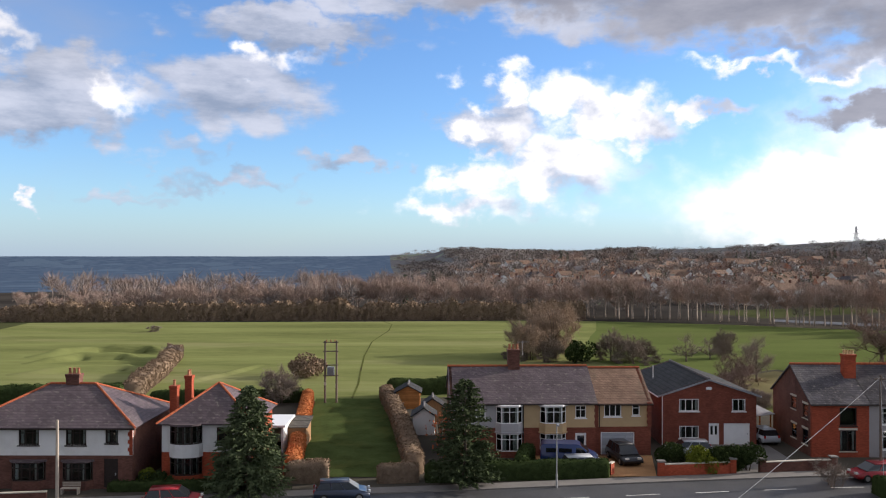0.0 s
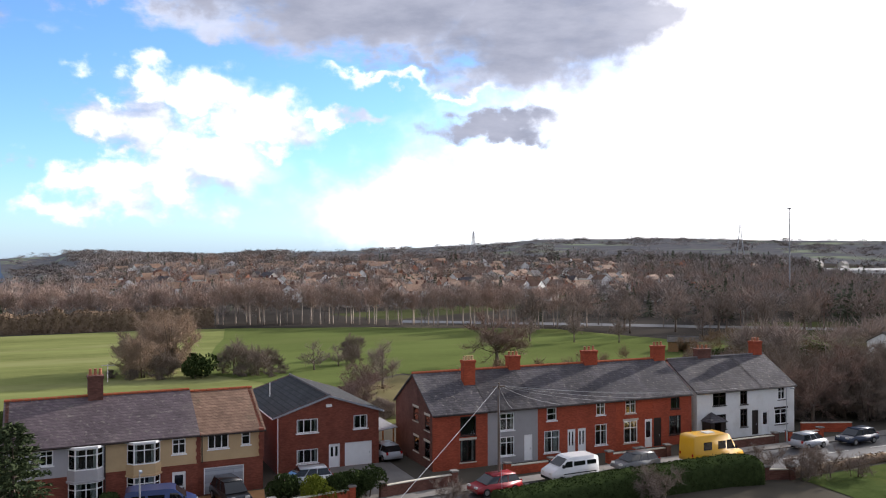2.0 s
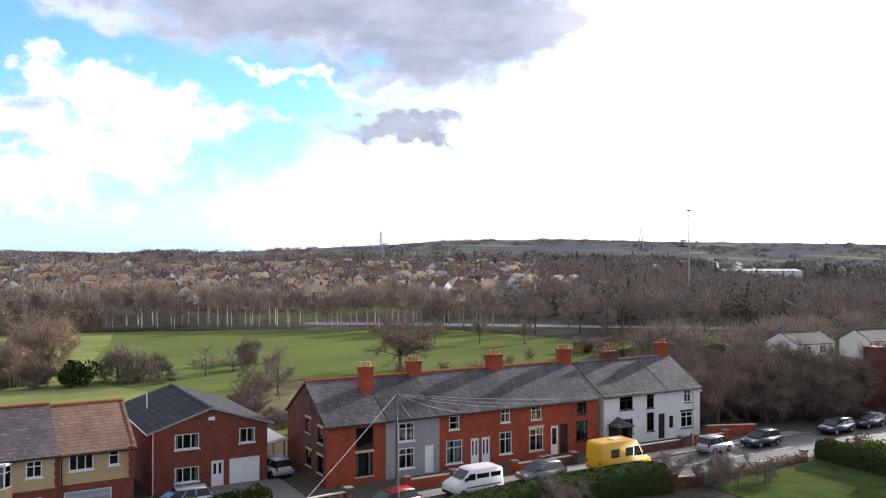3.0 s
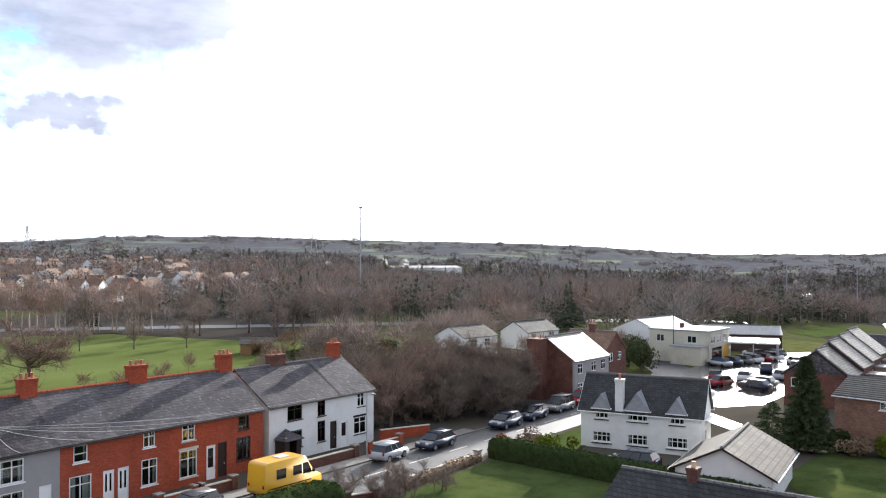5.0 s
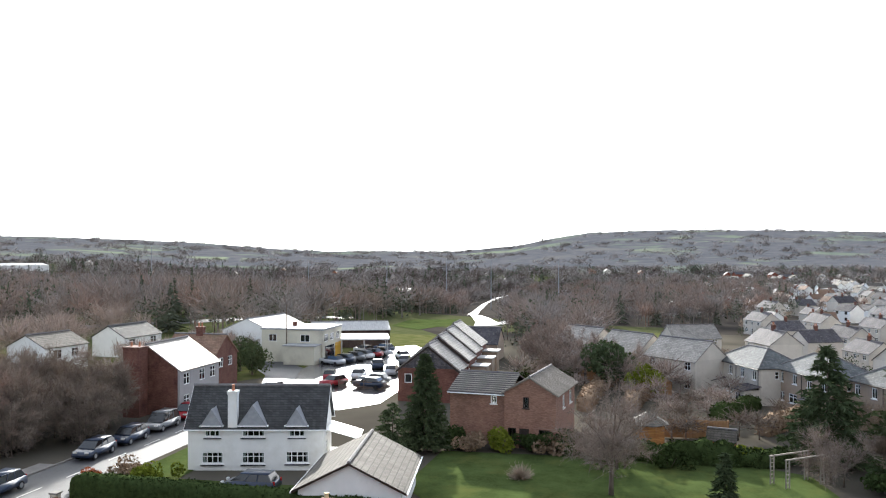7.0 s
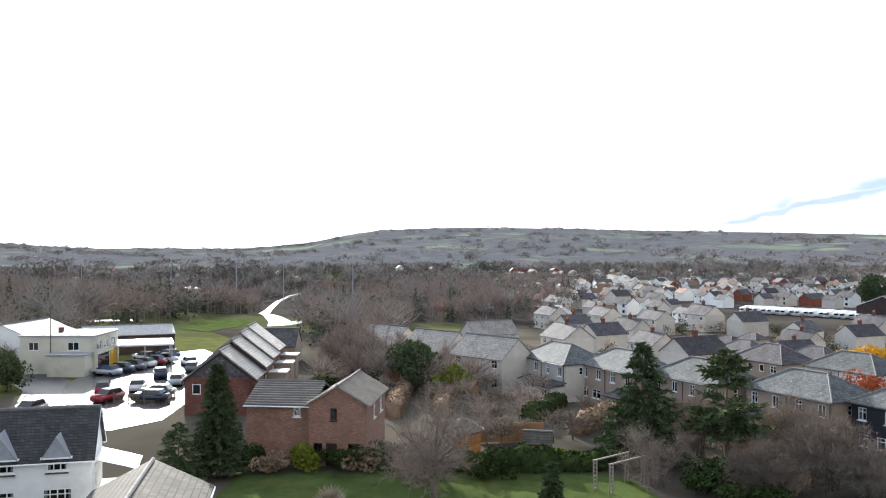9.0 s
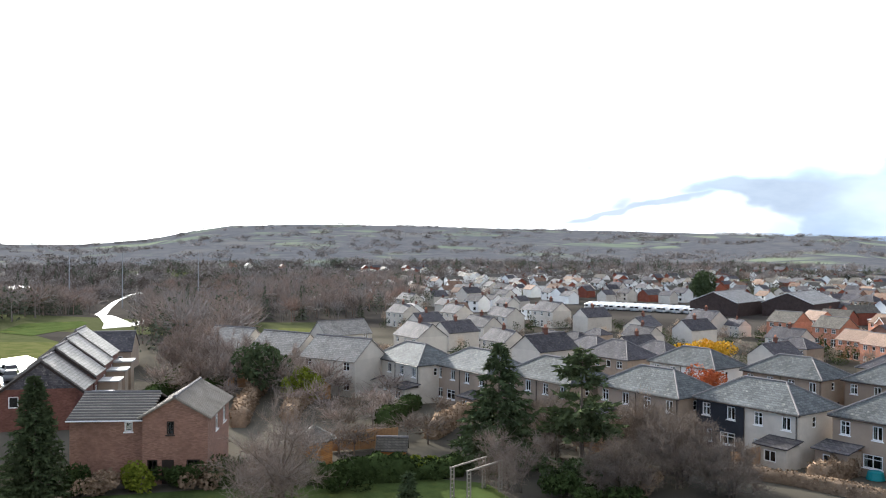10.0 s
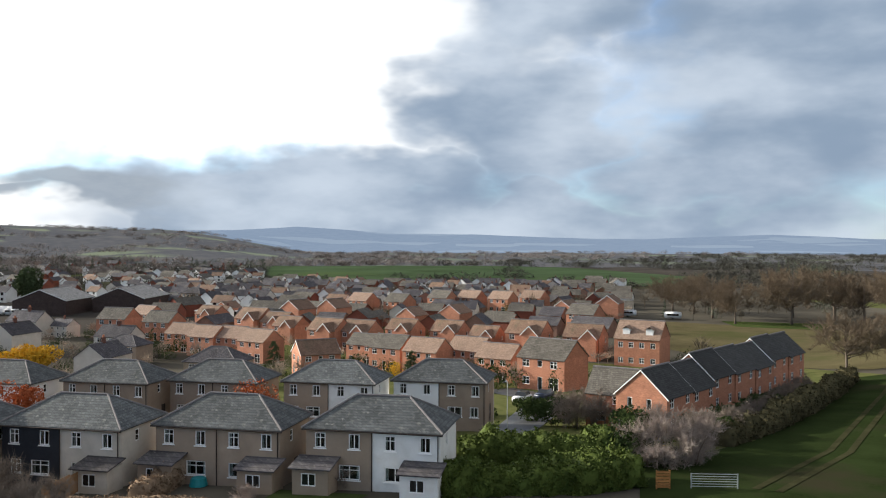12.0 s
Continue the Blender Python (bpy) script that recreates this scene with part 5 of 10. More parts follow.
def near_house():
    h = thing("detached_house", pose(59.5, 38.0, 0, 0, 0, 90), "house with a dark slate roof and small brick chimney", "house")
    L, W = 10.6, 7.6
    s = sides(L, W)
    for k in ("front", "back"):
        wall(h, s[k], L - 0.25, [(0, 3.5, BRICK_PLAIN)], [], u_start=0.25)
    for k in ("left", "right"):
        wall(h, s[k], W, [(0, 3.5, BRICK_PLAIN)], [])
    for x in (-L / 2, L / 2 - 0.25):
        gable_wall(h, x, W, 3.5, 5.5, BRICK_PLAIN)
    roof(h, L, W, 3.5, 5.55, "gable", TILE_DARK, RIDGE_GREY, 0.35, 0.2)
    chimney(h, 1.2, 0, 5.1, 6.2, 0.55, 0.55, BRICK_DARK, 1, CLAY_BUFF, 0.32)


near_house()


def brick_detached():
    z = ground_z(103, 37)
    h = thing("detached_house", pose(103.0, 35.75, z - 0.3, 0, 0, -98), "orange-brick house with ribbed concrete-tile roofs and a gabled wing", "house")
    # front looks west; local x runs south
    s = sides(5.6, 7.4, -2.8, 0.5)
    o = (4.0, 4.6, 4.0, 4.75)
    wall(h, s["front"], 5.6, [(0, 5.1, BRICK_TAN)], [o])
    window(h, s["front"], *o, 1, 0.0)
    wall(h, s["left"], 7.15, [(0, 5.1, BRICK_TAN)], [], u_start=0.25)
    wall(h, s["back"], 5.6, [(0, 5.1, BRICK_TAN)], [])
    gable_wall(h, -5.6, 7.4, 5.1, 6.3, BRICK_TAN, cy=0.5)
    roof(h, 5.6, 7.4, 5.1, 6.36, "gable", TILE_BAND, RIDGE_GREY, 0.35, 0.15, cx=-2.8, cy=0.5, gutter="white")
    # gabled wing: ridge runs east, gable looks west
    W, D, E, T = 4.75, 8.5, 5.42, 6.8
    g = {"west": Matrix.Translation((0.0, -4.2, 0)), "north": Matrix.Translation((0, -4.2 + D, 0)) @ pose(0, 0, 0, 0, 0, -90), "south": Matrix.Translation((W, -4.2, 0)) @ pose(0, 0, 0, 0, 0, 90), "east": Matrix.Translation((W, -4.2 + D, 0)) @ pose(0, 0, 0, 0, 0, 180)}
    ops = [(1.75, 2.3, 3.95, 4.95), (1.4, 2.3, 0.1, 2.1), (3.2, 4.2, 1.0, 2.1), (0.35, 1.1, 1.0, 2.1)]
    wall(h, g["west"], W, [(0, E, BRICK_TAN)], ops)
    window(h, g["west"], *ops[0], 1, 0.3, DARKWOOD), door(h, g["west"], *ops[1], DARKWOOD), window(h, g["west"], *ops[2], 2, 0.0, DARKWOOD), window(h, g["west"], *ops[3], 2, 0.0, DARKWOOD)
    wall(h, g["south"], D - 0.25, [(0, E, BRICK_TAN)], [(3, 4, 3.6, 4.8), (6, 7.2, 3.6, 4.8)], u_start=0.25)
    window(h, g["south"], 3, 4, 3.6, 4.8), window(h, g["south"], 6, 7.2, 3.6, 4.8)
    wall(h, g["north"], D - 0.25, [(0, E, BRICK_TAN)], [], u_start=0.25)
    wall(h, g["east"], W, [(0, E, BRICK_TAN)], [])
    rb = bmesh.new()
    for yy in (-4.2, -4.2 + D - 0.25):
        bm = bmesh.new()
        a = [bm.verts.new((x, yy + t_, zz)) for t_ in (0, 0.25) for x, zz in ((0, E), (W, E), (W / 2, T - 0.05))]
        for q in ((0, 1, 2), (5, 4, 3), (0, 3, 4, 1), (1, 4, 5, 2), (2, 5, 3, 0)):
            bm.faces.new([a[i] for i in q])
        part("gable_wall", bm, BRICK_TAN, h)
    bm = bmesh.new()
    k, ov = (T - E) / (W / 2), 0.35
    ya, yb = -4.45, -4.2 + D + 0.25
    slab(bm, [(-ov, ya, E - ov * k), (W / 2, ya, T), (W / 2, yb, T), (-ov, yb, E - ov * k)], 0.12)
    slab(bm, [(W + ov, ya, E - ov * k), (W + ov, yb, E - ov * k), (W / 2, yb, T), (W / 2, ya, T)], 0.12)
    r = part("roof", bm, TILE_RIB, h)
    for x in (-ov, W + ov):
        strips(h, (x, ya + 0.2, E - ov * k), (x, yb, E - ov * k), (W / 2, ya + 0.2, T), (W / 2, yb, T), 26, 0.11, TILE_LIP, "tile_ribs", 0.05)
    q = 1.26 / 3.7
    strips(h, (-5.7, -3.5, 5.1 - 0.3 * q), (-5.7, 0.4, 6.33), (0.3, -3.5, 5.1 - 0.3 * q), (0.3, 0.4, 6.33), 10, 0.09, TILE_LIP, "tile_lips", 0.045)
    ridge_line(rb, (W / 2, ya, T + 0.02), (W / 2, yb, T + 0.02))
    part("ridge_tiles", rb, RIDGE_GREY, r)
    # summer house
    q = thing("summer_house", pose(103.5, 23.5, ground_z(103.5, 23.5)), "small octagonal wooden summer house", "summer house")
    pts = [(1.6 * math.cos(math.pi / 4 * i + 0.39), 1.6 * math.sin(math.pi / 4 * i + 0.39)) for i in range(8)]
    bm = bmesh.new()
    prism(bm, pts, 0, 2.1)
    part("wall", bm, SHEDWOOD, q)
    bm = bmesh.new()
    for i in range(8):
        a, b = pts[i], pts[(i + 1) % 8]
        slab(bm, [(a[0] * 1.25, a[1] * 1.25, 2.05), (b[0] * 1.25, b[1] * 1.25, 2.05), (0, 0, 3.1)], 0.06)
    part("roof", bm, TILE_GREY, q)


brick_detached()

# ---- the estate down the slope ----
ROW = 203.0


def council_semi(x, y, left, right, label, rot=ROW, lean=(True, True), L=10.8, W=6.4, eave=5.1, ridge=7.05, simple=False, roof_mat=None, up=0.0):
    h = thing("semi_detached_house", pose(x, y, ground_z(x, y) + up, 0, 0, rot), label, "house", "hipped semi-detached pairs on the estate")
    s = sides(L, W)
    f = s["front"]
    ups = [(0.7, 1.6, 3.35, 4.55), (3.5, 4.4, 3.35, 4.55), (L - 4.4, L - 3.5, 3.35, 4.55), (L - 1.6, L - 0.7, 3.35, 4.55)]
    los = [(2.7, 4.4, 0.95, 2.1), (L - 4.4, L - 2.7, 0.95, 2.1)]
    if not lean[0]:
        los.append((0.8, 1.8, 0.95, 2.1))
    if not lean[1]:
        los.append((L - 1.8, L - 0.8, 0.95, 2.1))
    wall(h, f, L / 2, [(-2.2, eave, left)], [o for o in ups + los if o[1] < L / 2])
    wall(h, f, L, [(-2.2, eave, right)], [o for o in ups + los if o[0] > L / 2], u_start=L / 2)
    for i, o in enumerate(ups + los):
        window(h, f, *o, 2, 0.0 if i % 2 else 0.66, UPVC, curtain=0.25, simple=simple)
    for k, m_ in (("right", right), ("left", left)):
        o = (2.2, 2.8, 3.5, 4.5)
        d = (3.0, 3.9, -0.1, 2.0)
        wall(h, s[k], W - 0.25, [(-2.2, eave, m_)], [o, d], u_start=0.25)
        window(h, s[k], *o, 1, 0.5, simple=True)
        door(h, s[k], *d, DARKWOOD)
    wall(h, s["back"], L, [(-2.2, eave, left)], [])
    roof(h, L, W, eave, ridge, "hip", roof_mat or SLATE_GREEN, RIDGE_GREY, 0.3)
    downpipe(h, 0, -W / 2 - 0.06, 0, eave - 0.3)
    downpipe(h, L / 2 - 0.15, -W / 2 - 0.06, 0, eave - 0.3)
    for on, x0, m_ in ((lean[0], -L / 2 - 0.3, left), (lean[1], L / 2 - 2.6, right)):
        if not on:
            continue
        ms = Matrix.Translation((x0, -W / 2 - 2.2, 0))
        wall(h, ms, 2.9, [(-2.2, 2.25, m_)], [(0.7, 1.9, 0.9, 1.9)], name="outhouse_wall")
        window(h, ms, 0.7, 1.9, 0.9, 1.9, 2, 0.0, simple=True)
        for a in (0.0, 2.65):
            wall(h, ms @ Matrix.Translation((a, 0.25, 0)) @ pose(0.25, 0, 0, 0, 0, 90), 1.94, [(-2.2, 2.25, m_)], [], name="outhouse_wall")
        bm = bmesh.new()
        slab(bm, [(x0 - 0.25, -W / 2 - 2.5, 2.3), (x0 + 3.15, -W / 2 - 2.5, 2.3), (x0 + 3.15, -W / 2 - 0.01, 2.75), (x0 - 0.25, -W / 2 - 0.01, 2.75)], 0.1)
        part("outhouse_roof", bm, SLATE, h)
    return h


tan = "tan pebbledash semi-detached pair with hipped slate roof and outhouses"
council_semi(82.4, -31.1, BEIGE_WALL, WHITE_WALL, "semi-detached pair, one half tan, one white, hipped slate roof")
council_semi(94.2, -25.8, BEIGE_WALL, BEIGE_WALL, tan)
council_semi(104.8, -18.7, BLACK_WALL, PALE_WALL, "semi-detached pair, one half black-clad, one pale, hipped slate roof", lean=(False, True))
council_semi(114.4, -12.4, BEIGE_WALL, BEIGE_WALL, tan)
council_semi(124.0, -5.0, BEIGE_WALL, BEIGE_WALL, tan, lean=(False, False))
council_semi(133.2, 1.6, BEIGE_WALL, BEIGE_WALL, tan, lean=(False, True))
council_semi(141.0, 8.2, PALE_WALL, PALE_WALL, "pale pebbledash semi-detached pair with hipped slate roof")
council_semi(96.6, -60.0, WHITE_WALL, BEIGE_WALL, "semi-detached pair, one half white, one tan, hipped slate roof", lean=(False, False), up=1.0)
council_semi(106.3, -51.9, BEIGE_WALL, WHITE_WALL, "semi-detached pair, one half tan, one white, hipped slate roof", lean=(False, False), up=1.0)
council_semi(118.1, -45.2, BEIGE_WALL, BEIGE_WALL, tan, lean=(False, False), up=1.0)
council_semi(127.8, -37.7, BEIGE_WALL, BEIGE_WALL, tan, lean=(False, False), up=1.0)
council_semi(138.5, -30.0, PALE_WALL, WHITE_WALL, "pale pebbledash semi-detached pair with hipped slate roof", lean=(False, False), up=1.0)


def block(h, L, W, eave, ridge, walls, roof_mat, cx=0.0, cy=0.0, wins=(), kind="gable", ridge_mat=None, barge=None, depth=1.5):
    """A plain pitched block with simple windows on its faces: (face, u0, u1, v0, v1)."""
    s = sides(L, W, cx, cy)
    for k, ln in (("front", L), ("right", W - 0.25), ("back", L), ("left", W - 0.25)):
        ops = [o[1:5] for o in wins if o[0] == k]
        wall(h, s[k], ln, [(-depth, eave, walls)], ops, u_start=0.0 if ln == L else 0.25)
        for o in ops:
            window(h, s[k], *o, 2 if o[1] - o[0] > 0.9 else 1, 0.6 if o[1] - o[0] > 0.9 else 0.0, simple=True)
    if kind == "gable":
        for x in (cx - L / 2, cx + L / 2 - 0.25):
            bm_y = cy
            gable_wall(h, x, W, eave, ridge, walls, cy=bm_y)
    roof(h, L, W, eave, ridge + 0.05, kind, roof_mat, ridge_mat or RIDGE_GREY, 0.25, 0.12, cx=cx, cy=cy, gutter=False, barge=barge)


def estate_house(kind, m):
    names = {"brick_plain": ("new orange-brick house with a grey tiled gable roof", BRICK_ORANGE, TILE_GREY), "brick_tile": ("orange-brick estate house with a buff tiled roof", BRICK_ORANGE, TILE_PINK),
             "brick_grey": ("orange-brick estate house with a grey tiled roof", BRICK_ORANGE, TILE_GREY), "brick_gable": ("brick house turned gable-on with brown tiles", BRICK_ORANGE, TILE_BROWN),
             "brick_wing": ("brick estate house with a gabled wing and brown tiles", BRICK_ORANGE, TILE_BROWN), "pale_gable": ("pale rendered house with a grey gable roof", PALE_WALL, SLATE),
             "hip": ("pebbledash semi-detached pair with a hipped slate roof", BEIGE_WALL, SLATE), "three": ("three-storey brick house with roof dormers", BRICK_ORANGE, TILE_PINK)}
    label, wm, rm = names[kind]
    h = thing("estate_house", m, label, "house", "houses of the estate")
    front = [("front", 0.9, 2.1, 3.4, 4.5), ("front", 5.6, 6.8, 3.4, 4.5), ("front", 0.9, 2.1, 0.8, 2.0), ("front", 5.4, 7.0, 0.1, 2.1), ("front", 3.5, 4.3, 0.1, 2.1), ("front", 3.5, 4.3, 3.5, 4.5)]
    side = [("left", 1.5, 2.3, 3.4, 4.4), ("right", 4.5, 5.3, 3.4, 4.4)]
    if kind in ("brick_plain", "brick_tile", "brick_grey"):
        block(h, 8, 7, 4.9, 7.3, wm, rm, wins=front + side[:1])
    elif kind == "brick_gable":
        block(h, 8, 7, 4.9, 7.3, wm, rm, wins=front + [("left", 1.2, 2.4, 3.3, 4.4), ("left", 4.4, 5.6, 3.3, 4.4), ("left", 1.2, 2.4, 0.8, 2.0), ("left", 4.4, 5.6, 0.8, 2.0)], barge=UPVC)
    elif kind == "brick_wing":
        block(h, 8, 7, 4.9, 7.3, wm, rm, wins=front[:1] + front[2:3] + side[1:])
        sub = {"w": 3.4, "d": 1.6}
        bm = bmesh.new()
        y0, y1 = -3.5 - sub["d"], -3.45
        box(bm, 0.4, 0.4 + sub["w"], y0, y1, -1.5, 4.9)
        a = [bm.verts.new(v) for v in ((0.4, y0, 4.9), (0.4 + sub["w"], y0, 4.9), (0.4 + sub["w"] / 2, y0, 6.5), (0.4, y1 + 3, 4.9), (0.4 + sub["w"], y1 + 3, 4.9), (0.4 + sub["w"] / 2, y1 + 3, 6.5))]
        bm.faces.new((a[0], a[1], a[2])), bm.faces.new((a[5], a[4], a[3]))
        part("wing_wall", bm, wm, h)
        bm = bmesh.new()
        xm = 0.4 + sub["w"] / 2
        slab(bm, [(0.1, y0 - 0.2, 4.65), (xm, y0 - 0.2, 6.6), (xm, y1 + 2.6, 6.6), (0.1, y1 + 0.2, 4.65)], 0.1)
        slab(bm, [(0.7 + sub["w"], y0 - 0.2, 4.65), (0.7 + sub["w"], y1 + 0.2, 4.65), (xm, y1 + 2.6, 6.6), (xm, y0 - 0.2, 6.6)], 0.1)
        part("wing_roof", bm, rm, h)
        for sx in (-1, 1):
            bm = bmesh.new()
            xe, ze = xm + sx * (sub["w"] / 2 + 0.3), 4.65
            v = [bm.verts.new((px, y0 - 0.23 + q, pz)) for q in (0, 0.03) for px, pz in ((xe, ze), (xm, 6.62), (xm, 6.38), (xe, ze - 0.24))]
            for q in ((0, 1, 2, 3), (7, 6, 5, 4), (0, 4, 5, 1), (1, 5, 6, 2), (2, 6, 7, 3), (3, 7, 4, 0)):
                bm.faces.new([v[i] for i in q])
            part("bargeboard", bm, UPVC, h)
        mw = Matrix.Translation((0.4, y0 - 0.04, 0))
        window(h, mw, 1.0, 2.4, 3.3, 4.4, 2, 0.6, simple=True), window(h, mw, 0.8, 2.6, 0.8, 2.0, 3, 0.6, simple=True)
    elif kind == "pale_gable":
        block(h, 10, 7, 4.9, 7.4, wm, rm, wins=[("front", 1, 2.2, 3.3, 4.4), ("front", 4.4, 5.4, 3.3, 4.4), ("front", 7.6, 8.8, 3.3, 4.4), ("front", 1, 2.4, 0.8, 2.0), ("front", 7.4, 8.8, 0.8, 2.0), ("front", 4.4, 5.4, 0.1, 2.1), ("left", 3.0, 3.8, 3.4, 4.4)])
        chimney(h, 0, 0, 7, 8.5, 0.8, 0.6, BRICK_DARK, 2)
    elif kind == "hip":
        block(h, 10, 7, 4.9, 7.1, wm, rm, wins=[("front", 1, 2.2, 3.3, 4.4), ("front", 3.4, 4.3, 3.3, 4.4), ("front", 5.7, 6.6, 3.3, 4.4), ("front", 7.8, 9, 3.3, 4.4), ("front", 1.5, 3.4, 0.8, 2.0), ("front", 6.6, 8.5, 0.8, 2.0)], kind="hip")
    else:
        block(h, 9, 8, 5.6, 8.8, wm, rm, wins=[("front", u, u + 1.0, v, v + 1.1) for u in (0.8, 2.9, 5.0, 7.2) for v in (0.7, 3.7)] + [("left", 2, 2.8, 3.6, 4.6)], depth=2.5)
        for x in (-2.3, 2.3):
            bm = bmesh.new()
            box(bm, x - 0.7, x + 0.7, -3.2, -1.2, 6.0, 7.4)
            part("dormer", bm, UPVC, h, "white dormer")
            bm = bmesh.new()
            slab(bm, [(x - 0.9, -3.4, 7.3), (x, -3.4, 7.95), (x, -1.0, 7.95), (x - 0.9, -1.0, 7.3)], 0.08)
            slab(bm, [(x + 0.9, -3.4, 7.3), (x + 0.9, -1.0, 7.3), (x, -1.0, 7.95), (x, -3.4, 7.95)], 0.08)
            part("dormer_roof", bm, rm, h)
            window(h, Matrix.Translation((x - 0.5, -3.26, 0)), 0, 1.0, 6.35, 7.2, 2, 0, simple=True)
    return h


ESTATE = [
    ('brick_plain', 108.8, -110.4, 177, 1.18),
    ('brick_tile', 135.6, -125.4, 182, 1.0),
    ('brick_tile', 122.8, -116.1, 182, 0.97),
    ('brick_tile', 141.5, -118.0, 184, 1.0),
    ('brick_grey', 152.1, -120.0, 184, 1.0),
    ('brick_grey', 163.4, -124.6, 186, 0.9),
    ('brick_gable', 156.5, -100.8, 240, 1.0),
    ('brick_wing', 178.8, -140.6, 186, 1.05),
    ('brick_wing', 174.3, -152.8, 184, 1.0),
    ('brick_wing', 162.6, -156.6, 186, 1.0),
    ('brick_wing', 151.5, -156.5, 186, 0.9),
    ('brick_wing', 140.5, -158.4, 186, 1.15),
    ('brick_wing', 126.8, -161.0, 188, 1.1),
    ('brick_tile', 213.8, -114.0, 192, 0.95),
    ('brick_tile', 202.5, -112.2, 190, 0.98),
    ('brick_tile', 195.8, -114.5, 190, 0.98),
    ('brick_tile', 184.7, -112.2, 184, 1.0),
    ('brick_wing', 224.0, -146.6, 185, 1.14),
    ('brick_wing', 214.4, -146.8, 185, 1.03),
    ('brick_wing', 205.1, -142.1, 185, 0.98),
    ('brick_wing', 186.6, -137.3, 185, 1.09),
    ('brick_grey', 254.0, -122.4, 200, 1.15),
    ('brick_grey', 238.0, -125.7, 196, 1.1),
    ('pale_gable', 220.8, -100.1, 198, 0.95),
    ('pale_gable', 188.0, -74.5, 115, 0.94),
    ('hip', 158.7, -78.3, 203, 1.0),
    ('three', 111.5, -158.0, 186, 1.12),
    ('hip', 163.8, -29.8, 203, 1.06),
    ('hip', 154.1, -38.5, 203, 0.99),
    ('pale_gable', 267.1, -113.6, 190, 0.69),
    ('pale_gable', 273.7, -107.0, 200, 1.01),
    ('pale_gable', 254.9, -77.0, 130, 1.01),
    ('pale_gable', 245.5, -87.7, 110, 0.99),
    ('pale_gable', 178.6, -22.1, 118, 1.01),
    ('hip', 223.8, -38.9, 203, 0.87),
    ('hip', 230.2, -47.4, 203, 0.79),
    ('hip', 250.7, -61.8, 203, 0.67),
    ('pale_gable', 237.1, -18.8, 118, 0.97),
    ('pale_gable', 260.9, -31.7, 205, 1.01),
    ('pale_gable', 296.4, -49.1, 200, 1.01),
    ('pale_gable', 312.7, -36.3, 200, 1.01),
    ('pale_gable', 434.2, -70.8, 118, 1.01),
    ('pale_gable', 479.4, -100.8, 205, 1.01),
    ('pale_gable', 307.3, -68.1, 200, 1.14),
    ('pale_gable', 289.3, -75.7, 110, 1.01),
    ('pale_gable', 207.3, -4.5, 200, 1.01),
    ('pale_gable', 316.2, -18.7, 205, 1.01),
    ('pale_gable', 420.0, -9.0, 118, 1.01),
    ('pale_gable', 398.0, 3.0, 205, 0.9),
    ('pale_gable', 386.3, -32.8, 205, 1.01),
    ('brick_gable', 238.8, -178.4, 95, 1.14),
    ('brick_gable', 234.2, -191.1, 95, 1.12),
    ('brick_gable', 273.3, -178.8, 95, 0.87),
    ('brick_gable', 199.3, -188.6, 95, 0.97),
    ('brick_gable', 190.7, -200.1, 95, 1.07),
    ('brick_tile', 224.0, -260.3, 180, 1.14),
    ('brick_tile', 210.7, -262.1, 180, 1.14),
    ('brick_tile', 203.9, -275.4, 180, 1.14),
    ('brick_grey', 233.3, -253.2, 180, 1.14),
    ('brick_gable', 167.6, -231.7, 95, 1.14),
    ('brick_gable', 167.1, -265.4, 100, 1.14),
    ('brick_grey', 153.5, -216.4, 180, 1.14),
    ('brick_tile', 248.0, -222.2, 180, 1.14),
    ('brick_grey', 233.4, -225.8, 180, 1.14),
    ('hip', 340.8, -218.5, 190, 1.06),
    ('pale_gable', 304.0, -222.1, 190, 1.01),
    ('hip', 270.9, -233.8, 190, 1.06),
    ('pale_gable', 205.0, -52.0, 112, 0.9),
    ('hip', 196.0, -38.0, 203, 0.95),
    ('hip', 183.5, -46.5, 203, 0.95),
    ('pale_gable', 212.0, -24.0, 200, 0.9),
    ('pale_gable', 282.0, -20.0, 118, 0.95),
    ('hip', 206.0, -92.0, 200, 0.9),
    ('pale_gable', 236.0, -68.0, 200, 0.9),
    ('brick_tile', 268.0, -142.0, 185, 1.0),
    ('brick_wing', 252.0, -154.0, 185, 1.0),
]
first = {}


def as_built(ob, m):
    """A copy of a thing at m, whatever the scale of the first."""
    return copy_thing(ob, m @ Matrix.Diagonal((1 / ob.scale.x, 1 / ob.scale.y, 1 / ob.scale.z, 1)))


def put_house(kind, x, y, rot, s=1.0, sink=0.0):
    m = pose(x, y, terrain(x, y) - sink, 0, 0, rot) @ Matrix.Scale(s, 4)
    if kind in first:
        as_built(first[kind], m)
    else:
        first[kind] = estate_house(kind, Matrix.Identity(4))
        first[kind].matrix_world = m


for row in ESTATE:
    put_house(*row)

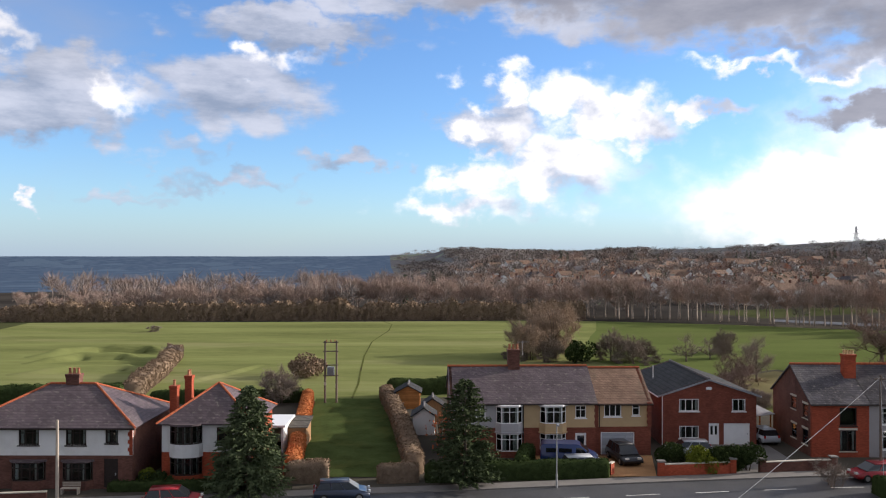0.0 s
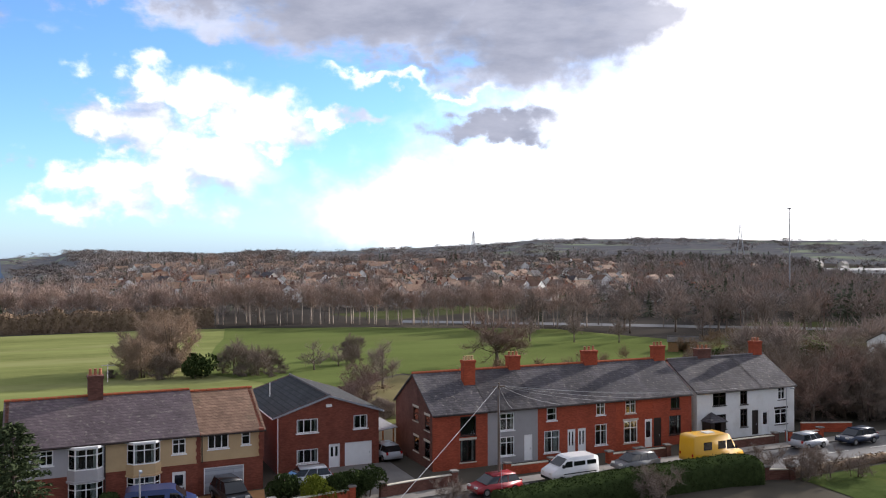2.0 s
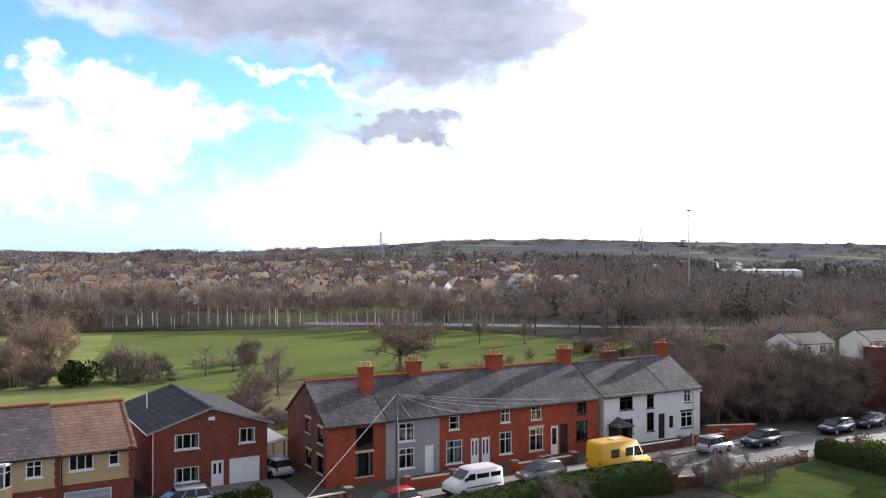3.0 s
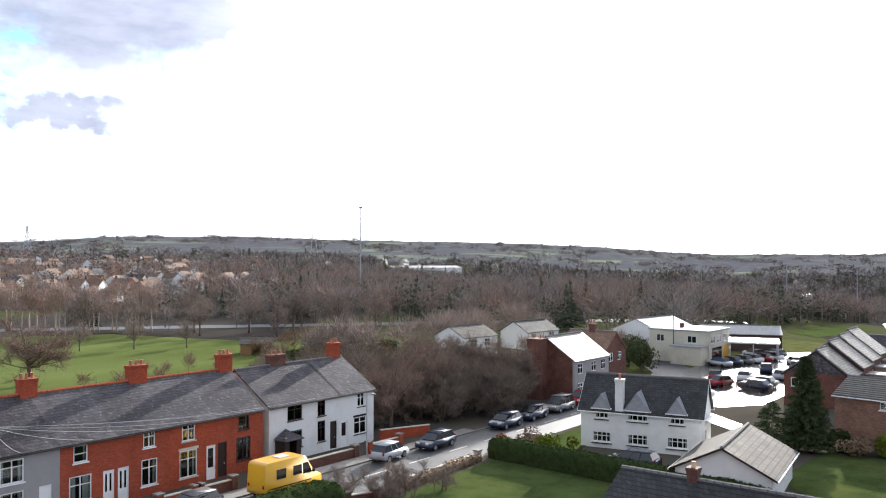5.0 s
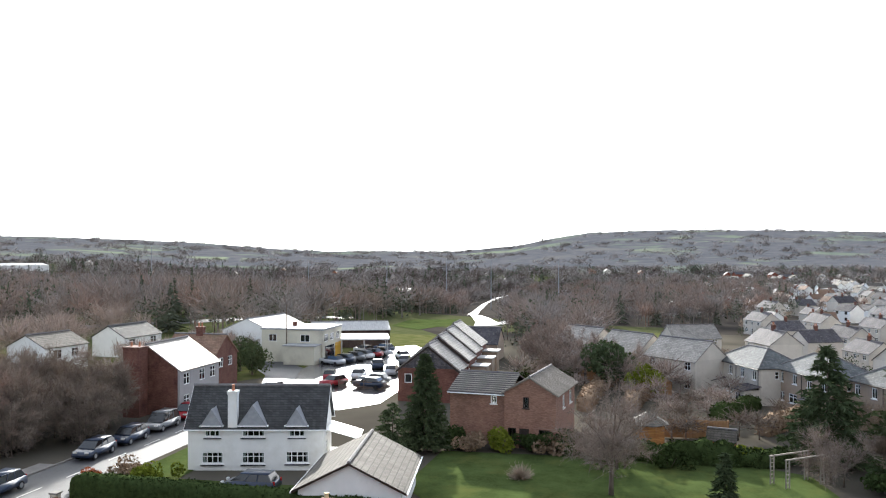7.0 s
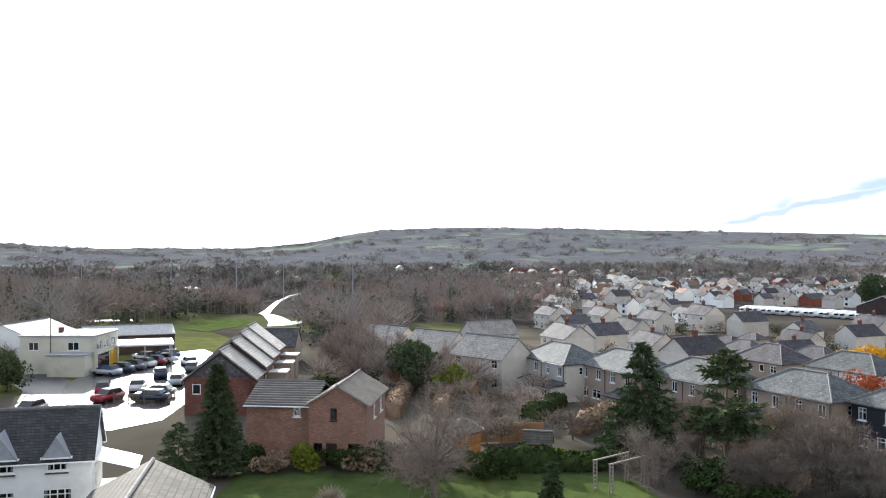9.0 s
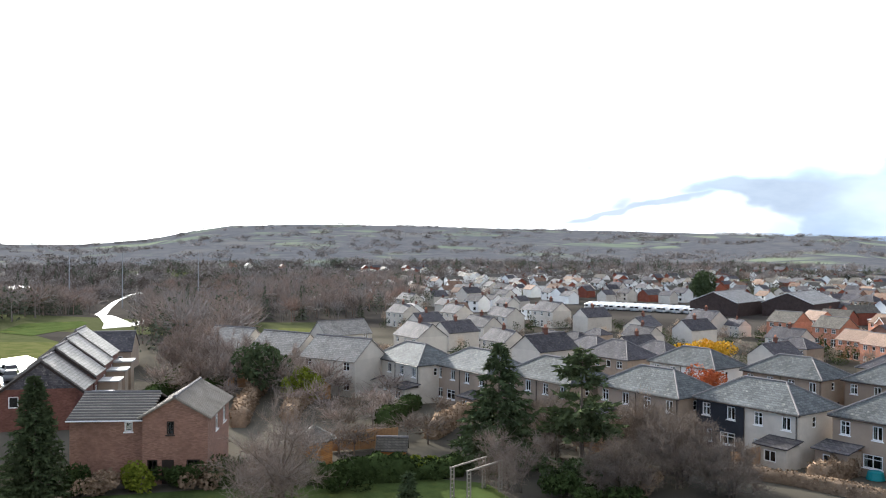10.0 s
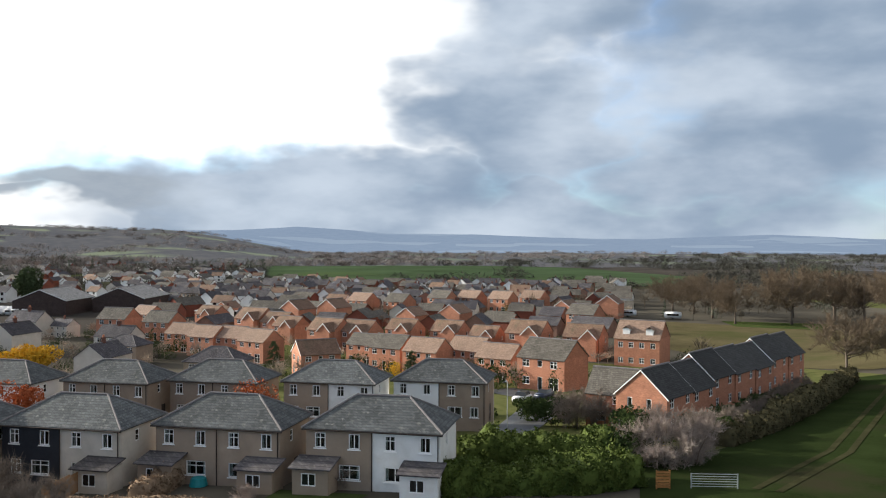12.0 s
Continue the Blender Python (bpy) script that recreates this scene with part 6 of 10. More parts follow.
# stepped brick terrace towards the field
TX, TY, TD = 74.4, -69.7, Vector((-0.075, -0.997))
for i in range(7):
    c = Vector((TX, TY)) + TD * (7.0 * i) + Vector((-TD.y, TD.x)) * (0, 0.15, 0.5, 0.35, 0.2, 0.5, 0.3)[i]
    z = -3.1 + (0, -0.22, 0.38, 0.2, 0.02, 0.45, 0.28)[i]
    h = thing("terraced_house", pose(c.x, c.y, z, 0, 0, math.degrees(math.atan2(-TD.y, -TD.x))), "brick terraced house with dark tiled roof, stepped down the slope", "house", "stepped brick terrace")
    block(h, 6.98, 6.1, 4.6, 7.3, BRICK_ORANGE, TILE_DARK, wins=[(f_, u, u + 1.1, v, v + 1.1) for f_ in ("front", "back") for u in (0.8, 4.9) for v in (0.9, 3.2)] + ([("right", 1.4, 2.0, 3.0, 4.2), ("right", 3.7, 4.3, 3.0, 4.2)] if i == 0 else []), barge=UPVC if i in (0, 2, 5) else None, depth=3.5)

# ---- east: bungalow row, yard and works ----
for i, (y, z) in enumerate(((48.3, 0.6), (48.2, 1.15), (48.3, 1.5), (48.45, 1.8))):
    h = thing("bungalow", pose(122.55 + i * 5.3, y, z), "low bungalow with a pale tiled roof, one of a stepped row", "bungalow", "stepped bungalow row")
    block(h, 5.25, 7.4, 3.4, 6.2, BRICK_DARK, WEATHERED, wins=[("front", 0.5, 1.7, 0.9, 2.1), ("front", 2.2, 3.1, 0.1, 2.1), ("front", 3.6, 4.8, 0.9, 2.1)] + ([("left", 0.8, 1.7, 1.6, 2.7)] if i == 0 else []), depth=3.6)
    gable_wall(h, -2.72, 7.25, 3.4, 6.1, SLATE, 0.07)
    # Verge boards, near-black because the verge's shade is put into their colour.
    for k in (-1, 1):
        bm = bmesh.new()
        slab(bm, [(-2.86, k * 4.0, 2.99), (-2.70, k * 4.0, 2.99), (-2.70, 0, 6.02), (-2.86, 0, 6.02)][::k], 0.2)
        part("verge_board", bm, DARKWOOD, h)
    bm = bmesh.new()
    box(bm, -1.0, 1.8, -5.9, -3.74, 2.254, 2.4)
    part("porch_roof", bm, CORRUGATED, h, "pale flat roof over a porch")
    bm = bmesh.new()
    box(bm, -0.8, 1.6, -5.7, -3.74, -3.6, 2.25)
    part("porch_wall", bm, BEIGE_WALL, h)
h = thing("bungalow", pose(170, 50.4, ground_z(170, 50), 0, 0, 90), "grey-roofed bungalow beyond the row", "bungalow")
block(h, 7.2, 8, 3.0, 5.4, BEIGE_WALL, SLATE, depth=2, wins=[("back", 1.5, 2.9, 0.9, 2.1), ("back", 4.6, 6, 0.9, 2.1)])

h = thing("detached_house", pose(110.2, 76.5, 0), "house with a pale weathered roof and brick gable", "house")
block(h, 9.0, 8.0, 5.0, 7.6, GREY_WALL, WEATHERED, wins=[("front", u, u + 1.3, v, v + 1.3) for u in (0.9, 4.4, 6.9) for v in (0.8, 3.2)] + [("front", 2.9, 3.8, 0.1, 2.1)])
chimney(h, -5.6, 0.6, 0, 7.5, 1.7, 1.9, BRICK_DARK, 2)
wall(h, sides(9.0, 8.0)["left"] @ Matrix.Translation((0, -0.02, 0)), 7.75, [(-1.5, 5.0, BRICK_DARK)], [], u_start=0.25)
gable_wall(h, -4.52, 7.98, 5.0, 7.59, BRICK_DARK, 0.03)
h = thing("detached_house", pose(123.5, 79.5, 0, 0, 0, 90), "brick house with brown tiled cross gable", "house")
block(h, 7.2, 6.4, 4.7, 7.0, BRICK_DARK, TILE_BROWN, wins=[("back", 1.0, 2.3, 3.0, 4.2), ("back", 4.8, 6.1, 3.0, 4.2), ("left", 1.2, 2.4, 3.0, 4.2), ("left", 3.8, 5, 3.0, 4.2)])
chimney(h, 0, 0, 6.6, 8.0, 0.9, 0.7, BRICK_DARK, 2)
h = thing("bungalow", pose(131.5, 108, 0, 0, 0, -8), "white bungalow with a shallow pale roof", "bungalow")
block(h, 8.2, 7.0, 4.2, 5.8, WHITE_WALL, TILE_GREY, wins=[("front", 1.6, 3.2, 2.4, 3.7), ("front", 5, 6.4, 2.4, 3.7)])
h = thing("bungalow", pose(155, 110, 0, 0, 0, -5), "white bungalow with a dark roof", "bungalow")
block(h, 10, 6.5, 3.4, 5.2, WHITE_WALL, TILE_DARK, wins=[("front", 1.2, 2.8, 1.8, 3.0), ("front", 7, 8.6, 1.8, 3.0)])
h = thing("garage", pose(120, 103, 0, 0, 0, -5), "flat-roofed pale garage block", "garage")
bm = bmesh.new()
box(bm, -5, 5, -3, 3, 0, 2.2)
part("wall", bm, WHITE_WALL, h)
bm = bmesh.new()
box(bm, -5.2, 5.2, -3.2, 3.2, 2.2, 2.4)
part("roof", bm, CORRUGATED, h)

patch("yard", [(117.5, 53.6), (112.5, 57), (112, 63), (118, 66.2), (127, 68.5), (142, 73), (152, 74), (158, 71), (175, 70), (185, 66), (172, 59), (160, 56), (140, 54)], WET, "wet asphalt car yard shining in the low sun", 0.06, 8, "yard")
patch("road", [(124, 64.6), (124, 71.6), (136, 76), (170, 100), (172, 96), (140, 70)], ASPHALT, "lane bending away past the yard", 0.035, 8, "road")
def works():
    cream = mat("cream_paint", (0.55, 0.52, 0.42), 0.1, 0.5, stain=(0.42, 0.39, 0.32))
    h = thing("showroom", pose(155.0, 77.8, 0), "cream flat-roofed works building with a yellow panel", "building")
    L, W, top = 9.2, 10.4, 5.2
    s = sides(L, W)
    south = [(0.8 + i * 2.8, 2.6 + i * 2.8, 3.3, 4.5) for i in range(3)]
    west = [(1.2, 2.6, 3.3, 4.5), (6.6, 8.2, 3.3, 4.5)]
    wall(h, s["front"], L, [(0, top, cream)], south)
    wall(h, s["left"], W - 0.25, [(0, top, cream)], west, u_start=0.25)
    for o in south:
        window(h, s["front"], *o, 3, 0, simple=True)
    for o in west:
        window(h, s["left"], *o, 2, 0, simple=True)
    wall(h, s["right"], W - 0.25, [(0, top, cream)], [], u_start=0.25)
    wall(h, s["back"], L, [(0, top, cream)], [])
    bm = bmesh.new()
    box(bm, -L / 2 - 0.15, L / 2 + 0.15, -W / 2 - 0.15, W / 2 + 0.15, top, top + 0.28)
    part("roof", bm, CORRUGATED, h)
    bm = bmesh.new()
    box(bm, 1.4, 4.4, -W / 2 - 0.06, -W / 2 - 0.004, 0.2, 2.7)
    part("yellow_panel", bm, CAR_YELLOW, h, "yellow painted panel")
    bm = bmesh.new()
    box(bm, -3.4, 0.9, -W / 2 - 0.05, -W / 2 - 0.004, 0.4, 2.6)
    part("shop_window", bm, CARGLASS, h)
    bm = bmesh.new()
    box(bm, -L / 2 - 3.0, -L / 2 - 0.004, -W / 2 + 0.3, -W / 2 + 5.4, 0, 2.9)
    part("entrance_block", bm, cream, h)
    bm = bmesh.new()
    box(bm, -L / 2 - 3.15, -L / 2 - 0.004, -W / 2 + 0.15, -W / 2 + 5.55, 2.904, 3.1)
    part("entrance_roof", bm, CORRUGATED, h)
    bm = bmesh.new()
    box(bm, -0.4, 0.2, 1.0, 1.6, top + 0.28, top + 1.0)
    part("flue", bm, BRICK_DARK, h)
    h = thing("workshop", pose(163.5, 88.0, 0, 0, 0, -6), "white gabled workshop with a shining metal roof", "building")
    block(h, 13, 9.5, 4.4, 6.3, WHITE_WALL, CORRUGATED, wins=[("left", 2, 3.4, 1, 2.6), ("left", 5.4, 6.8, 1, 2.6)])
    h = thing("workshop", pose(178.2, 77.2, terrain(178, 77), 0, 0, -68), "long low dark workshop with a metal roof", "building")
    block(h, 14.5, 8.5, 3.4, 4.6, BROWN_CLAD, CORRUGATED)
    h = thing("canopy", pose(163.6, 69.8, terrain(163.6, 69.8), 0, 0, -72), "flat white canopy on posts over parked cars", "canopy")
    bm = bmesh.new()
    box(bm, -4.2, 4.2, -4.0, 4.0, 3.0, 3.3)
    part("deck", bm, UPVC, h)
    for x in (-3.9, 0, 3.9):
        for y in (-3.7, 3.7):
            bm = bmesh.new()
            box(bm, x - 0.08, x + 0.08, y - 0.08, y + 0.08, -0.2, 3.0)
            part("post", bm, METAL, h)
    t = thing("flagpole", pose(149.6, 78.4, 0), "tall bare pole before the works building", "pole")
    bm = bmesh.new()
    tube(bm, [(0, 0, -0.1), (0, 0, 9.4)], [0.11, 0.07], 8)
    part("post", bm, WOODPOLE, t)


works()
for i, (x, y, r, L_) in enumerate(((348, -158, 35, 26), (338, -185, 35, 30))):
    h = thing("warehouse", pose(x, y, terrain(x, y), 0, 0, r + 90), "brick warehouse with a shallow grey metal roof", "warehouse", "warehouses beyond the estate")
    block(h, L_, 20, 5.5, 9.5, BROWN_CLAD, WEATHERED, depth=3, barge=UPVC)
for x, y, r, L_, W_, hh in ((420, 300, 20, 26, 14, 7), (560, 470, -30, 60, 24, 7), (520, 180, -10, 70, 26, 7), (640, 190, 5, 40, 20, 6)):
    h = thing("works_building", pose(x, y, terrain(x, y), 0, 0, r), "distant flat works building with a shining roof", "building", "far works")
    block(h, L_, W_, hh, hh + 1.5, WHITE_WALL, CORRUGATED, depth=4)
# the long road out to the east
ribbon("road", [(264, 68), (290, 72), (345, 83.5), (420, 99.5), (487, 110), (592, 119), (664, 122), (792, 101)], [(282, 63.5), (300, 66), (352, 79.5), (430, 96.5), (521, 109), (600, 116.5), (662, 119), (790, 98)], WET, "wet road running off between verges", 0.12, "road")
ribbon("road", [(298, 66.2), (312, 66.6), (330, 66)], [(284, 63.2), (304, 62.8), (328, 63.6)], WET, "wet side road leaving a junction", 0.14, "road")
patch("grass_verge", [(228, 76), (262, 73.5), (292, 76.5), (300, 80), (272, 89), (236, 85)], LAWN, "green verge beside the road", 0.08, 12, "verge")

h = thing("detached_house", pose(79.6, -70.8, -3.3, 0, 0, 4), "brick annexe with a grey gable roof beside the terrace", "house")
block(h, 5.4, 5.2, 4.2, 6.7, BRICK_ORANGE, TILE_GREY, wins=[("back", 1.2, 2.4, 0.9, 2.0), ("back", 3.2, 4.2, 2.9, 3.9)], depth=2.5)
h = thing("pavilion", pose(272, -182, terrain(272, -182), 0, 0, 212), "low glazed pavilion with teal panels and a white flat roof", "building")
bm = bmesh.new()
box(bm, -13.5, 13.5, -4, 4, -2.5, 1.2)
part("lower_wall", bm, PLASTIC_TEAL, h, "teal panelled wall")
for i in range(9):
    bm = bmesh.new()
    box(bm, -13.5 + i * 3 + 0.08, -10.5 + i * 3 - 0.08, -4.0, -3.9, 1.2, 2.9)
    part("pane", bm, CARGLASS, h)
bm = bmesh.new()
box(bm, -13.4, 13.4, -3.8, 3.9, 1.2, 2.9)
part("inner_wall", bm, WHITE_WALL, h)
bm = bmesh.new()
box(bm, -14.2, 14.2, -4.9, 4.6, 2.9, 3.25)
part("roof", bm, UPVC, h, "white flat roof")
for x, y, rot, L_ in ((145.0, 17.2, -138, 9.6), (152.4, 24.4, -136, 8.6), (160.2, 31.6, -134, 8.0), (204.5, 12.2, -66, 10.5)):
    h = thing("semi_detached_house", pose(x, y, terrain(x, y), 0, 0, rot), "pale rendered house with a weathered grey roof shining in the sun", "house", "pale houses in a row")
    block(h, L_, 6.4, 4.8, 7.2, PALE_WALL, WEATHERED, wins=[(f_, u, u + 1.1, v, v + 1.1) for f_ in ("front", "back") for u in (0.9, L_ - 2.0) for v in (0.9, 3.4)], depth=2.5)

# ---- trees, hedges, shrubs ----
def cloud_mesh(name, tris, material):
    """A mesh of loose triangles, shape (n, 3, 3)."""
    t = np.asarray(tris, dtype=float).reshape(-1, 3)
    me = bpy.data.meshes.new(name)
    me.from_pydata(t.tolist(), [], np.arange(len(t)).reshape(-1, 3).tolist())
    me.materials.append(material)
    return me


def slivers(rng, base, tip, width):
    """Thin tapering triangles from base points to tips."""
    d = tip - base
    side = np.cross(d, rng.normal(size=d.shape))
    side /= np.linalg.norm(side, axis=1, keepdims=True) + 1e-9
    w = np.asarray(width).reshape(-1, 1)
    return np.stack([base - side * w, base + side * w, tip], 1)


def leaves(rng, at, size):
    """Small triangles facing all ways at the given places."""
    n = len(at)
    a, b = rng.normal(size=(n, 3)), rng.normal(size=(n, 3))
    a /= np.linalg.norm(a, axis=1, keepdims=True)
    b -= a * (a * b).sum(1, keepdims=True)
    b /= np.linalg.norm(b, axis=1, keepdims=True)
    s = (size * rng.uniform(0.6, 1.4, n)).reshape(-1, 1)
    return np.stack([at - a * s * 0.5 - b * s * 0.4, at + a * s * 0.5 - b * s * 0.35, at + b * s * 0.75], 1)


def unit(rng, n):
    v = rng.normal(size=(n, 3))
    return v / np.linalg.norm(v, axis=1, keepdims=True)


def bare_tree(name, seed, H, R, twig_mat, bark=None, twigs=2600, limbs=13, low=0.2, crown=0.62, flat=0.42, twig_w=0.016, twig_l=0.9, stems=1, up=0.5, tr=None):
    """Trunk, curved limbs and branches to an uneven crown, and a mist of twigs."""
    rng = np.random.default_rng(seed)
    bm = bmesh.new()
    tr = tr or 0.022 * H + 0.03
    ends = []
    for s in range(stems):
        off = rng.normal(size=2) * (0.18 * R if stems > 1 else 0)
        lean = rng.normal(size=2) * 0.05 * H + off * (1.6 if stems > 1 else 0)
        trunk = [Vector((off[0] + lean[0] * k * k, off[1] + lean[1] * k * k, H * 0.9 * k)) for k in (0, 0.15, 0.35, 0.6, 0.85, 1)]
        r = tr / math.sqrt(stems)
        tube(bm, trunk, [r * 1.25, r, r * 0.82, r * 0.55, r * 0.28, r * 0.1], 6)
        for i in range(max(3, limbs // stems)):
            v = rng.normal(size=3)
            v /= np.linalg.norm(v)
            q = rng.uniform(0.55, 0.95)
            target = Vector((off[0] + v[0] * R * q, off[1] + v[1] * R * q, H * crown + v[2] * H * flat * q))
            k = min(0.9, max(low, low + 0.6 * (target.z / H - low) * rng.uniform(0.5, 1.0)))
            start = Vector((off[0] + lean[0] * k * k, off[1] + lean[1] * k * k, H * 0.9 * k))
            mid = start.lerp(target, 0.5) + Vector((rng.normal() * 0.06 * R, rng.normal() * 0.06 * R, -0.06 * H * rng.uniform(-0.4, 1)))
            lr = r * 0.42 * (1 - 0.5 * k)
            tube(bm, [start, mid, target], [lr, lr * 0.65, lr * 0.2], 5)
            ends += [(mid, target, lr * 0.5)]
            for j in range(4):
                a = mid.lerp(target, rng.uniform(0.0, 0.8))
                b = a + Vector((rng.normal(), rng.normal(), rng.normal() * 0.7 + up)).normalized() * R * rng.uniform(0.25, 0.5)
                tube(bm, [a, b], [lr * 0.4, lr * 0.12], 4)
                ends.append((a, b, lr * 0.3))
    t = new(name)
    part("trunk", bm, bark or BARK, t, smooth=True)
    idx = rng.integers(0, len(ends), twigs)
    A, B = np.array([e[0][:] for e in ends])[idx], np.array([e[1][:] for e in ends])[idx]
    f = rng.uniform(0.1, 1.0, (twigs, 1))
    base = A + (B - A) * f
    d = (B - A) / (np.linalg.norm(B - A, axis=1, keepdims=True) + 1e-9) * 0.6 + rng.normal(size=(twigs, 3)) * 0.75
    d[:, 2] += up
    d /= np.linalg.norm(d, axis=1, keepdims=True)
    ln = twig_l * rng.uniform(0.4, 1.3, (twigs, 1))
    tri = slivers(rng, base, base + d * ln, np.full(twigs, twig_w))
    side = base + d * ln * rng.uniform(0.3, 0.7, (twigs, 1))
    d2 = d + rng.normal(size=d.shape) * 0.6
    tri2 = slivers(rng, side, side + d2 * ln * 0.5, np.full(twigs, twig_w * 0.8))
    c = new("crown", cloud_mesh("crown", np.concatenate([tri, tri2]), twig_mat))
    c.parent = t
    return t


def conifer(name, seed, H, R, material, bark=None, dense=1.0, droop=0.25, base=0.06, tuft=0.42, gappy=0.0, power=0.85):
    rng = np.random.default_rng(seed)
    bm = bmesh.new()
    tube(bm, [(0, 0, 0), (0.05, 0, H * 0.5), (0, 0, H * 0.98)], [0.02 * H + 0.05, 0.012 * H, 0.01], 6)
    at, tip = [], []
    n = int(34 * dense * H / 9) * 8
    for i in range(n):
        k = base + (1 - base) * rng.uniform() ** 1.25
        if gappy and noise.noise(Vector((k * 7, seed, 0))) > 0.25 - gappy * 0.3 + 0.3:
            continue
        a = rng.uniform(0, 6.2832)
        ln = R * (1 - k) ** power * rng.uniform(0.55, 1.12) + 0.12
        z = k * H
        start, end = np.array((0, 0, z)), np.array((math.cos(a) * ln, math.sin(a) * ln, z - ln * droop * rng.uniform(0.3, 1.3)))
        if i % 6 == 0 and ln > 0.8:
            tube(bm, [tuple(start), tuple(end * 0.9 + start * 0.1)], [0.03, 0.01], 4, False)
        m = int(7 + 7 * ln)
        f = rng.uniform(0.25, 1.0, (m, 1))
        p = start + (end - start) * f
        d = (end - start) / ln * 0.7 + rng.normal(size=(m, 3)) * np.array((0.6, 0.6, 0.35))
        d[:, 2] -= 0.15
        at.append(p), tip.append(p + d / np.linalg.norm(d, axis=1, keepdims=True) * tuft * rng.uniform(0.5, 1.3, (m, 1)))
    at, tip = np.concatenate(at), np.concatenate(tip)
    t = new(name)
    part("trunk", bm, bark or BARK, t)
    c = new("crown", cloud_mesh("crown", slivers(rng, at, tip, np.full(len(at), tuft * 0.22)), material))
    c.parent = t
    return t


def lobes(rng, n, R, H, count, fill=0.55):
    """Points on an uneven clump of lobes."""
    c = np.stack([rng.normal(size=count) * R * 0.45, rng.normal(size=count) * R * 0.45, H * rng.uniform(0.3, 0.72, count)], 1)
    rr = R * rng.uniform(0.38, 0.62, count)
    i = rng.integers(0, count, n)
    v = unit(rng, n) * rng.uniform(fill, 1.0, (n, 1)) ** 0.5
    p = c[i] + v * rr[i, None] * np.array((1, 1, H / R * 0.62))
    p[:, 2] = np.clip(p[:, 2], 0.05, H * 1.08)
    return p


def shrub(name, seed, R, H, material, n=1600, size=0.22, count=8, stems=True):
    rng = np.random.default_rng(seed)
    t = new(name)
    bm = bmesh.new()
    for i in range(4):
        v = rng.normal(size=2) * R * 0.4
        tube(bm, [(v[0] * 0.2, v[1] * 0.2, 0), (v[0], v[1], H * 0.6)], [0.05, 0.02], 5)
    part("stem", bm, BARK, t)
    c = new("foliage", cloud_mesh("foliage", leaves(rng, lobes(rng, n, R, H, count), size), material))
    c.parent = t
    return t


def broadleaf(name, seed, H, R, material, n=2600, size=0.3, base=0.25, count=12):
    """A tree in leaf: trunk, limbs, lobed crown."""
    rng = np.random.default_rng(seed)
    t = new(name)
    bm = bmesh.new()
    tube(bm, [(0, 0, 0), (0.1, 0, H * 0.4), (0, 0.1, H * 0.8)], [0.03 * H, 0.02 * H, 0.02], 6)
    for i in range(7):
        v = unit(rng, 1)[0]
        tube(bm, [(0, 0, H * 0.35), (v[0] * R * 0.7, v[1] * R * 0.7, H * (0.55 + 0.3 * abs(v[2])))], [0.08, 0.02], 4)
    part("trunk", bm, BARK, t)
    p = lobes(rng, n, R, H * (1 - base), count)
    p[:, 2] += H * base
    c = new("crown", cloud_mesh("crown", leaves(rng, p, size), material))
    c.parent = t
    return t


def plant(ob, x, y, label, category, s=1.0, turn=None, group="", sz=None, sink=0.05):
    """Sets the first use of a plant, or a copy of it."""
    rng = random.Random(int(x * 13 + y * 7))
    turn = rng.uniform(0, 360) if turn is None else turn
    m = pose(x, y, terrain(x, y) - sink, 0, 0, turn) @ Matrix.Diagonal((s, s, sz or s, 1))
    if "label" in ob:
        ob = as_built(ob, m)
    else:
        ob.matrix_world = m
    return tagged(ob, label, category, group)


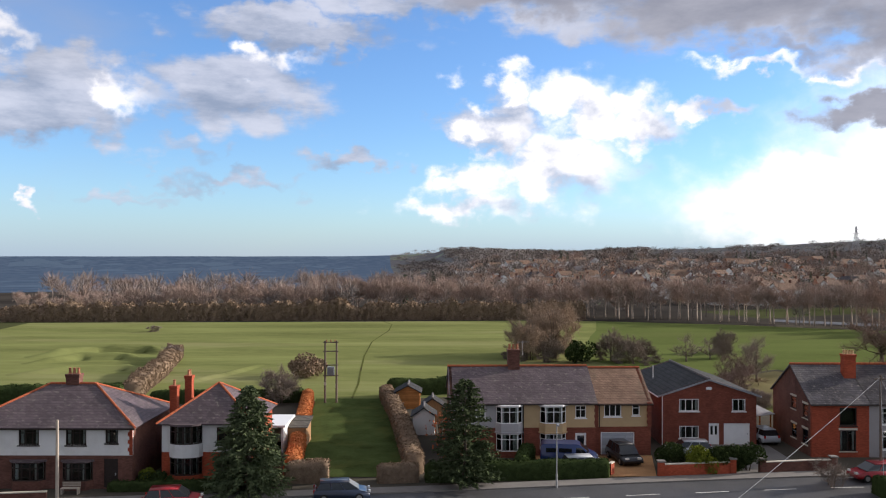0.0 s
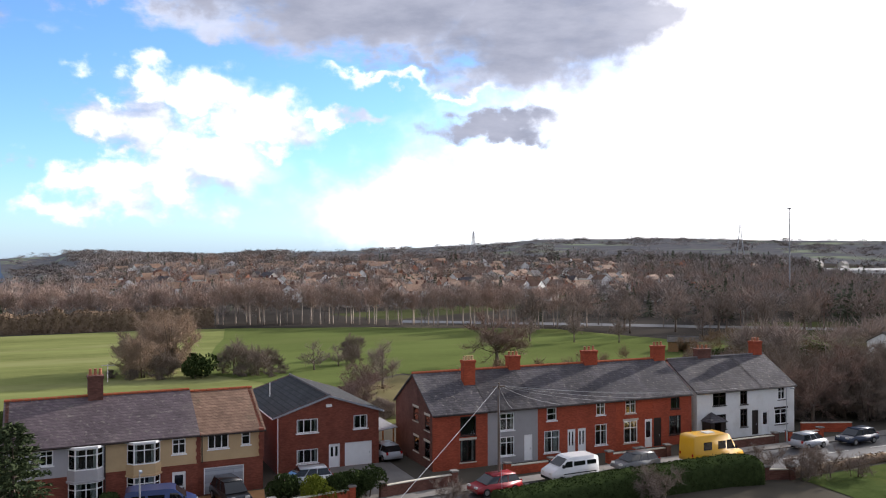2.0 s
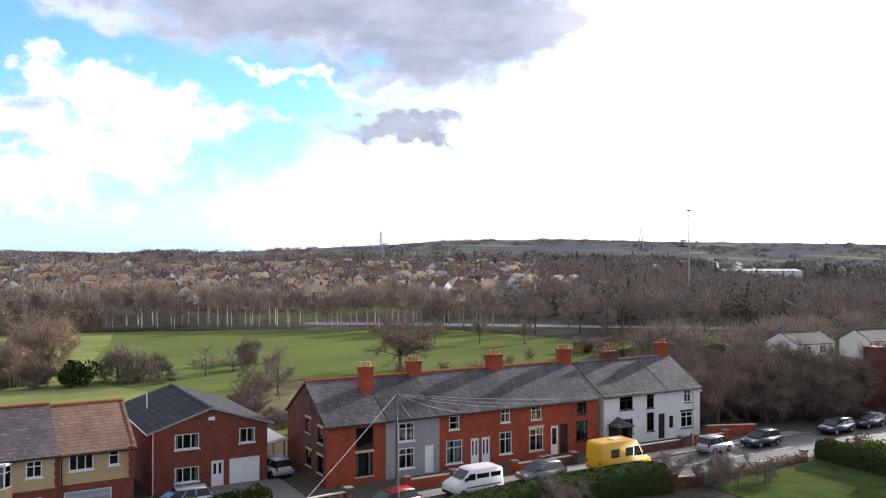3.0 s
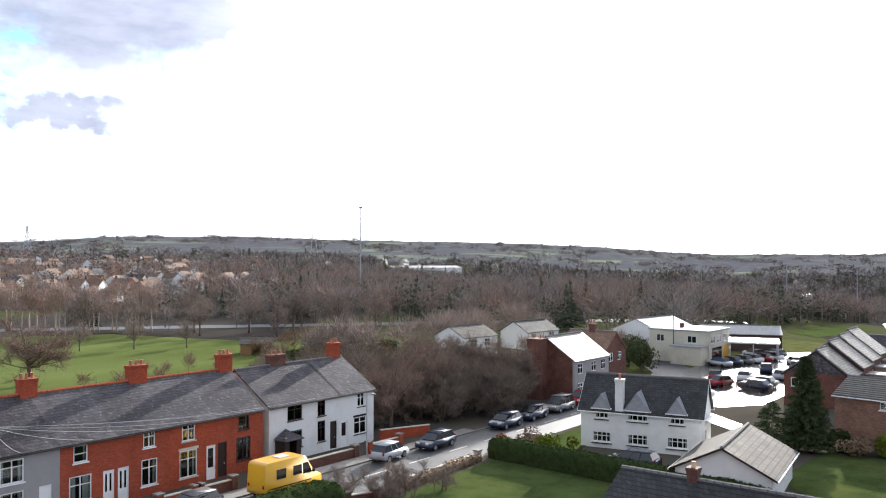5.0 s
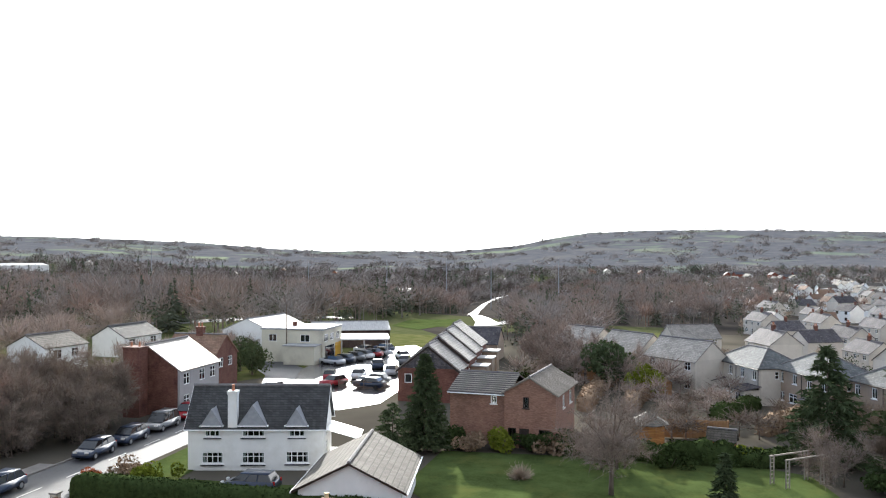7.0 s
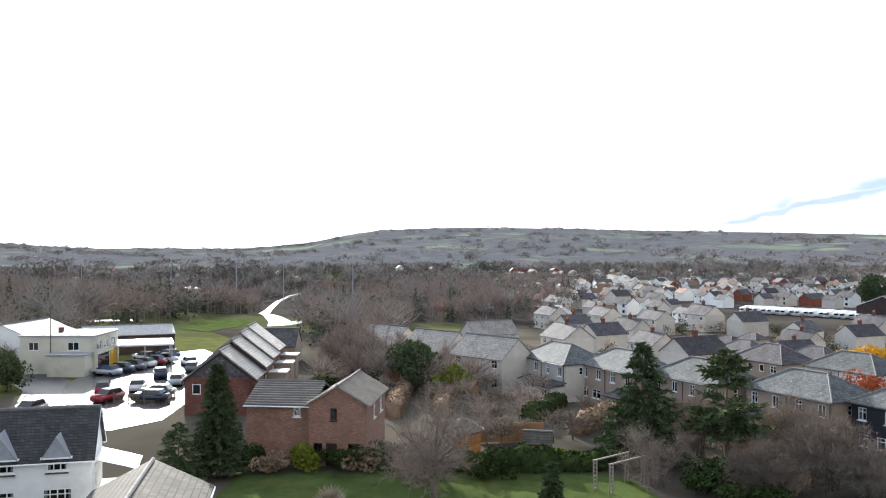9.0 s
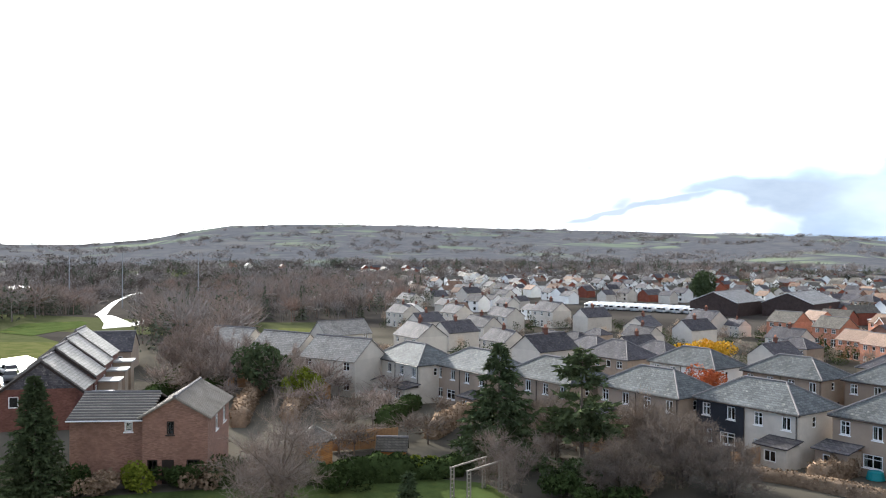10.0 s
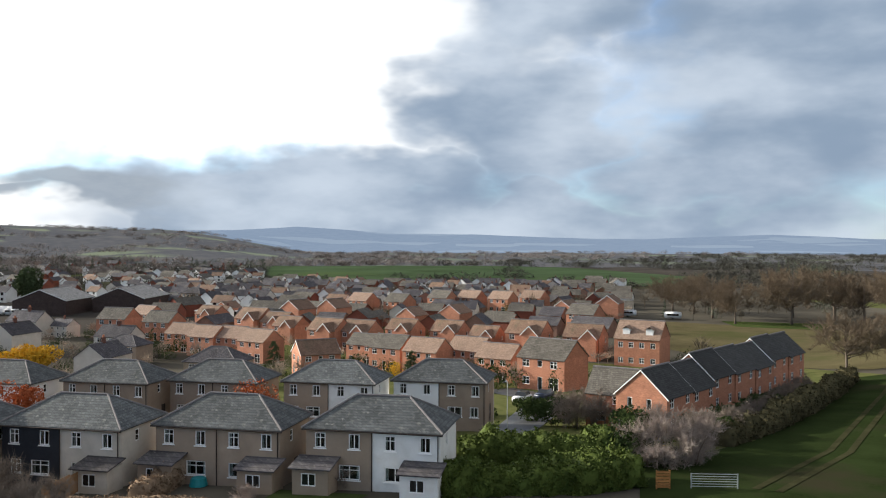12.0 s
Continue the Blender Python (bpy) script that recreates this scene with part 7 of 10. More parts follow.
def hedge(path, w, h, material, label, seed=1, leaf=0.11, dens=110, wob=0.14, taper=0.0, name="hedge"):
    """A clipped or ragged hedge: a lumpy body and loose leaves over it."""
    rng = np.random.default_rng(seed)
    t = new(name)
    bm, pts_l = bmesh.new(), []
    rows = along(path, 0.5)
    xe, ye = path[-1]
    rows.append((xe, ye, rows[-1][2], rows[-1][3]))
    prof = [(-0.5, 0), (-0.52, 0.35), (-0.5, 0.75), (-0.4, 0.96), (0, 1.02), (0.4, 0.96), (0.5, 0.75), (0.52, 0.35), (0.5, 0)]
    rings = []
    for k, (x, y, ux, uy) in enumerate(rows):
        end = 0.85 if k in (0, len(rows) - 1) else 1.0
        ring = []
        for a, b in prof:
            q = 1 + wob * noise.noise(Vector((x * 0.9 + a * 3, y * 0.9, b * 3 + seed)))
            hh = h * (1 - taper * k / len(rows)) * (1 + wob * noise.noise(Vector((x * 0.25, y * 0.25, seed))))
            ring.append(bm.verts.new((x - uy * a * w * q * end, y + ux * a * w * q * end, terrain(x, y) + b * hh * q * end - 0.03)))
        rings.append(ring)
    for r0, r1 in zip(rings, rings[1:]):
        for i in range(len(prof) - 1):
            f = bm.faces.new((r0[i], r1[i], r1[i + 1], r0[i + 1]))
            ar = f.calc_area()
            m = rng.poisson(ar * dens)
            if m:
                a, b, c = (np.array(r0[i].co), np.array(r1[i].co), np.array(r0[i + 1].co))
                uv = rng.uniform(size=(m, 2))
                nn = np.array(f.normal) if f.normal.length else np.zeros(3)
                pts_l.append(a + (b - a) * uv[:, :1] + (c - a) * uv[:, 1:] + rng.normal(size=(m, 3)) * leaf * 0.45)
    bm.faces.new(rings[0][::-1]), bm.faces.new(rings[-1])
    bmesh.ops.recalc_face_normals(bm, faces=bm.faces)
    part("hedge_body", bm, material, t, smooth=True)
    c = new("foliage", cloud_mesh("foliage", leaves(rng, np.concatenate(pts_l), leaf), material))
    c.parent = t
    return tagged(t, label, "hedge")


# hedges of the north gardens
hedge([(-12.5, 70.2), (-14.3, 85), (-16.8, 105.5)], 1.3, 1.6, HEDGE_COPPER, "copper beech hedge along a grass strip", 2)
hedge([(-2.4, 71), (-3.8, 84), (-5.2, 95), (-7.4, 109)], 1.6, 1.7, HEDGE_BROWN, "clipped brown hedge along a grass strip", 3)
hedge([(-12.8, 68.6), (-9.3, 68.9)], 1.5, 1.7, HEDGE_BROWN, "brown-green front hedge by the lane", 4)
hedge([(-5.4, 68.7), (-2.0, 69.0)], 1.3, 1.5, HEDGE_BROWN, "low brown front hedge", 5)
hedge([(-1.5, 68.9), (6, 69.6), (13.6, 70.4)], 1.2, 1.5, HEDGE_GREEN, "dark green front hedge by the lane", 6)
hedge([(-36, 105), (-26, 104.5), (-17.5, 106)], 1.4, 1.6, HEDGE_GREEN, "dark hedge behind the gardens", 7)
hedge([(-62, 103), (-40, 106)], 2.0, 2.2, HEDGE_GREEN, "dark hedge at the pasture edge", 8)
hedge([(-7.2, 110), (0, 112), (8, 116)], 1.6, 2.2, HEDGE_GREEN, "dark garden hedge at the pasture edge", 9)
hedge([(-40, 109), (-43, 128), (-47.8, 152)], 2.6, 2.0, HEDGE_BROWN, "brown hedge crossing the pasture", 10, 0.12, 190, 0.3)
hedge([(6.5, 71.5), (7.6, 76.5)], 1.2, 1.4, HEDGE_GREEN, "low hedge beside a drive", 11)
hedge([(-26, 66.0), (-17, 66.6)], 0.9, 0.7, HEDGE_GREEN, "low clipped hedge in a front garden", 12)
# near side of the lane
hedge([(56.5, 63.6), (53.5, 64.4), (43, 64.6), (33, 64.2)], 2.8, 2.1, HEDGE_GREEN, "dark clipped hedge by the lane", 13, 0.1, 120, 0.06, 0.28)
hedge([(76.4, 64.2), (75.9, 56.5), (75.2, 47.2), (73.8, 39.5)], 1.7, 1.8, HEDGE_GREEN, "dark clipped hedge round a lawn", 14, 0.12, 70, 0.06)
hedge([(59.5, 63.2), (68, 64.0), (74.5, 64.4)], 0.8, 0.6, HEDGE_BROWN, "low straggling hedge on a garden wall", 15, 0.16, 40, 0.4)
# the far hedge along the pasture
hedge([(-125, 230), (-60, 236), (-10, 239), (40, 240)], 4.5, 4.4, HEDGE_BROWN, "tall bare hedge along the far side of the pasture", 16, 0.35, 22, 0.4)
# laurel and scrub hedge at the estate edge
hedge([(76.8, -31.0), (71.5, -34.8), (68, -37.4), (65.8, -41.6)], 4.2, 2.35, HEDGE_BRIGHT, "tall bright evergreen hedge", 17, 0.19, 130, 0.45)
hedge([(98.2, 31.5), (97.6, 25), (97.2, 18), (98.5, 12.5)], 2.4, 1.4, HEDGE_GREEN, "dark shaggy shrub border behind a lawn", 33, 0.2, 60, 0.5)
hedge([(100, 121), (112, 119.5), (124, 121)], 2.0, 1.9, HEDGE_GREEN, "dark clipped hedge behind the terrace", 34, 0.2, 40, 0.25)
hedge([(108, 130), (122, 131), (134, 126)], 1.8, 1.6, HEDGE_GREEN, "dark hedge round a paddock", 35, 0.2, 40, 0.3)
hedge([(98.2, -24.6), (95.5, -20), (92.8, -15.4)], 1.5, 1.6, HEDGE_BROWN, "rough brown hedge between back gardens", 30, 0.18, 60, 0.4)
hedge([(98, -8.6), (92.4, -13.6), (86.5, -16.8)], 1.0, 1.0, HEDGE_BROWN, "low dull hedge across garden ends", 31, 0.16, 50, 0.3)
hedge([(81, -38.5), (75, -43.5), (70, -48)], 4.0, 2.4, HEDGE_BRIGHT, "evergreen hedge behind a taller one", 18, 0.2, 90, 0.45)
hedge([(64.2, -60), (62.8, -70), (62.2, -84), (62.6, -104), (64.2, -128)], 2.6, 1.9, HEDGE_ROUGH, "dark overgrown hedge between gardens and a field", 36, 0.2, 45, 0.5)
hedge([(69.5, -66), (68.2, -84), (68.6, -104)], 2.4, 1.3, HEDGE_GREEN, "dark low garden growth behind the stepped terrace", 37, 0.2, 40, 0.5)
for k, (xa, ya, xb, yb) in enumerate(((118, 36, 150, 33), (119, 30, 152, 27), (121, 25, 138, 22), (126, 40, 158, 38), (112, 12, 126, 4), (110, 6, 122, -1), (116, 16, 132, 10), (108, -2, 118, -6))):
    hedge([(xa, ya), ((xa + xb) / 2, (ya + yb) / 2 + 0.6), (xb, yb)], 1.6, 1.7, HEDGE_BROWN if k % 3 else HEDGE_GREEN, "straggling garden hedge between long plots", 20 + k, 0.22, 25, 0.35)

# conifers
plant(conifer("spruce_tree", 1, 8.2, 3.4, NEEDLES_MID, dense=4.2, droop=0.08, tuft=0.34, power=0.62), -15.1, 65.8, "dense dark green conifer in a front garden", "tree", turn=0)
plant(conifer("conifer_tree", 2, 8.7, 2.4, NEEDLES, dense=4.0, droop=0.0, tuft=0.34, power=0.7), 95.8, 43.0, "narrow dark cypress beside a brick house", "tree", turn=0)
plant(conifer("conifer_tree", 3, 6.0, 3.2, NEEDLES, dense=1.2, droop=0.05, power=0.6), 94.0, 45.5, "broad dark evergreen beside the cypress", "tree", 0.75, 40)
plant(conifer("spruce_tree", 4, 10.2, 4.4, NEEDLES, dense=1.15, droop=0.16, base=0.08, tuft=0.55, power=0.75), 100.2, 8.6, "tall dark spruce with drooping boughs", "tree", turn=10)
plant(conifer("pine_tree", 5, 10.0, 3.9, NEEDLES_PINE, dense=0.75, droop=-0.12, base=0.28, tuft=0.6, gappy=0.9, power=0.45), 98.6, 2.0, "open-crowned pine with a bare lower trunk", "tree", turn=60)
plant(conifer("conifer_tree", 6, 3.4, 1.0, NEEDLES, dense=2.0), 86.0, 18.6, "small clipped conifer on a lawn", "tree")
plant(conifer("conifer_tree", 7, 6.8, 2.8, NEEDLES, dense=1.0, power=0.6), 126.9, -93.5, "dark conifer between houses", "tree")
plant(conifer("conifer_tree", 8, 5.5, 2.2, NEEDLES, dense=1.0, power=0.6), 176, -108, "dark conifer between houses", "tree")
plant(conifer("conifer_tree", 9, 8.4, 3.0, NEEDLES, dense=2.6, droop=-0.05, tuft=0.36, power=0.5), 1.7, 67.9, "shaggy dark evergreen before a house", "tree", turn=0)
# trees still in leaf
plant(broadleaf("leafy_tree", 11, 4.8, 1.3, RUST_LEAF, 320, 0.15), -0.2, 69.2, "slender tree with rusty leaves in a garden", "tree", sz=1.35)
works_tree = broadleaf("evergreen_tree", 19, 6.0, 2.4, NEEDLES_PINE, 2600, 0.3, 0.08)
plant(broadleaf("evergreen_tree", 12, 6.6, 3.1, NEEDLES, 3800, 0.34, 0.12), 138.3, 28.0, "round dark evergreen tree in a garden", "tree")
for x, y, q in ((131, 80.5, 1.0), (136, 78.0, 0.85), (139.5, 81.5, 0.9)):
    plant(works_tree, x, y, "dark evergreen tree beside the works", "tree", q, group="evergreens by the works")
plant(broadleaf("leafy_tree", 13, 4.4, 2.0, HEDGE_LIME, 1800, 0.25, 0.1), 134.0, 23.0, "small yellow-green tree in a garden", "tree")
plant(broadleaf("leafy_tree", 14, 5.0, 4.6, GOLD_LEAF, 3200, 0.4, 0.15), 206, -70, "broad golden autumn tree", "tree", 1.15)
plant(broadleaf("leafy_tree", 15, 6.6, 2.3, RUST_LEAF, 3000, 0.2, 0.25), 125.0, -24.4, "rust-red autumn tree between houses", "tree")
plant(broadleaf("leafy_tree", 16, 6.8, 2.7, RUST_LEAF, 2600, 0.2, 0.25), 105.6, -37.6, "rust-red autumn tree between houses", "tree")
plant(broadleaf("leafy_tree", 17, 4.2, 1.6, GOLD_LEAF, 700, 0.2, 0.2), 138, -103, "thin yellow autumn tree in a garden", "tree")
big_dark = broadleaf("evergreen_tree", 18, 16, 7, NEEDLES, 3000, 1.0, 0.1)
plant(big_dark, 420, -187, "large dark evergreen beyond the roofs", "tree")

# bare trees
oak = bare_tree("bare_tree", 21, 10.2, 6.0, TWIG_RED, twigs=5200, limbs=18, twig_w=0.020, twig_l=1.1)
plant(oak, 70.6, 136.5, "spreading bare oak with reddish twigs", "tree", 1.28, 0, sz=1.0)
TWIG_APPLE = mat("grey_garden_twigs", (0.205, 0.165, 0.138), 0.35, 0.6, 0.9, 0.0, 6, spec=0.1)
apple = bare_tree("bare_tree", 22, 8.6, 4.6, TWIG_APPLE, twigs=3600, limbs=20, twig_w=0.015, twig_l=0.9, low=0.25, tr=0.16)
plant(apple, 85.2, 26.6, "pale bare garden tree on a lawn", "tree", turn=30)
thorn = bare_tree("bare_tree", 23, 5.4, 3.5, TWIG_APPLE, twigs=3200, limbs=16, stems=4, twig_w=0.014, twig_l=0.8, low=0.1, crown=0.55, flat=0.45)
plant(thorn, 92.8, 26.2, "sprawling pale bare shrub tree", "tree", 1.05, 0)
plant(thorn, 93.4, 9.6, "many-stemmed bare shrub beside a frame", "tree", 0.95, 100)
bush = bare_tree("bare_shrub", 24, 3.2, 2.1, TWIG, twigs=4200, limbs=20, stems=5, twig_w=0.012, twig_l=0.5, low=0.05, crown=0.5, flat=0.5)
dark_bush = bare_tree("bare_shrub", 25, 7.3, 5.1, TWIG_DARK, twigs=9000, limbs=26, stems=6, twig_w=0.019, twig_l=0.95, low=0.05, crown=0.52, flat=0.48)
TWIG_TAN = mat("tan_twigs", (0.30, 0.225, 0.165), 0.3, 0.5, 0.95, 0.0, 6, tint=0.15, spec=0.0)
tan_bush = bare_tree("bare_shrub", 31, 8.6, 5.2, TWIG_TAN, twigs=12000, limbs=30, stems=6, twig_w=0.02, twig_l=0.95, low=0.05, crown=0.56, flat=0.46)
scrub = "twiggy brown bare scrub by the lane"
for x, y, s in ((15.5, 148, 0.85), (20.5, 151, 1.12), (19, 158, 1.15), (13.6, 152, 0.7)):
    plant(tan_bush, x, y, "tall tan wind-swept thicket in the pasture", "shrub", s, group="pasture thicket")
for x, y, s in ((18, 145, 0.6), (29, 146, 0.75), (31.5, 143, 0.62), (34.5, 146, 0.55), (52.3, 158, 0.6), (49.5, 150, 0.45)):
    plant(dark_bush, x, y, "dense brown thicket in the pasture", "shrub", s, group="pasture thicket")
for x, y, s in ((13.5, 145.5, 0.75), (17.5, 144, 0.85), (27.5, 147, 0.7), (29.5, 142.5, 0.8), (33.5, 140, 0.7), (36, 143, 0.6), (11, 149, 0.6)):
    plant(bush, x, y, "low brown brambles under a thicket", "shrub", s * 0.8, group="pasture thicket")
plant(shrub("evergreen_shrub", 26, 2.6, 4.0, HEDGE_GREEN, 1500, 0.35), 22.5, 143, "dark ivy-covered shrub in the thicket", "shrub")
bentt = bare_tree("bare_tree", 27, 4.6, 3.2, TWIG, twigs=900, limbs=12, twig_w=0.02, twig_l=0.7)
plant(bentt, 41.5, 145, "stunted bare tree in the pasture", "tree")
plant(bentt, 46.5, 148, "stunted bare tree in the pasture", "tree", 0.8)
pinkt = bare_tree("bare_tree", 28, 5.4, 3.2, TWIG_PINK, twigs=4200, limbs=18, stems=3, twig_w=0.016, twig_l=0.7, low=0.1)
plant(pinkt, 38.5, 112, "pinkish bare ornamental tree behind a house", "tree")
plant(pinkt, 36.0, 106, "pinkish bare ornamental tree behind a house", "tree", 0.8)
plant(bare_tree("bare_tree", 29, 6.4, 3.0, TWIG, twigs=2200, limbs=14, twig_w=0.016), 45, 122, "slender bare tree behind the houses", "tree")
plant(shrub("brown_bush", 95, 3.0, 3.4, HEDGE_BROWN, 4500, 0.24, 10), -20.6, 127, "lone dense brown bush in the pasture", "shrub")
plant(dark_bush, -20.2, 104.6, "bare bush at the garden end", "shrub", 0.62, group="pasture bushes")
plant(bush, -68.4, 200, "low brown bush by a hollow", "shrub", 0.8, sz=0.55, group="pasture bushes")
plant(bush, -46.8, 147, "brown bush at the hedge end", "shrub", 0.9, group="pasture bushes")
rr = random.Random(5)
for i in range(46):                              # scrub strip beyond the terrace
    x, y = rr.uniform(78, 103), rr.uniform(74.5, 97)
    if y < 80 and x > 101 or (x < 80 and y < 78):
        continue
    plant(dark_bush if i % 3 else bush, x, y, scrub, "shrub", rr.uniform(0.75, 1.1), group="scrub beyond the terrace")
for x, y, s in ((79.5, 79, 1.0), (90, 83, 1.1), (85.5, 80, 0.9)):
    plant(oak, x, y, "pale bare tree in the scrub", "tree", s * 0.8)
for i in range(34):                              # rough back gardens
    x, y = rr.uniform(25, 62), rr.uniform(91, 108)
    if 19 < x < 32 and y < 98:
        continue
    plant(bush, x, y, "bare scrub behind the gardens", "shrub", rr.uniform(0.4, 0.75), group="scrub behind the gardens")
for x, y, s in ((97, -5, 0.72), (92.5, -3.5, 0.8), (89.5, -6, 0.6), (101, -4, 0.8), (90, 2.5, 0.6), (104, 3, 0.8)):
    plant(dark_bush, x, y, "large brown bare shrub at the garden end", "shrub", s, group="shrubs below the estate")
for x, y, s in ((64.6, -65, 0.46), (64.8, -70, 0.42), (65.2, -76, 0.4), (65.4, -83, 0.4), (66, -91, 0.4), (66.6, -99, 0.4), (66.8, -107, 0.42), (66.9, -60, 0.5)):
    plant(dark_bush, x, y, "grey-brown scrub along a field edge", "shrub", s, group="field-edge scrub")
for x, y, s in ((65.2, -48.2, 1.45), (66.8, -51.5, 1.6), (64.6, -53.6, 1.2), (65.4, -58.2, 1.25), (63.6, -50.6, 0.9)):
    plant(bush, x, y, "tall pale bare scrub at the field corner", "shrub", s, group="field-corner scrub")
for x, y, s in ((85.9, -19.6, 0.5), (87.6, -21.0, 0.42), (84.4, -17.6, 0.45)):
    plant(bush, x, y, "tawny bare shrub in a back garden", "shrub", s, group="back garden shrubs")
plant(thorn, 83.6, -27.4, "small pale bare tree before a house", "tree", 0.42)
for i, (x, y, R_, H_) in enumerate(((69.0, -51.0, 2.4, 4.4), (70.5, -56.5, 2.2, 3.8), (65.6, -62, 2.0, 2.6), (68.5, -47.2, 2.2, 3.4), (65.2, -68, 1.8, 2.4), (74.0, -60.5, 2.4, 3.8), (66, -79, 1.8, 2.4), (66.4, -87, 1.8, 2.2), (66.8, -95, 1.8, 2.2), (90, -70.5, 2.4, 3.0), (94, -76.5, 2.0, 2.4), (85.5, -66.5, 2.4, 3.4), (118.5, -104.5, 2.6, 5.2), (98.5, -70.5, 2.4, 2.6))):
    plant(shrub("evergreen_shrub", 90 + i, R_, H_, HEDGE_GREEN, 1400, 0.24), x, y, "dark ivy and holly in field-edge scrub", "shrub", group="dark shrubs in the scrub")
for x, y, s in ((84.4, -77.0, 0.6), (82.4, -66, 0.6), (87.5, -73, 0.5), (82.2, -72, 0.66), (80.0, -68.4, 0.6), (83, -80, 0.6)):
    plant(dark_bush, x, y, "dense brown bare shrubs by an estate road", "shrub", s, group="shrubs by the estate road")
for i, (x, y, R_, H_, m_) in enumerate(((80.5, -77, 3.4, 3.0, EVERGREEN), (76.5, -73, 2.6, 2.6, EVERGREEN), (68.6, -53.6, 1.3, 2.8, GOLD_LEAF), (97.9, 17.6, 2.2, 1.2, EVERGREEN), (99.5, 12, 2.0, 1.3, NEEDLES), (96.8, 36.3, 1.4, 2.2, HEDGE_LIME), (97.5, 33.5, 2.0, 1.8, HEDGE_GREEN),
                                          (98.5, 30, 2.4, 1.8, HEDGE_GREEN), (97.2, 40.6, 1.5, 2.0, HEDGE_GREEN), (96.9, 38.6, 1.6, 1.7, HEDGE_BROWN), (97.6, 27.6, 2.0, 1.6, HEDGE_GREEN), (97.4, 31.8, 1.5, 1.9, HEDGE_BROWN), (99, 15, 1.3, 1.5, HEDGE_LIME), (91.2, 6.4, 2.0, 1.6, HEDGE_GREEN), (88.6, 3.6, 2.2, 1.7, HEDGE_GREEN), (93.6, 4.2, 2.2, 2.2, EVERGREEN), (91.5, 0.5, 2.0, 1.8, HEDGE_BROWN), (95, 22, 1.8, 1.6, HEDGE_GREEN), (106, 8, 2.8, 2.6, HEDGE_GREEN), (111, 2, 2.2, 2.2, HEDGE_GREEN), (33.5, 97, 2.2, 2.6, HEDGE_GREEN), (31.5, 103, 2.0, 3.0, EVERGREEN),
                                          (78.8, 60, 1.4, 2.2, HEDGE_LIME), (80.6, 62.4, 1.6, 1.8, HEDGE_BROWN), (3.5, 113, 2, 2.4, HEDGE_GREEN), (-22.5, 66.8, 1.1, 1.3, HEDGE_GREEN), (-23.5, 67.4, .8, 1.4, HEDGE_LIME))):
    plant(shrub("garden_shrub", 40 + i, R_, H_, m_, int(500 + 260 * R_ * H_), 0.2), x, y, {EVERGREEN: "glossy evergreen garden shrub in a garden", HEDGE_LIME: "golden-green garden shrub in a garden", HEDGE_BROWN: "brown twiggy garden shrub in a garden", GOLD_LEAF: "yellowing garden shrub in a garden"}.get(m_, "dark green garden shrub in a garden"), "shrub")
plant(shrub("red_shrub", 70, 1.0, 1.4, RUST_LEAF, 700, 0.16), 79.4, 65.4, "bright rust-red shrub by the lane", "shrub")
for i, (x, y, m_) in enumerate(((19.8, 73.0, HEDGE_GREEN), (21.6, 71.6, HEDGE_LIME), (23.0, 72.4, HEDGE_GREEN), (24.4, 72.4, HEDGE_GREEN), (25.9, 72.2, HEDGE_GREEN))):
    plant(shrub("clipped_bush", 80 + i, 0.95, 1.9, m_, 4200, 0.11, 14), x, y, "clipped rounded bush before a brick house" if m_ is HEDGE_GREEN else "clipped golden bush before a brick house", "shrub", 1.22)
for x, y, s in ((59.6, 62, 0.8), (62.5, 62.4, 0.7), (57.8, 64.5, 0.7), (64.8, 60.8, 0.55), (45.5, 62.4, 0.75), (30.5, 67.2, 0.6)):
    plant(thorn, x, y, "small bare garden tree by the lane", "tree", s * 0.8, group="bare garden trees by the lane")

# ---- woods ----
def wood_tree(rng, n, H, R, kind):
    """One tree of a far wood as loose slivers about the origin."""
    if kind == "fir":
        k = rng.uniform(0.05, 1, n) ** 1.2
        a = rng.uniform(0, 6.2832, n)
        r = R * (1 - k) * rng.uniform(0.4, 1.1, n)
        p = np.stack([np.cos(a) * r * 0.4, np.sin(a) * r * 0.4, k * H + 0.3], 1)
        return slivers(rng, p, p + np.stack([np.cos(a) * r, np.sin(a) * r, -0.25 * r], 1) + rng.normal(size=(n, 3)) * 0.3, np.full(n, 0.035 * H))
    if kind == "clump":
        p = lobes(rng, n, R, H, 7, 0.2)
        d = rng.normal(size=p.shape) * 0.5 + np.array((0, 0, 0.8))
        return slivers(rng, p, p + d * R * 0.45, np.full(n, 0.042 * R))
    if kind == "leaf":
        p = lobes(rng, n, R, H, 9)
        return leaves(rng, p, 0.14 * R)
    v = unit(rng, n)
    q = rng.uniform(0.1, 0.75, (n, 1))
    c = np.array((0, 0, H * 0.58))
    p = c + v * q * np.array((R, R, H * 0.36))
    p += rng.normal(size=(n, 3)) * R * 0.12
    tip = p + (v * np.array((1, 1, 0.6)) * 0.6 + rng.normal(size=(n, 3)) * 0.4 + np.array((0, 0, 0.55))) * R * 0.55
    t = slivers(rng, p, tip, np.full(n, 0.02 * R + 0.012))
    trunk = []
    for a in (0, 2.1):
        d = np.array((math.cos(a), math.sin(a), 0)) * 0.018 * H
        trunk.append(np.array([-d, d, (rng.normal() * 0.2, rng.normal() * 0.2, H * 0.8)]))
    return np.concatenate([t, np.array(trunk)])


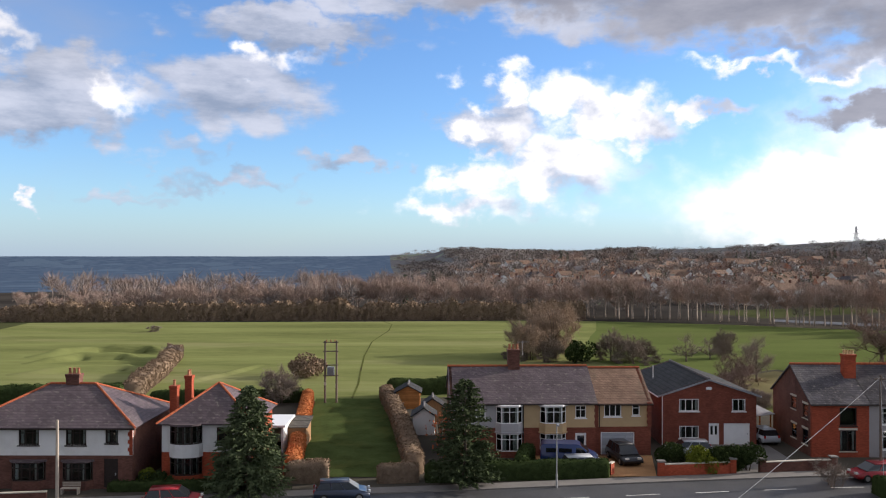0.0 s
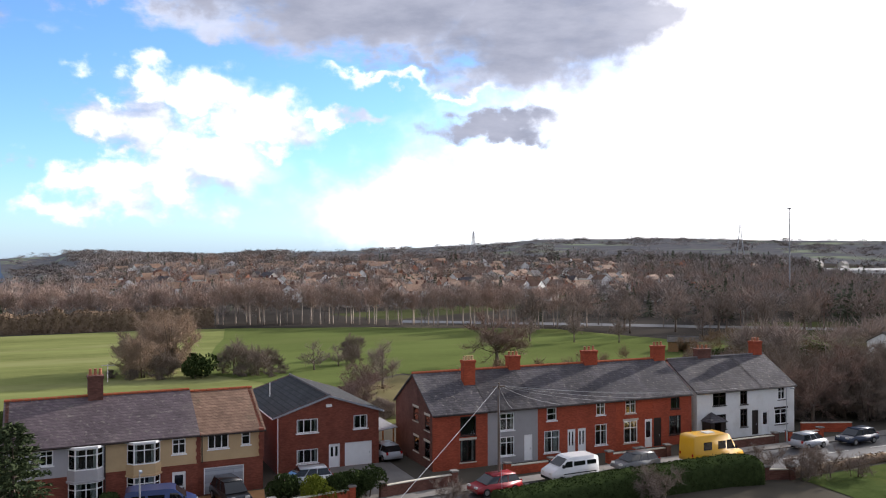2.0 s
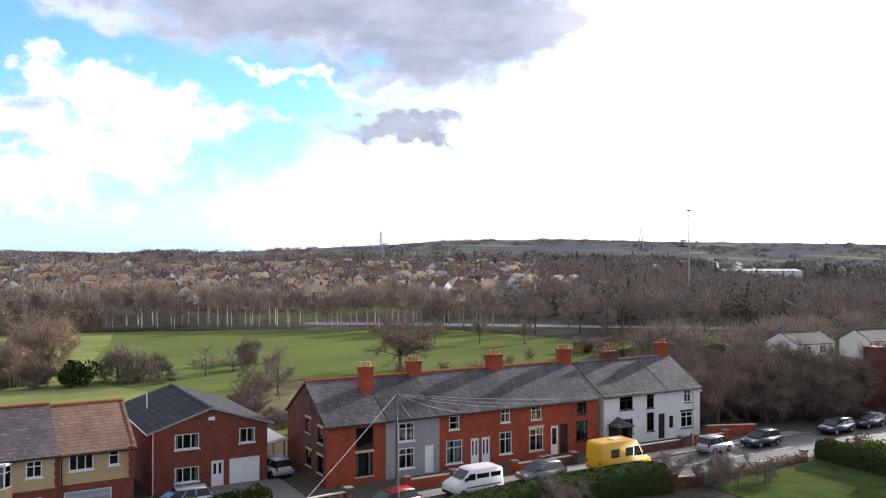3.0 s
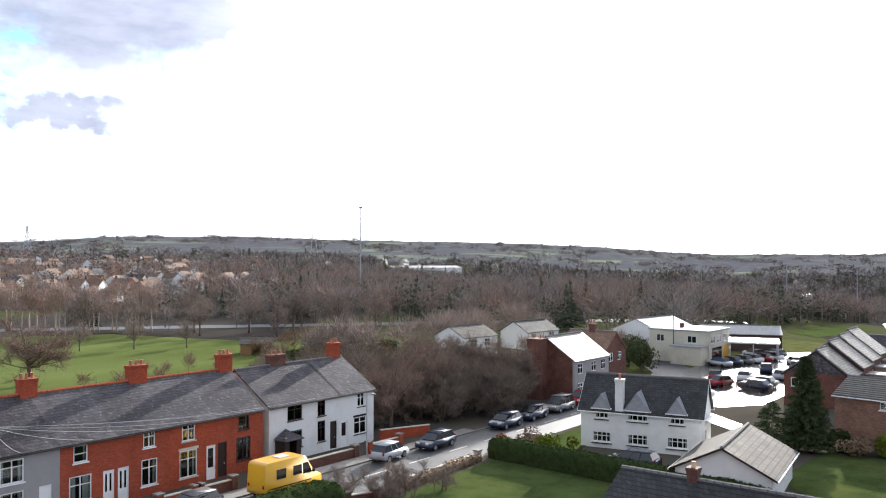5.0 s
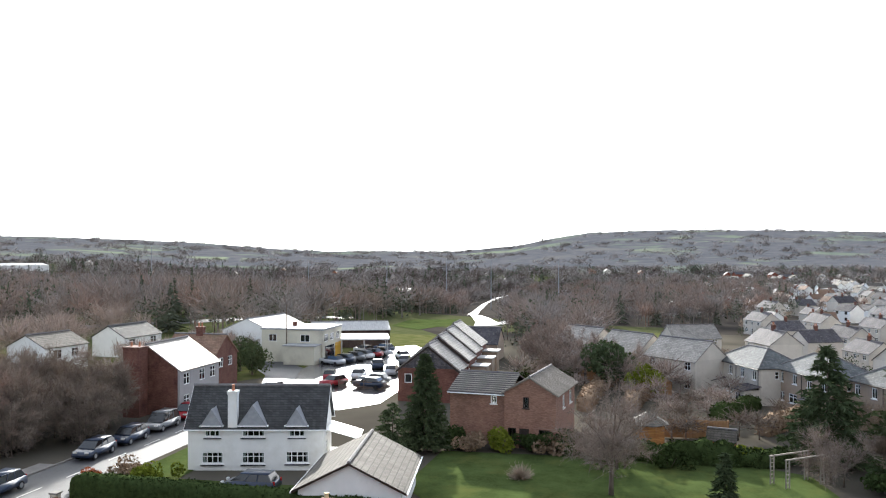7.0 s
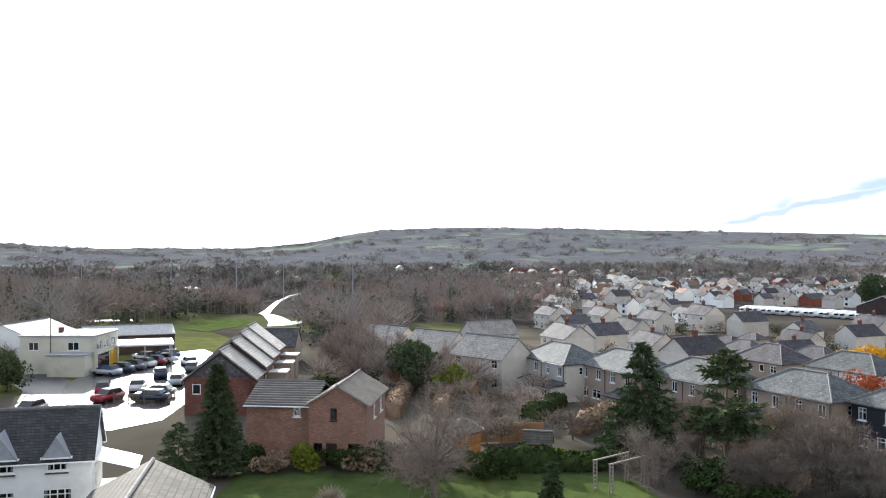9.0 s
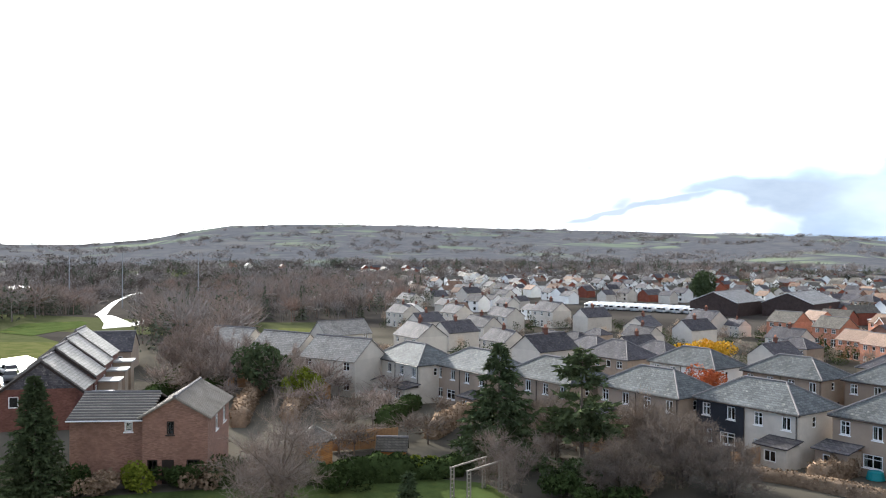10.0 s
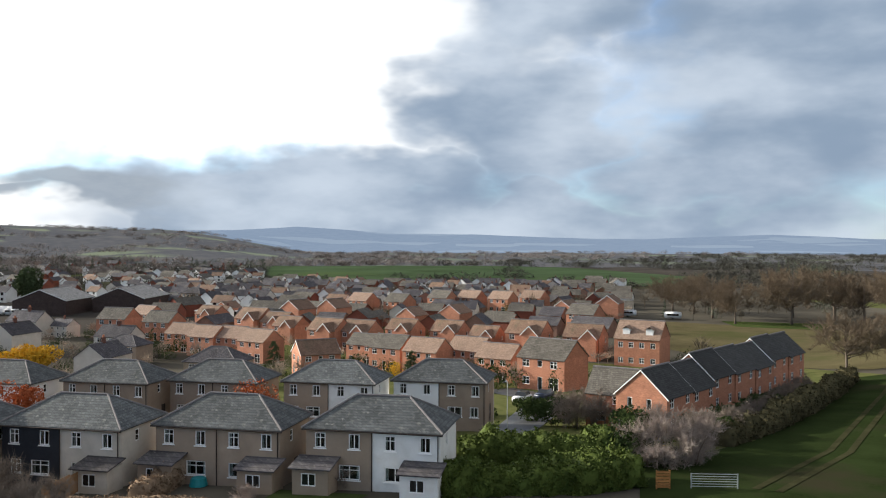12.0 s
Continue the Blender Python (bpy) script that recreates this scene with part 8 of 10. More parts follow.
def wood(name, spots, material, label, kind, n, seed, category="woodland"):
    """Many far trees as one piece of stuff. spots: x, y, height, radius."""
    rng = np.random.default_rng(seed)
    forms = [wood_tree(rng, n, 10, 4.0 if kind != "fir" else 2.8, kind) for _ in range(7)]
    out = []
    for x, y, H, R in spots:
        f = forms[rng.integers(0, 7)]
        a = rng.uniform(0, 6.2832)
        c, s = math.cos(a), math.sin(a)
        k = R / (4.0 if kind != "fir" else 2.8)
        g = np.stack([(f[..., 0] * c - f[..., 1] * s) * k + x, (f[..., 0] * s + f[..., 1] * c) * k + y, f[..., 2] * H / 10 + terrain(x, y) - (0.3 * H if kind == "clump" else 0.1)], -1)
        out.append(g)
    return tagged(new(name, cloud_mesh(name, np.concatenate(out), material)), label, category, "", "stuff")

# birch belt beyond the pasture, trees one by one
TWIG_BIRCH = mat("birch_twigs", (0.33, 0.25, 0.21), 0.3, 0.6, 0.95, 0.0, 6, tint=0.2, spec=0.0)
birches = [bare_tree("birch_tree", 100 + i, 11.5, 2.7, TWIG_BIRCH, BIRCH, twigs=800, limbs=14, low=0.35, crown=0.66, flat=0.34, twig_w=0.03, twig_l=1.3, tr=0.15) for i in range(4)]
EDGE = [(-125, 246), (-60, 246), (0, 247), (38, 246), (66, 234), (95, 216), (127, 194)]
rr = random.Random(11)
k = 0
for x, y, ux, uy in along(EDGE, 1.75):
    off = rr.uniform(-1.5, 9)
    px, py = x - uy * off + rr.uniform(-1, 1), y + ux * off
    short = 0.62 + 0.38 * min(1, max(0, (px + 110) / 80))
    plant(birches[k % 4], px, py, "slender bare birch in a belt beyond the pasture", "tree", rr.uniform(0.85, 1.25) * short, group="birch belt")
    k += 1
round_trees = [bare_tree("bare_tree", 120 + i, 10.5, 5.2, TWIG, twigs=2200, limbs=16, twig_w=0.03, twig_l=1.2, low=0.2) for i in range(2)]
for x, y, s in ((109, 192, 1.0), (117, 186, 0.9), (123, 193, 1.05), (133, 187, 1.0), (140, 176, 0.95), (148, 170, 1.0), (128, 178, 0.85), (156, 163, 0.9), (163, 158, 1.0), (137, 163, 0.7), (96, 170, 0.5), (104, 165, 0.55), (112, 160, 0.5)):
    plant(round_trees[int(x) % 2], x, y, "round-headed bare tree by a far road", "tree", s, group="round bare trees")
TWIG_OAK = mat("oak_twigs", (0.125, 0.095, 0.066), 0.35, 0.3, 0.95, 0.0, 6, spec=0.0)
oaks = bare_tree("oak_tree", 130, 18.5, 14, TWIG_OAK, twigs=6000, limbs=26, twig_w=0.05, twig_l=2.0, low=0.15, crown=0.58, flat=0.4)
for x, y, s in ((107, -277, 1.1), (87, -290, 1.0), (123, -268, 0.8), (98, -300, 1.0), (136, -285, 0.9), (75, -278, 0.95), (148, -300, 0.85), (64, -300, 1.0), (113, -305, 1.0), (160, -310, 0.8)):
    plant(oaks, x, y, "great spreading bare oak beyond the pasture", "tree", s, group="oaks beyond the estate")
plant(oaks, 67.8, -147, "wide bare oak at the field corner", "tree", 0.62)
plant(oaks, 60, -158, "wide bare oak at the field corner", "tree", 0.55)

# fields to the south
STUBBLE = mat("tawny_winter_pasture", (0.088, 0.075, 0.040), 0.35, 0.06, 0.95, 0.5, 1.5, stain=(0.07, 0.072, 0.03), coords="World", spec=0.0)
FAR_GREEN = mat("winter_green_pasture", (0.044, 0.066, 0.034), 0.45, 0.012, 0.95, 0.4, 0.2, stain=(0.062, 0.088, 0.036), coords="World", spec=0.0)
patch("field", [(64, -150), (140, -205), (170, -240), (150, -262), (90, -262), (40, -240), (44, -170)], STUBBLE, "tawny rough pasture", 0.06, 14, "field")
# This field's cloud shadow is painted, not cast.
patch("field", [(30, -20), (60, -30), (67, -47), (62, -64), (62, -90), (64, -135), (40, -160), (-30, -150), (-40, -40)], SHADED_FIELD, "rough field with a worn track, a cloud's shadow painted into its green", 0.05, 10, "field")
patch("field", [(469, -379), (390, -399), (300, -438), (225, -479), (264, -651), (490, -835), (673, -736), (732, -625)], FAR_GREEN, "distant green pasture", 0.8, 40, "field")
patch("field", [(95, -262), (120, -258), (130, -275), (95, -285)], LAWN, "green paddock", 0.1, 20, "field")
patch("lawn", [(78.5, 9), (95, 11), (101, 22), (96.5, 30), (96, 41.5), (84, 42), (79, 38)], LAWN, "garden lawn ringed by shrubs", 0.05, 5, "lawn")
patch("lawn", [(58.5, 46), (74.6, 46.5), (75.3, 63.4), (60, 62.5)], LAWN, "square front lawn inside a hedge", 0.05, 5, "lawn")
patch("lawn", [(77.6, 48), (82.6, 48), (82.4, 63.6), (77.8, 63.8)], LAWN, "strip of lawn before a white house", 0.05, 5, "lawn")
patch("lawn", [(82.6, 59.6), (91.5, 59.8), (93, 64.2), (82.4, 64.0)], LAWN, "corner of lawn beside a white house", 0.06, 5, "lawn")
patch("lawn", [(87.5, -24.5), (80.5, -27), (79.5, -21.5), (85, -18.5)], LAWN, "back-garden lawn", 0.05, 5, "lawn")
patch("paddock", [(58, 121), (95, 115), (124, 126), (130, 150), (125, 169.5), (95, 151.5), (66, 140.5), (53, 136.5)], PASTURE, "green paddock behind the terrace", 0.06, 12, "field")
patch("field", [(30, 117.5), (52, 136), (95, 151), (124, 169), (117, 195), (75, 221), (42, 233), (37, 205), (33, 190), (29, 172), (24, 160), (25, 147), (31, 135)], PASTURE, "darker green pasture beyond the thicket", 0.085, 14, "field")
patch("rough_ground", [(28, 98), (60, 98), (80, 102), (84, 114), (62, 126), (52, 133.5), (30, 116)], ROUGHGRASS, "tawny rough grass behind the gardens", 0.07, 8, "field")
patch("road", [(90, 232), (130, 202), (175, 165), (215, 130), (260, 100), (264, 106), (222, 136), (180, 172), (134, 210), (94, 240)], ASPHALT, "far road beyond the trees", 0.08, 12, "road")
patch("road", [(84, -58), (90, -60), (103, -92), (118, -100), (114, -106), (98, -98)], ASPHALT, "estate road between gardens", 0.06, 6, "road")


TRODDEN = mat("trodden_grass", (0.085, 0.095, 0.030), 0.3, 0.3, 0.95, 0.5, 3, stain=(0.07, 0.06, 0.035), coords="World", spec=0.0)
TRAIL = [(-17, 234), (-13.4, 222), (-13.0, 205), (-14.9, 178), (-14.2, 153), (-13.0, 134), (-12.0, 120), (-11.6, 108)]
patch("footpath", [(x - 0.14, y) for x, y in TRAIL] + [(x + 0.14, y) for x, y in TRAIL[::-1]], TRODDEN, "trodden dark path across the pasture", 0.07, 8, "path")
MUD = mat("churned_mud", (0.034, 0.034, 0.017), 0.4, 0.5, 0.95, 0.6, 5, coords="World", spec=0.0)
for off in (0.0, 1.7):
    RUT = [(56.5 - off, -44), (54.6 - off, -62), (55.4 - off, -82), (56.5 - off, -108), (58.5 - off, -140)]
    patch("track", [(x - 0.3, y) for x, y in RUT] + [(x + 0.3, y) for x, y in RUT[::-1]], MUD, "worn brown wheel rut along a field edge", 0.08, 6, "track")
# The lit strip of the dark field, laid on as lighter grass.
patch("field", [(47, -60), (51.5, -72), (52.5, -95), (54, -120), (44, -150), (20, -140), (30, -70)], LAWN, "sunlit strip of the open field, painted as brighter grass", 0.075, 8, "field")

# ---- far woods ----
def inside(x, y, poly):
    r = False
    for (xa, ya), (xb, yb) in zip(poly, poly[1:] + poly[:1]):
        if (ya > y) != (yb > y) and x < (xb - xa) * (y - ya) / (yb - ya) + xa:
            r = not r
    return r


KEEP_OUT = [[(-130, 20), (-130, 244), (40, 243), (128, 192), (180, 165), (180, 100), (118, 66), (118, 55), (190, 52), (190, 20), (150, -20), (60, -60), (-80, -60)],
            [(110, 20), (200, 30), (330, 30), (380, -60), (300, -190), (150, -215), (60, -120), (60, -60)],
            [(120, 44), (184, 44), (240, 58), (345, 54), (390, 76), (520, 94), (640, 106), (830, 94), (830, 116), (640, 130), (520, 116), (375, 98), (325, 92), (241, 94), (190, 90), (120, 72)],
            [(469, -379), (390, -399), (300, -438), (225, -479), (264, -651), (490, -835), (673, -736), (732, -625)], [(290, -80), (410, -90), (410, -210), (300, -200)], [(60, -150), (180, -240), (160, -265), (30, -265)], [(-60, -20), (70, -30), (70, -170), (-60, -170)]]
rng = np.random.default_rng(77)
woods = {"brown": [], "grey": [], "red": [], "fir": [], "leaf": [], "mass": [], "mass2": []}
tries = 0
while sum(len(v) for v in woods.values()) < 6400 and tries < 90000:
    tries += 1
    r = 150 + 870 * rng.uniform() ** 0.9
    az = rng.uniform(-32, 178)
    x, y = CENTRE[0] + r * math.sin(radians(az)), CENTRE[1] + r * math.cos(radians(az))
    if any(inside(x, y, p) for p in KEEP_OUT) or (az < -3 and r > 420) or (az > 170):
        continue
    keep = 0.4 if az < 40 and r < 700 else 1.0
    if az > 128:
        keep = 0.5 if r > 560 else 0.2
    if 97 < az <= 128 and r < 700:
        keep = 0.16
    if noise.noise(Vector((x / 170, y / 170, 5))) < -0.22 and r > 700:
        continue
    if rng.uniform() > keep:
        continue
    H = rng.uniform(6.5, 12) if r < 700 else rng.uniform(8, 13)
    if -3 <= az <= 40 and r < 420:
        H *= 0.75
    if az > 97 and r < 720:
        H *= 0.62
    u = rng.uniform()
    if r > 520 and u > 0.16:
        woods["mass" if u > 0.5 else "mass2"].append((x, y, H, rng.uniform(6, 11)))
        continue
    kind = "fir" if u < (0.13 if 25 < az < 80 else 0.06) else "leaf" if u < 0.2 and az > 30 else "red" if u < 0.34 else "grey" if u < 0.62 else "brown"
    woods[kind].append((x, y, H * (1.05 if kind == "fir" else 1), H * rng.uniform(0.36, 0.52) * (0.55 if kind == "fir" else 1) * (1.3 if r > 700 else 1)))
n = 0
while n < 2600:
    az, r = rng.uniform(-5, 175), 1000 + 1350 * rng.uniform()
    x, y = CENTRE[0] + r * math.sin(radians(az)), CENTRE[1] + r * math.cos(radians(az))
    n += 1
    if noise.noise(Vector((x / 210, y / 210, 7))) > -0.12:
        woods["mass" if n % 3 else "mass2"].append((x, y, rng.uniform(8, 12), rng.uniform(9, 17)))
for n in range(520):
    az, r = rng.uniform(-3.5, 13), rng.uniform(1500, 4400)
    woods["mass" if n % 2 else "mass2"].append((CENTRE[0] + r * math.sin(radians(az)), CENTRE[1] + r * math.cos(radians(az)), rng.uniform(11, 17), rng.uniform(16, 30)))
for az0, az1, r0, r1, count in ((36, 82, 185, 640, 1300), (83, 101, 330, 720, 700), (84, 101, 165, 330, 130), (-2, 40, 262, 330, 90), (-2, 40, 330, 640, 150), (101, 128, 700, 1000, 160)):
    n = 0
    while n < count:
        az, r = rng.uniform(az0, az1), r0 + (r1 - r0) * rng.uniform() ** 0.8
        x, y = CENTRE[0] + r * math.sin(radians(az)), CENTRE[1] + r * math.cos(radians(az))
        if any(inside(x, y, p) for p in KEEP_OUT):
            continue
        n += 1
        H = rng.uniform(6.5, 11)
        kind = ("brown", "grey", "red", "grey", "brown", "leaf", "fir", "brown")[int(rng.integers(0, 8))]
        woods[kind].append((x, y, H, H * rng.uniform(0.42, 0.6) * (0.55 if kind == "fir" else 1)))
south = []
for kind in ("brown", "grey", "red", "mass", "mass2"):
    south += [(q, kind) for q in woods[kind] if q[1] < -140 and q[0] < 620]
    woods[kind] = [q for q in woods[kind] if not (q[1] < -140 and q[0] < 620)]
rng = np.random.default_rng(88)
for (xa, ya), (xb, yb), n in (((469, -379), (300, -438), 16), ((300, -438), (225, -479), 9), ((360, -520), (430, -640), 8), ((330, -470), (470, -470), 7)):
    for f in rng.uniform(0, 1, n):
        south.append(((xa + (xb - xa) * f + rng.normal() * 6, ya + (yb - ya) * f + rng.normal() * 6, rng.uniform(5, 11), rng.uniform(5, 11)), "mass"))
TWIG_SOUTH = mat("southern_wood_twigs", (0.105, 0.086, 0.064), 0.4, 0.04, 0.95, 0.0, 1, spec=0.0)
wood("woodland", [q for q, kind in south if not kind.startswith("mass")], TWIG_SOUTH, "dark bare winter woods beyond the estate", "bare", 170, 216)
wood("woodland", [q for q, kind in south if kind.startswith("mass")], mat("far_southern_twigs", (0.062, 0.060, 0.050), 0.35, 0.03, 0.95, 0.0, 1, spec=0.0), "far dark woods round green fields", "clump", 120, 217)
wood("woodland", woods["brown"], TWIG, "bare brown winter woods near the fields", "bare", 170, 201)
wood("woodland", woods["grey"], TWIG_GREY := mat("grey_twigs", (0.21, 0.185, 0.17), 0.3, 0.05, 0.95, 0.0, 1, spec=0.1), "bare grey-brown winter woods near the fields", "bare", 170, 202)
wood("woodland", woods["red"], TWIG_RED, "bare reddish winter woods near the fields", "bare", 170, 203)
FAR_NEEDLES = mat("far_needles", (0.085, 0.095, 0.068), 0.35, 0.3, 0.9, 0.0, 3, spec=0.0)
wood("woodland", woods["fir"][::2], FAR_NEEDLES, "dark firs among bare woods", "fir", 160, 204)
wood("woodland", woods["leaf"], FAR_NEEDLES, "dark evergreen trees among bare woods", "leaf", 190, 205)
wood("woodland", woods["mass"], TWIG_GREY, "far grey-brown woods on the slopes", "clump", 120, 211)
wood("woodland", woods["mass2"], mat("far_twigs", (0.105, 0.086, 0.074), 0.3, 0.03, 0.95, 0.0, 1, spec=0.1), "far dark brown woods on the slopes", "clump", 120, 212)
# hedgerow and garden trees between the estate houses
spots = []
rr = random.Random(31)
for row in ESTATE:
    for j in range(8):
        a = rr.uniform(0, 6.28)
        spots.append((row[1] + math.cos(a) * rr.uniform(7, 12), row[2] + math.sin(a) * rr.uniform(7, 12), rr.uniform(2.2, 5.0), rr.uniform(1.2, 2.4)))
wood("garden_trees", spots[::4], TWIG_DARK, "bare garden trees between estate houses", "bare", 200, 206, "tree")
wood("garden_trees", spots[1::4] + spots[2::4], HEDGE_GREEN, "dark garden evergreens between estate houses", "leaf", 220, 207, "tree")
wood("garden_trees", spots[3::4], TWIG_PALE, "pale bare garden trees between estate houses", "bare", 200, 208, "tree")
rr = random.Random(35)
spots = [(rr.uniform(106, 168), rr.uniform(85, 103), rr.uniform(2.5, 5.0), rr.uniform(1.6, 2.8)) for _ in range(80)] + [(rr.uniform(110, 172), rr.uniform(115, 128), rr.uniform(5, 8.5), rr.uniform(2.2, 3.6)) for _ in range(40)]
wood("garden_trees", [s for s in spots if not (114 < s[0] < 126 and 98 < s[1] < 108)], TWIG, "brown bare scrub round the bungalows", "bare", 260, 214, "shrub")
rr = random.Random(36)
spots = []
while len(spots) < 95:
    x, y = rr.uniform(42, 140), rr.uniform(98, 158)
    if y > 104 + 0.35 * (x - 40) + 16 or noise.noise(Vector((x / 14, y / 14, 2))) < 0.0:
        continue
    spots.append((x, y, rr.uniform(1.4, 4.2), rr.uniform(0.9, 2.2)))
wood("scrub", spots, HEDGE_BROWN, "tawny brambles and thin bushes on rough paddocks", "bare", 240, 215, "shrub")
for x, y, s in ((144, 31, 0.72), (149, 33.5, 0.8), (141, 24, 0.6), (152, 37, 0.75), (147, 28, 0.62), (157, 40, 0.6), (140, 35, 0.55), (164, 38, 0.8), (170, 36, 0.75)):
    plant(round_trees[int(x) % 2], x, y, "bare garden tree before pale-roofed bungalows", "tree", s, group="bare trees by the bungalows")
rr = random.Random(33)
spots = [(rr.uniform(112, 160), rr.uniform(12, 44), rr.uniform(2.5, 6.0), rr.uniform(1.6, 3.0)) for _ in range(30)]
spots = [s for s in spots if not (s[1] > 40 and s[0] < 165)]
wood("garden_trees", spots, TWIG, "bare bushes on long garden plots", "bare", 260, 209, "shrub")
spots = [(rr.uniform(104, 128), rr.uniform(-6, 22), rr.uniform(1.6, 3.2), rr.uniform(1.4, 2.4)) for _ in range(26)]
wood("garden_trees", spots, TWIG_DARK, "dull grey-brown bare bushes on garden plots", "bare", 260, 210, "shrub")

# ---- far houses ----
rr = random.Random(41)
taken = [(row[1], row[2]) for row in ESTATE]


def far_house(kind):
    label, wm, rm = {"far_pale": ("small pale house among far trees", PALE_WALL, SLATE), "far_white": ("white rendered house among far trees", WHITE_WALL, TILE_BROWN), "far_slate": ("white house with a dark slate roof, far off", WHITE_WALL, SLATE), "far_brick": ("red-brick house with brown roof, far off", BRICK_ORANGE, TILE_BROWN)}[kind]
    h = thing("far_house", Matrix.Identity(4), label, "house", "far houses")
    L, W, e, r = 8.5, 7.0, 4.8, 7.3
    bm = bmesh.new()
    lo = [bm.verts.new(v) for v in ((-L / 2, -W / 2, -2), (L / 2, -W / 2, -2), (L / 2, W / 2, -2), (-L / 2, W / 2, -2))]
    hi = [bm.verts.new(v) for v in ((-L / 2, -W / 2, e), (L / 2, -W / 2, e), (L / 2, W / 2, e), (-L / 2, W / 2, e))]
    ap = [bm.verts.new((-L / 2, 0, r)), bm.verts.new((L / 2, 0, r))]
    bm.faces.new((lo[0], lo[1], hi[1], hi[0])), bm.faces.new((lo[2], lo[3], hi[3], hi[2]))
    bm.faces.new((lo[1], lo[2], hi[2], ap[1], hi[1])), bm.faces.new((lo[3], lo[0], hi[0], ap[0], hi[3]))
    part("wall", bm, wm, h)
    bm = bmesh.new()
    for sy in (-1, 1):
        slab(bm, [(-L / 2 - 0.25, sy * (W / 2 + 0.3), e - 0.2), (L / 2 + 0.25, sy * (W / 2 + 0.3), e - 0.2), (L / 2 + 0.25, 0, r + 0.05), (-L / 2 - 0.25, 0, r + 0.05)], 0.12)
    part("roof", bm, rm, h)
    bm = bmesh.new()
    box(bm, L / 2 - 1.3, L / 2 - 0.5, -0.3, 0.3, 6.8, 8.4)
    part("chimney", bm, BRICK_DARK, h)
    for u, v in ((-2.6, 3.3), (2.2, 3.3), (2.2, 0.9)):
        for sy in (-1,):
            bm = bmesh.new()
            box(bm, u - 0.7, u + 0.7, sy * W / 2 - 0.03, sy * W / 2 + 0.03, v, v + 1.2)
            part("window", bm, CARGLASS, h)
    return h


def scatter(count, az0, az1, r0, r1, kinds, gap, group=None):
    n = guard = 0
    while n < count and guard < 6000:
        guard += 1
        az, r = radians(rr.uniform(az0, az1)), r0 + (r1 - r0) * rr.random() ** 0.8
        x, y = CENTRE[0] + r * math.sin(az), CENTRE[1] + r * math.cos(az)
        if any((x - a) ** 2 + (y - b) ** 2 < gap * gap for a, b in taken) or any(inside(x, y, p) for p in KEEP_OUT[:1] + KEEP_OUT[2:]):
            continue
        taken.append((x, y))
        k_ = rr.choice(kinds)
        m = pose(x, y, terrain(x, y), 0, 0, rr.choice((100, 118, 190, 200, 205, 20)) + rr.uniform(-8, 8)) @ Matrix.Scale(rr.uniform(0.78, 1.0), 4)
        if k_ in first:
            as_built(first[k_], m)
        else:
            first[k_] = far_house(k_)
            first[k_].matrix_world = m
        n += 1


for x, y, rot in ((84, 346, 100), (90, 350, 100), (118, 385, 12), (126, 388, 100), (102, 312, 95), (107, 318, 100), (114, 311, 100), (90, 420, 10), (98, 424, 100), (132, 330, 15), (142, 334, 100), (60, 372, 100), (48, 390, 12), (184, 354, 30), (192, 348, 118), (199, 347, 120), (152, 372, 20), (70, 430, 8), (28, 410, 100), (16, 432, 10)):
    m = pose(x, y, terrain(x, y), 0, 0, rot)
    taken.append((x, y))
    if "far_white" in first:
        as_built(first["far_white"], m)
    else:
        first["far_white"] = far_house("far_white")
        first["far_white"].matrix_world = m
scatter(105, 0, 38, 320, 520, ["far_white", "far_white", "far_pale", "far_brick"], 14)
scatter(130, 98, 152, 290, 520, ["far_white", "far_pale", "far_pale", "far_slate", "far_slate"], 13)
scatter(30, 95, 140, 520, 640, ["far_white", "far_slate"], 18)
scatter(18, 40, 95, 420, 1000, ["far_pale", "far_brick"], 30)


def village(spots, wall_mat, roof_mat, label):
    """Many far houses, each walls under a pitched roof, as one piece of stuff."""
    verts, faces, slots = [], [], []
    for x, y, rot, L, W, e, rise in spots:
        m = pose(x, y, terrain(x, y), 0, 0, rot)
        n = len(verts)
        for sx in (-1, 1):
            for sy in (-1, 1):
                verts += [tuple(m @ Vector((sx * L / 2, sy * W / 2, z))) for z in (-1.5, e)]
            verts.append(tuple(m @ Vector((sx * L / 2, 0, e + rise))))
        a, b = n, n + 5
        faces += [(a, a + 2, a + 3, a + 4, a + 1), (b, b + 1, b + 4, b + 3, b + 2), (a, a + 1, b + 1, b), (a + 2, b + 2, b + 3, a + 3)]
        slots += [0] * 4
        n = len(verts)
        for sx in (-1, 1):
            verts += [tuple(m @ Vector((sx * (L / 2 + 0.3), yy, zz))) for yy, zz in ((-W / 2 - 0.4, e - 0.25), (0, e + rise + 0.1), (W / 2 + 0.4, e - 0.25))]
        faces += [(n, n + 3, n + 4, n + 1), (n + 1, n + 4, n + 5, n + 2)]
        slots += [1] * 2
    me = bpy.data.meshes.new("far_village")
    me.from_pydata(verts, [], faces)
    me.materials.append(wall_mat), me.materials.append(roof_mat)
    me.polygons.foreach_set("material_index", slots)
    return tagged(new("far_village", me), label, "houses", "", "stuff")


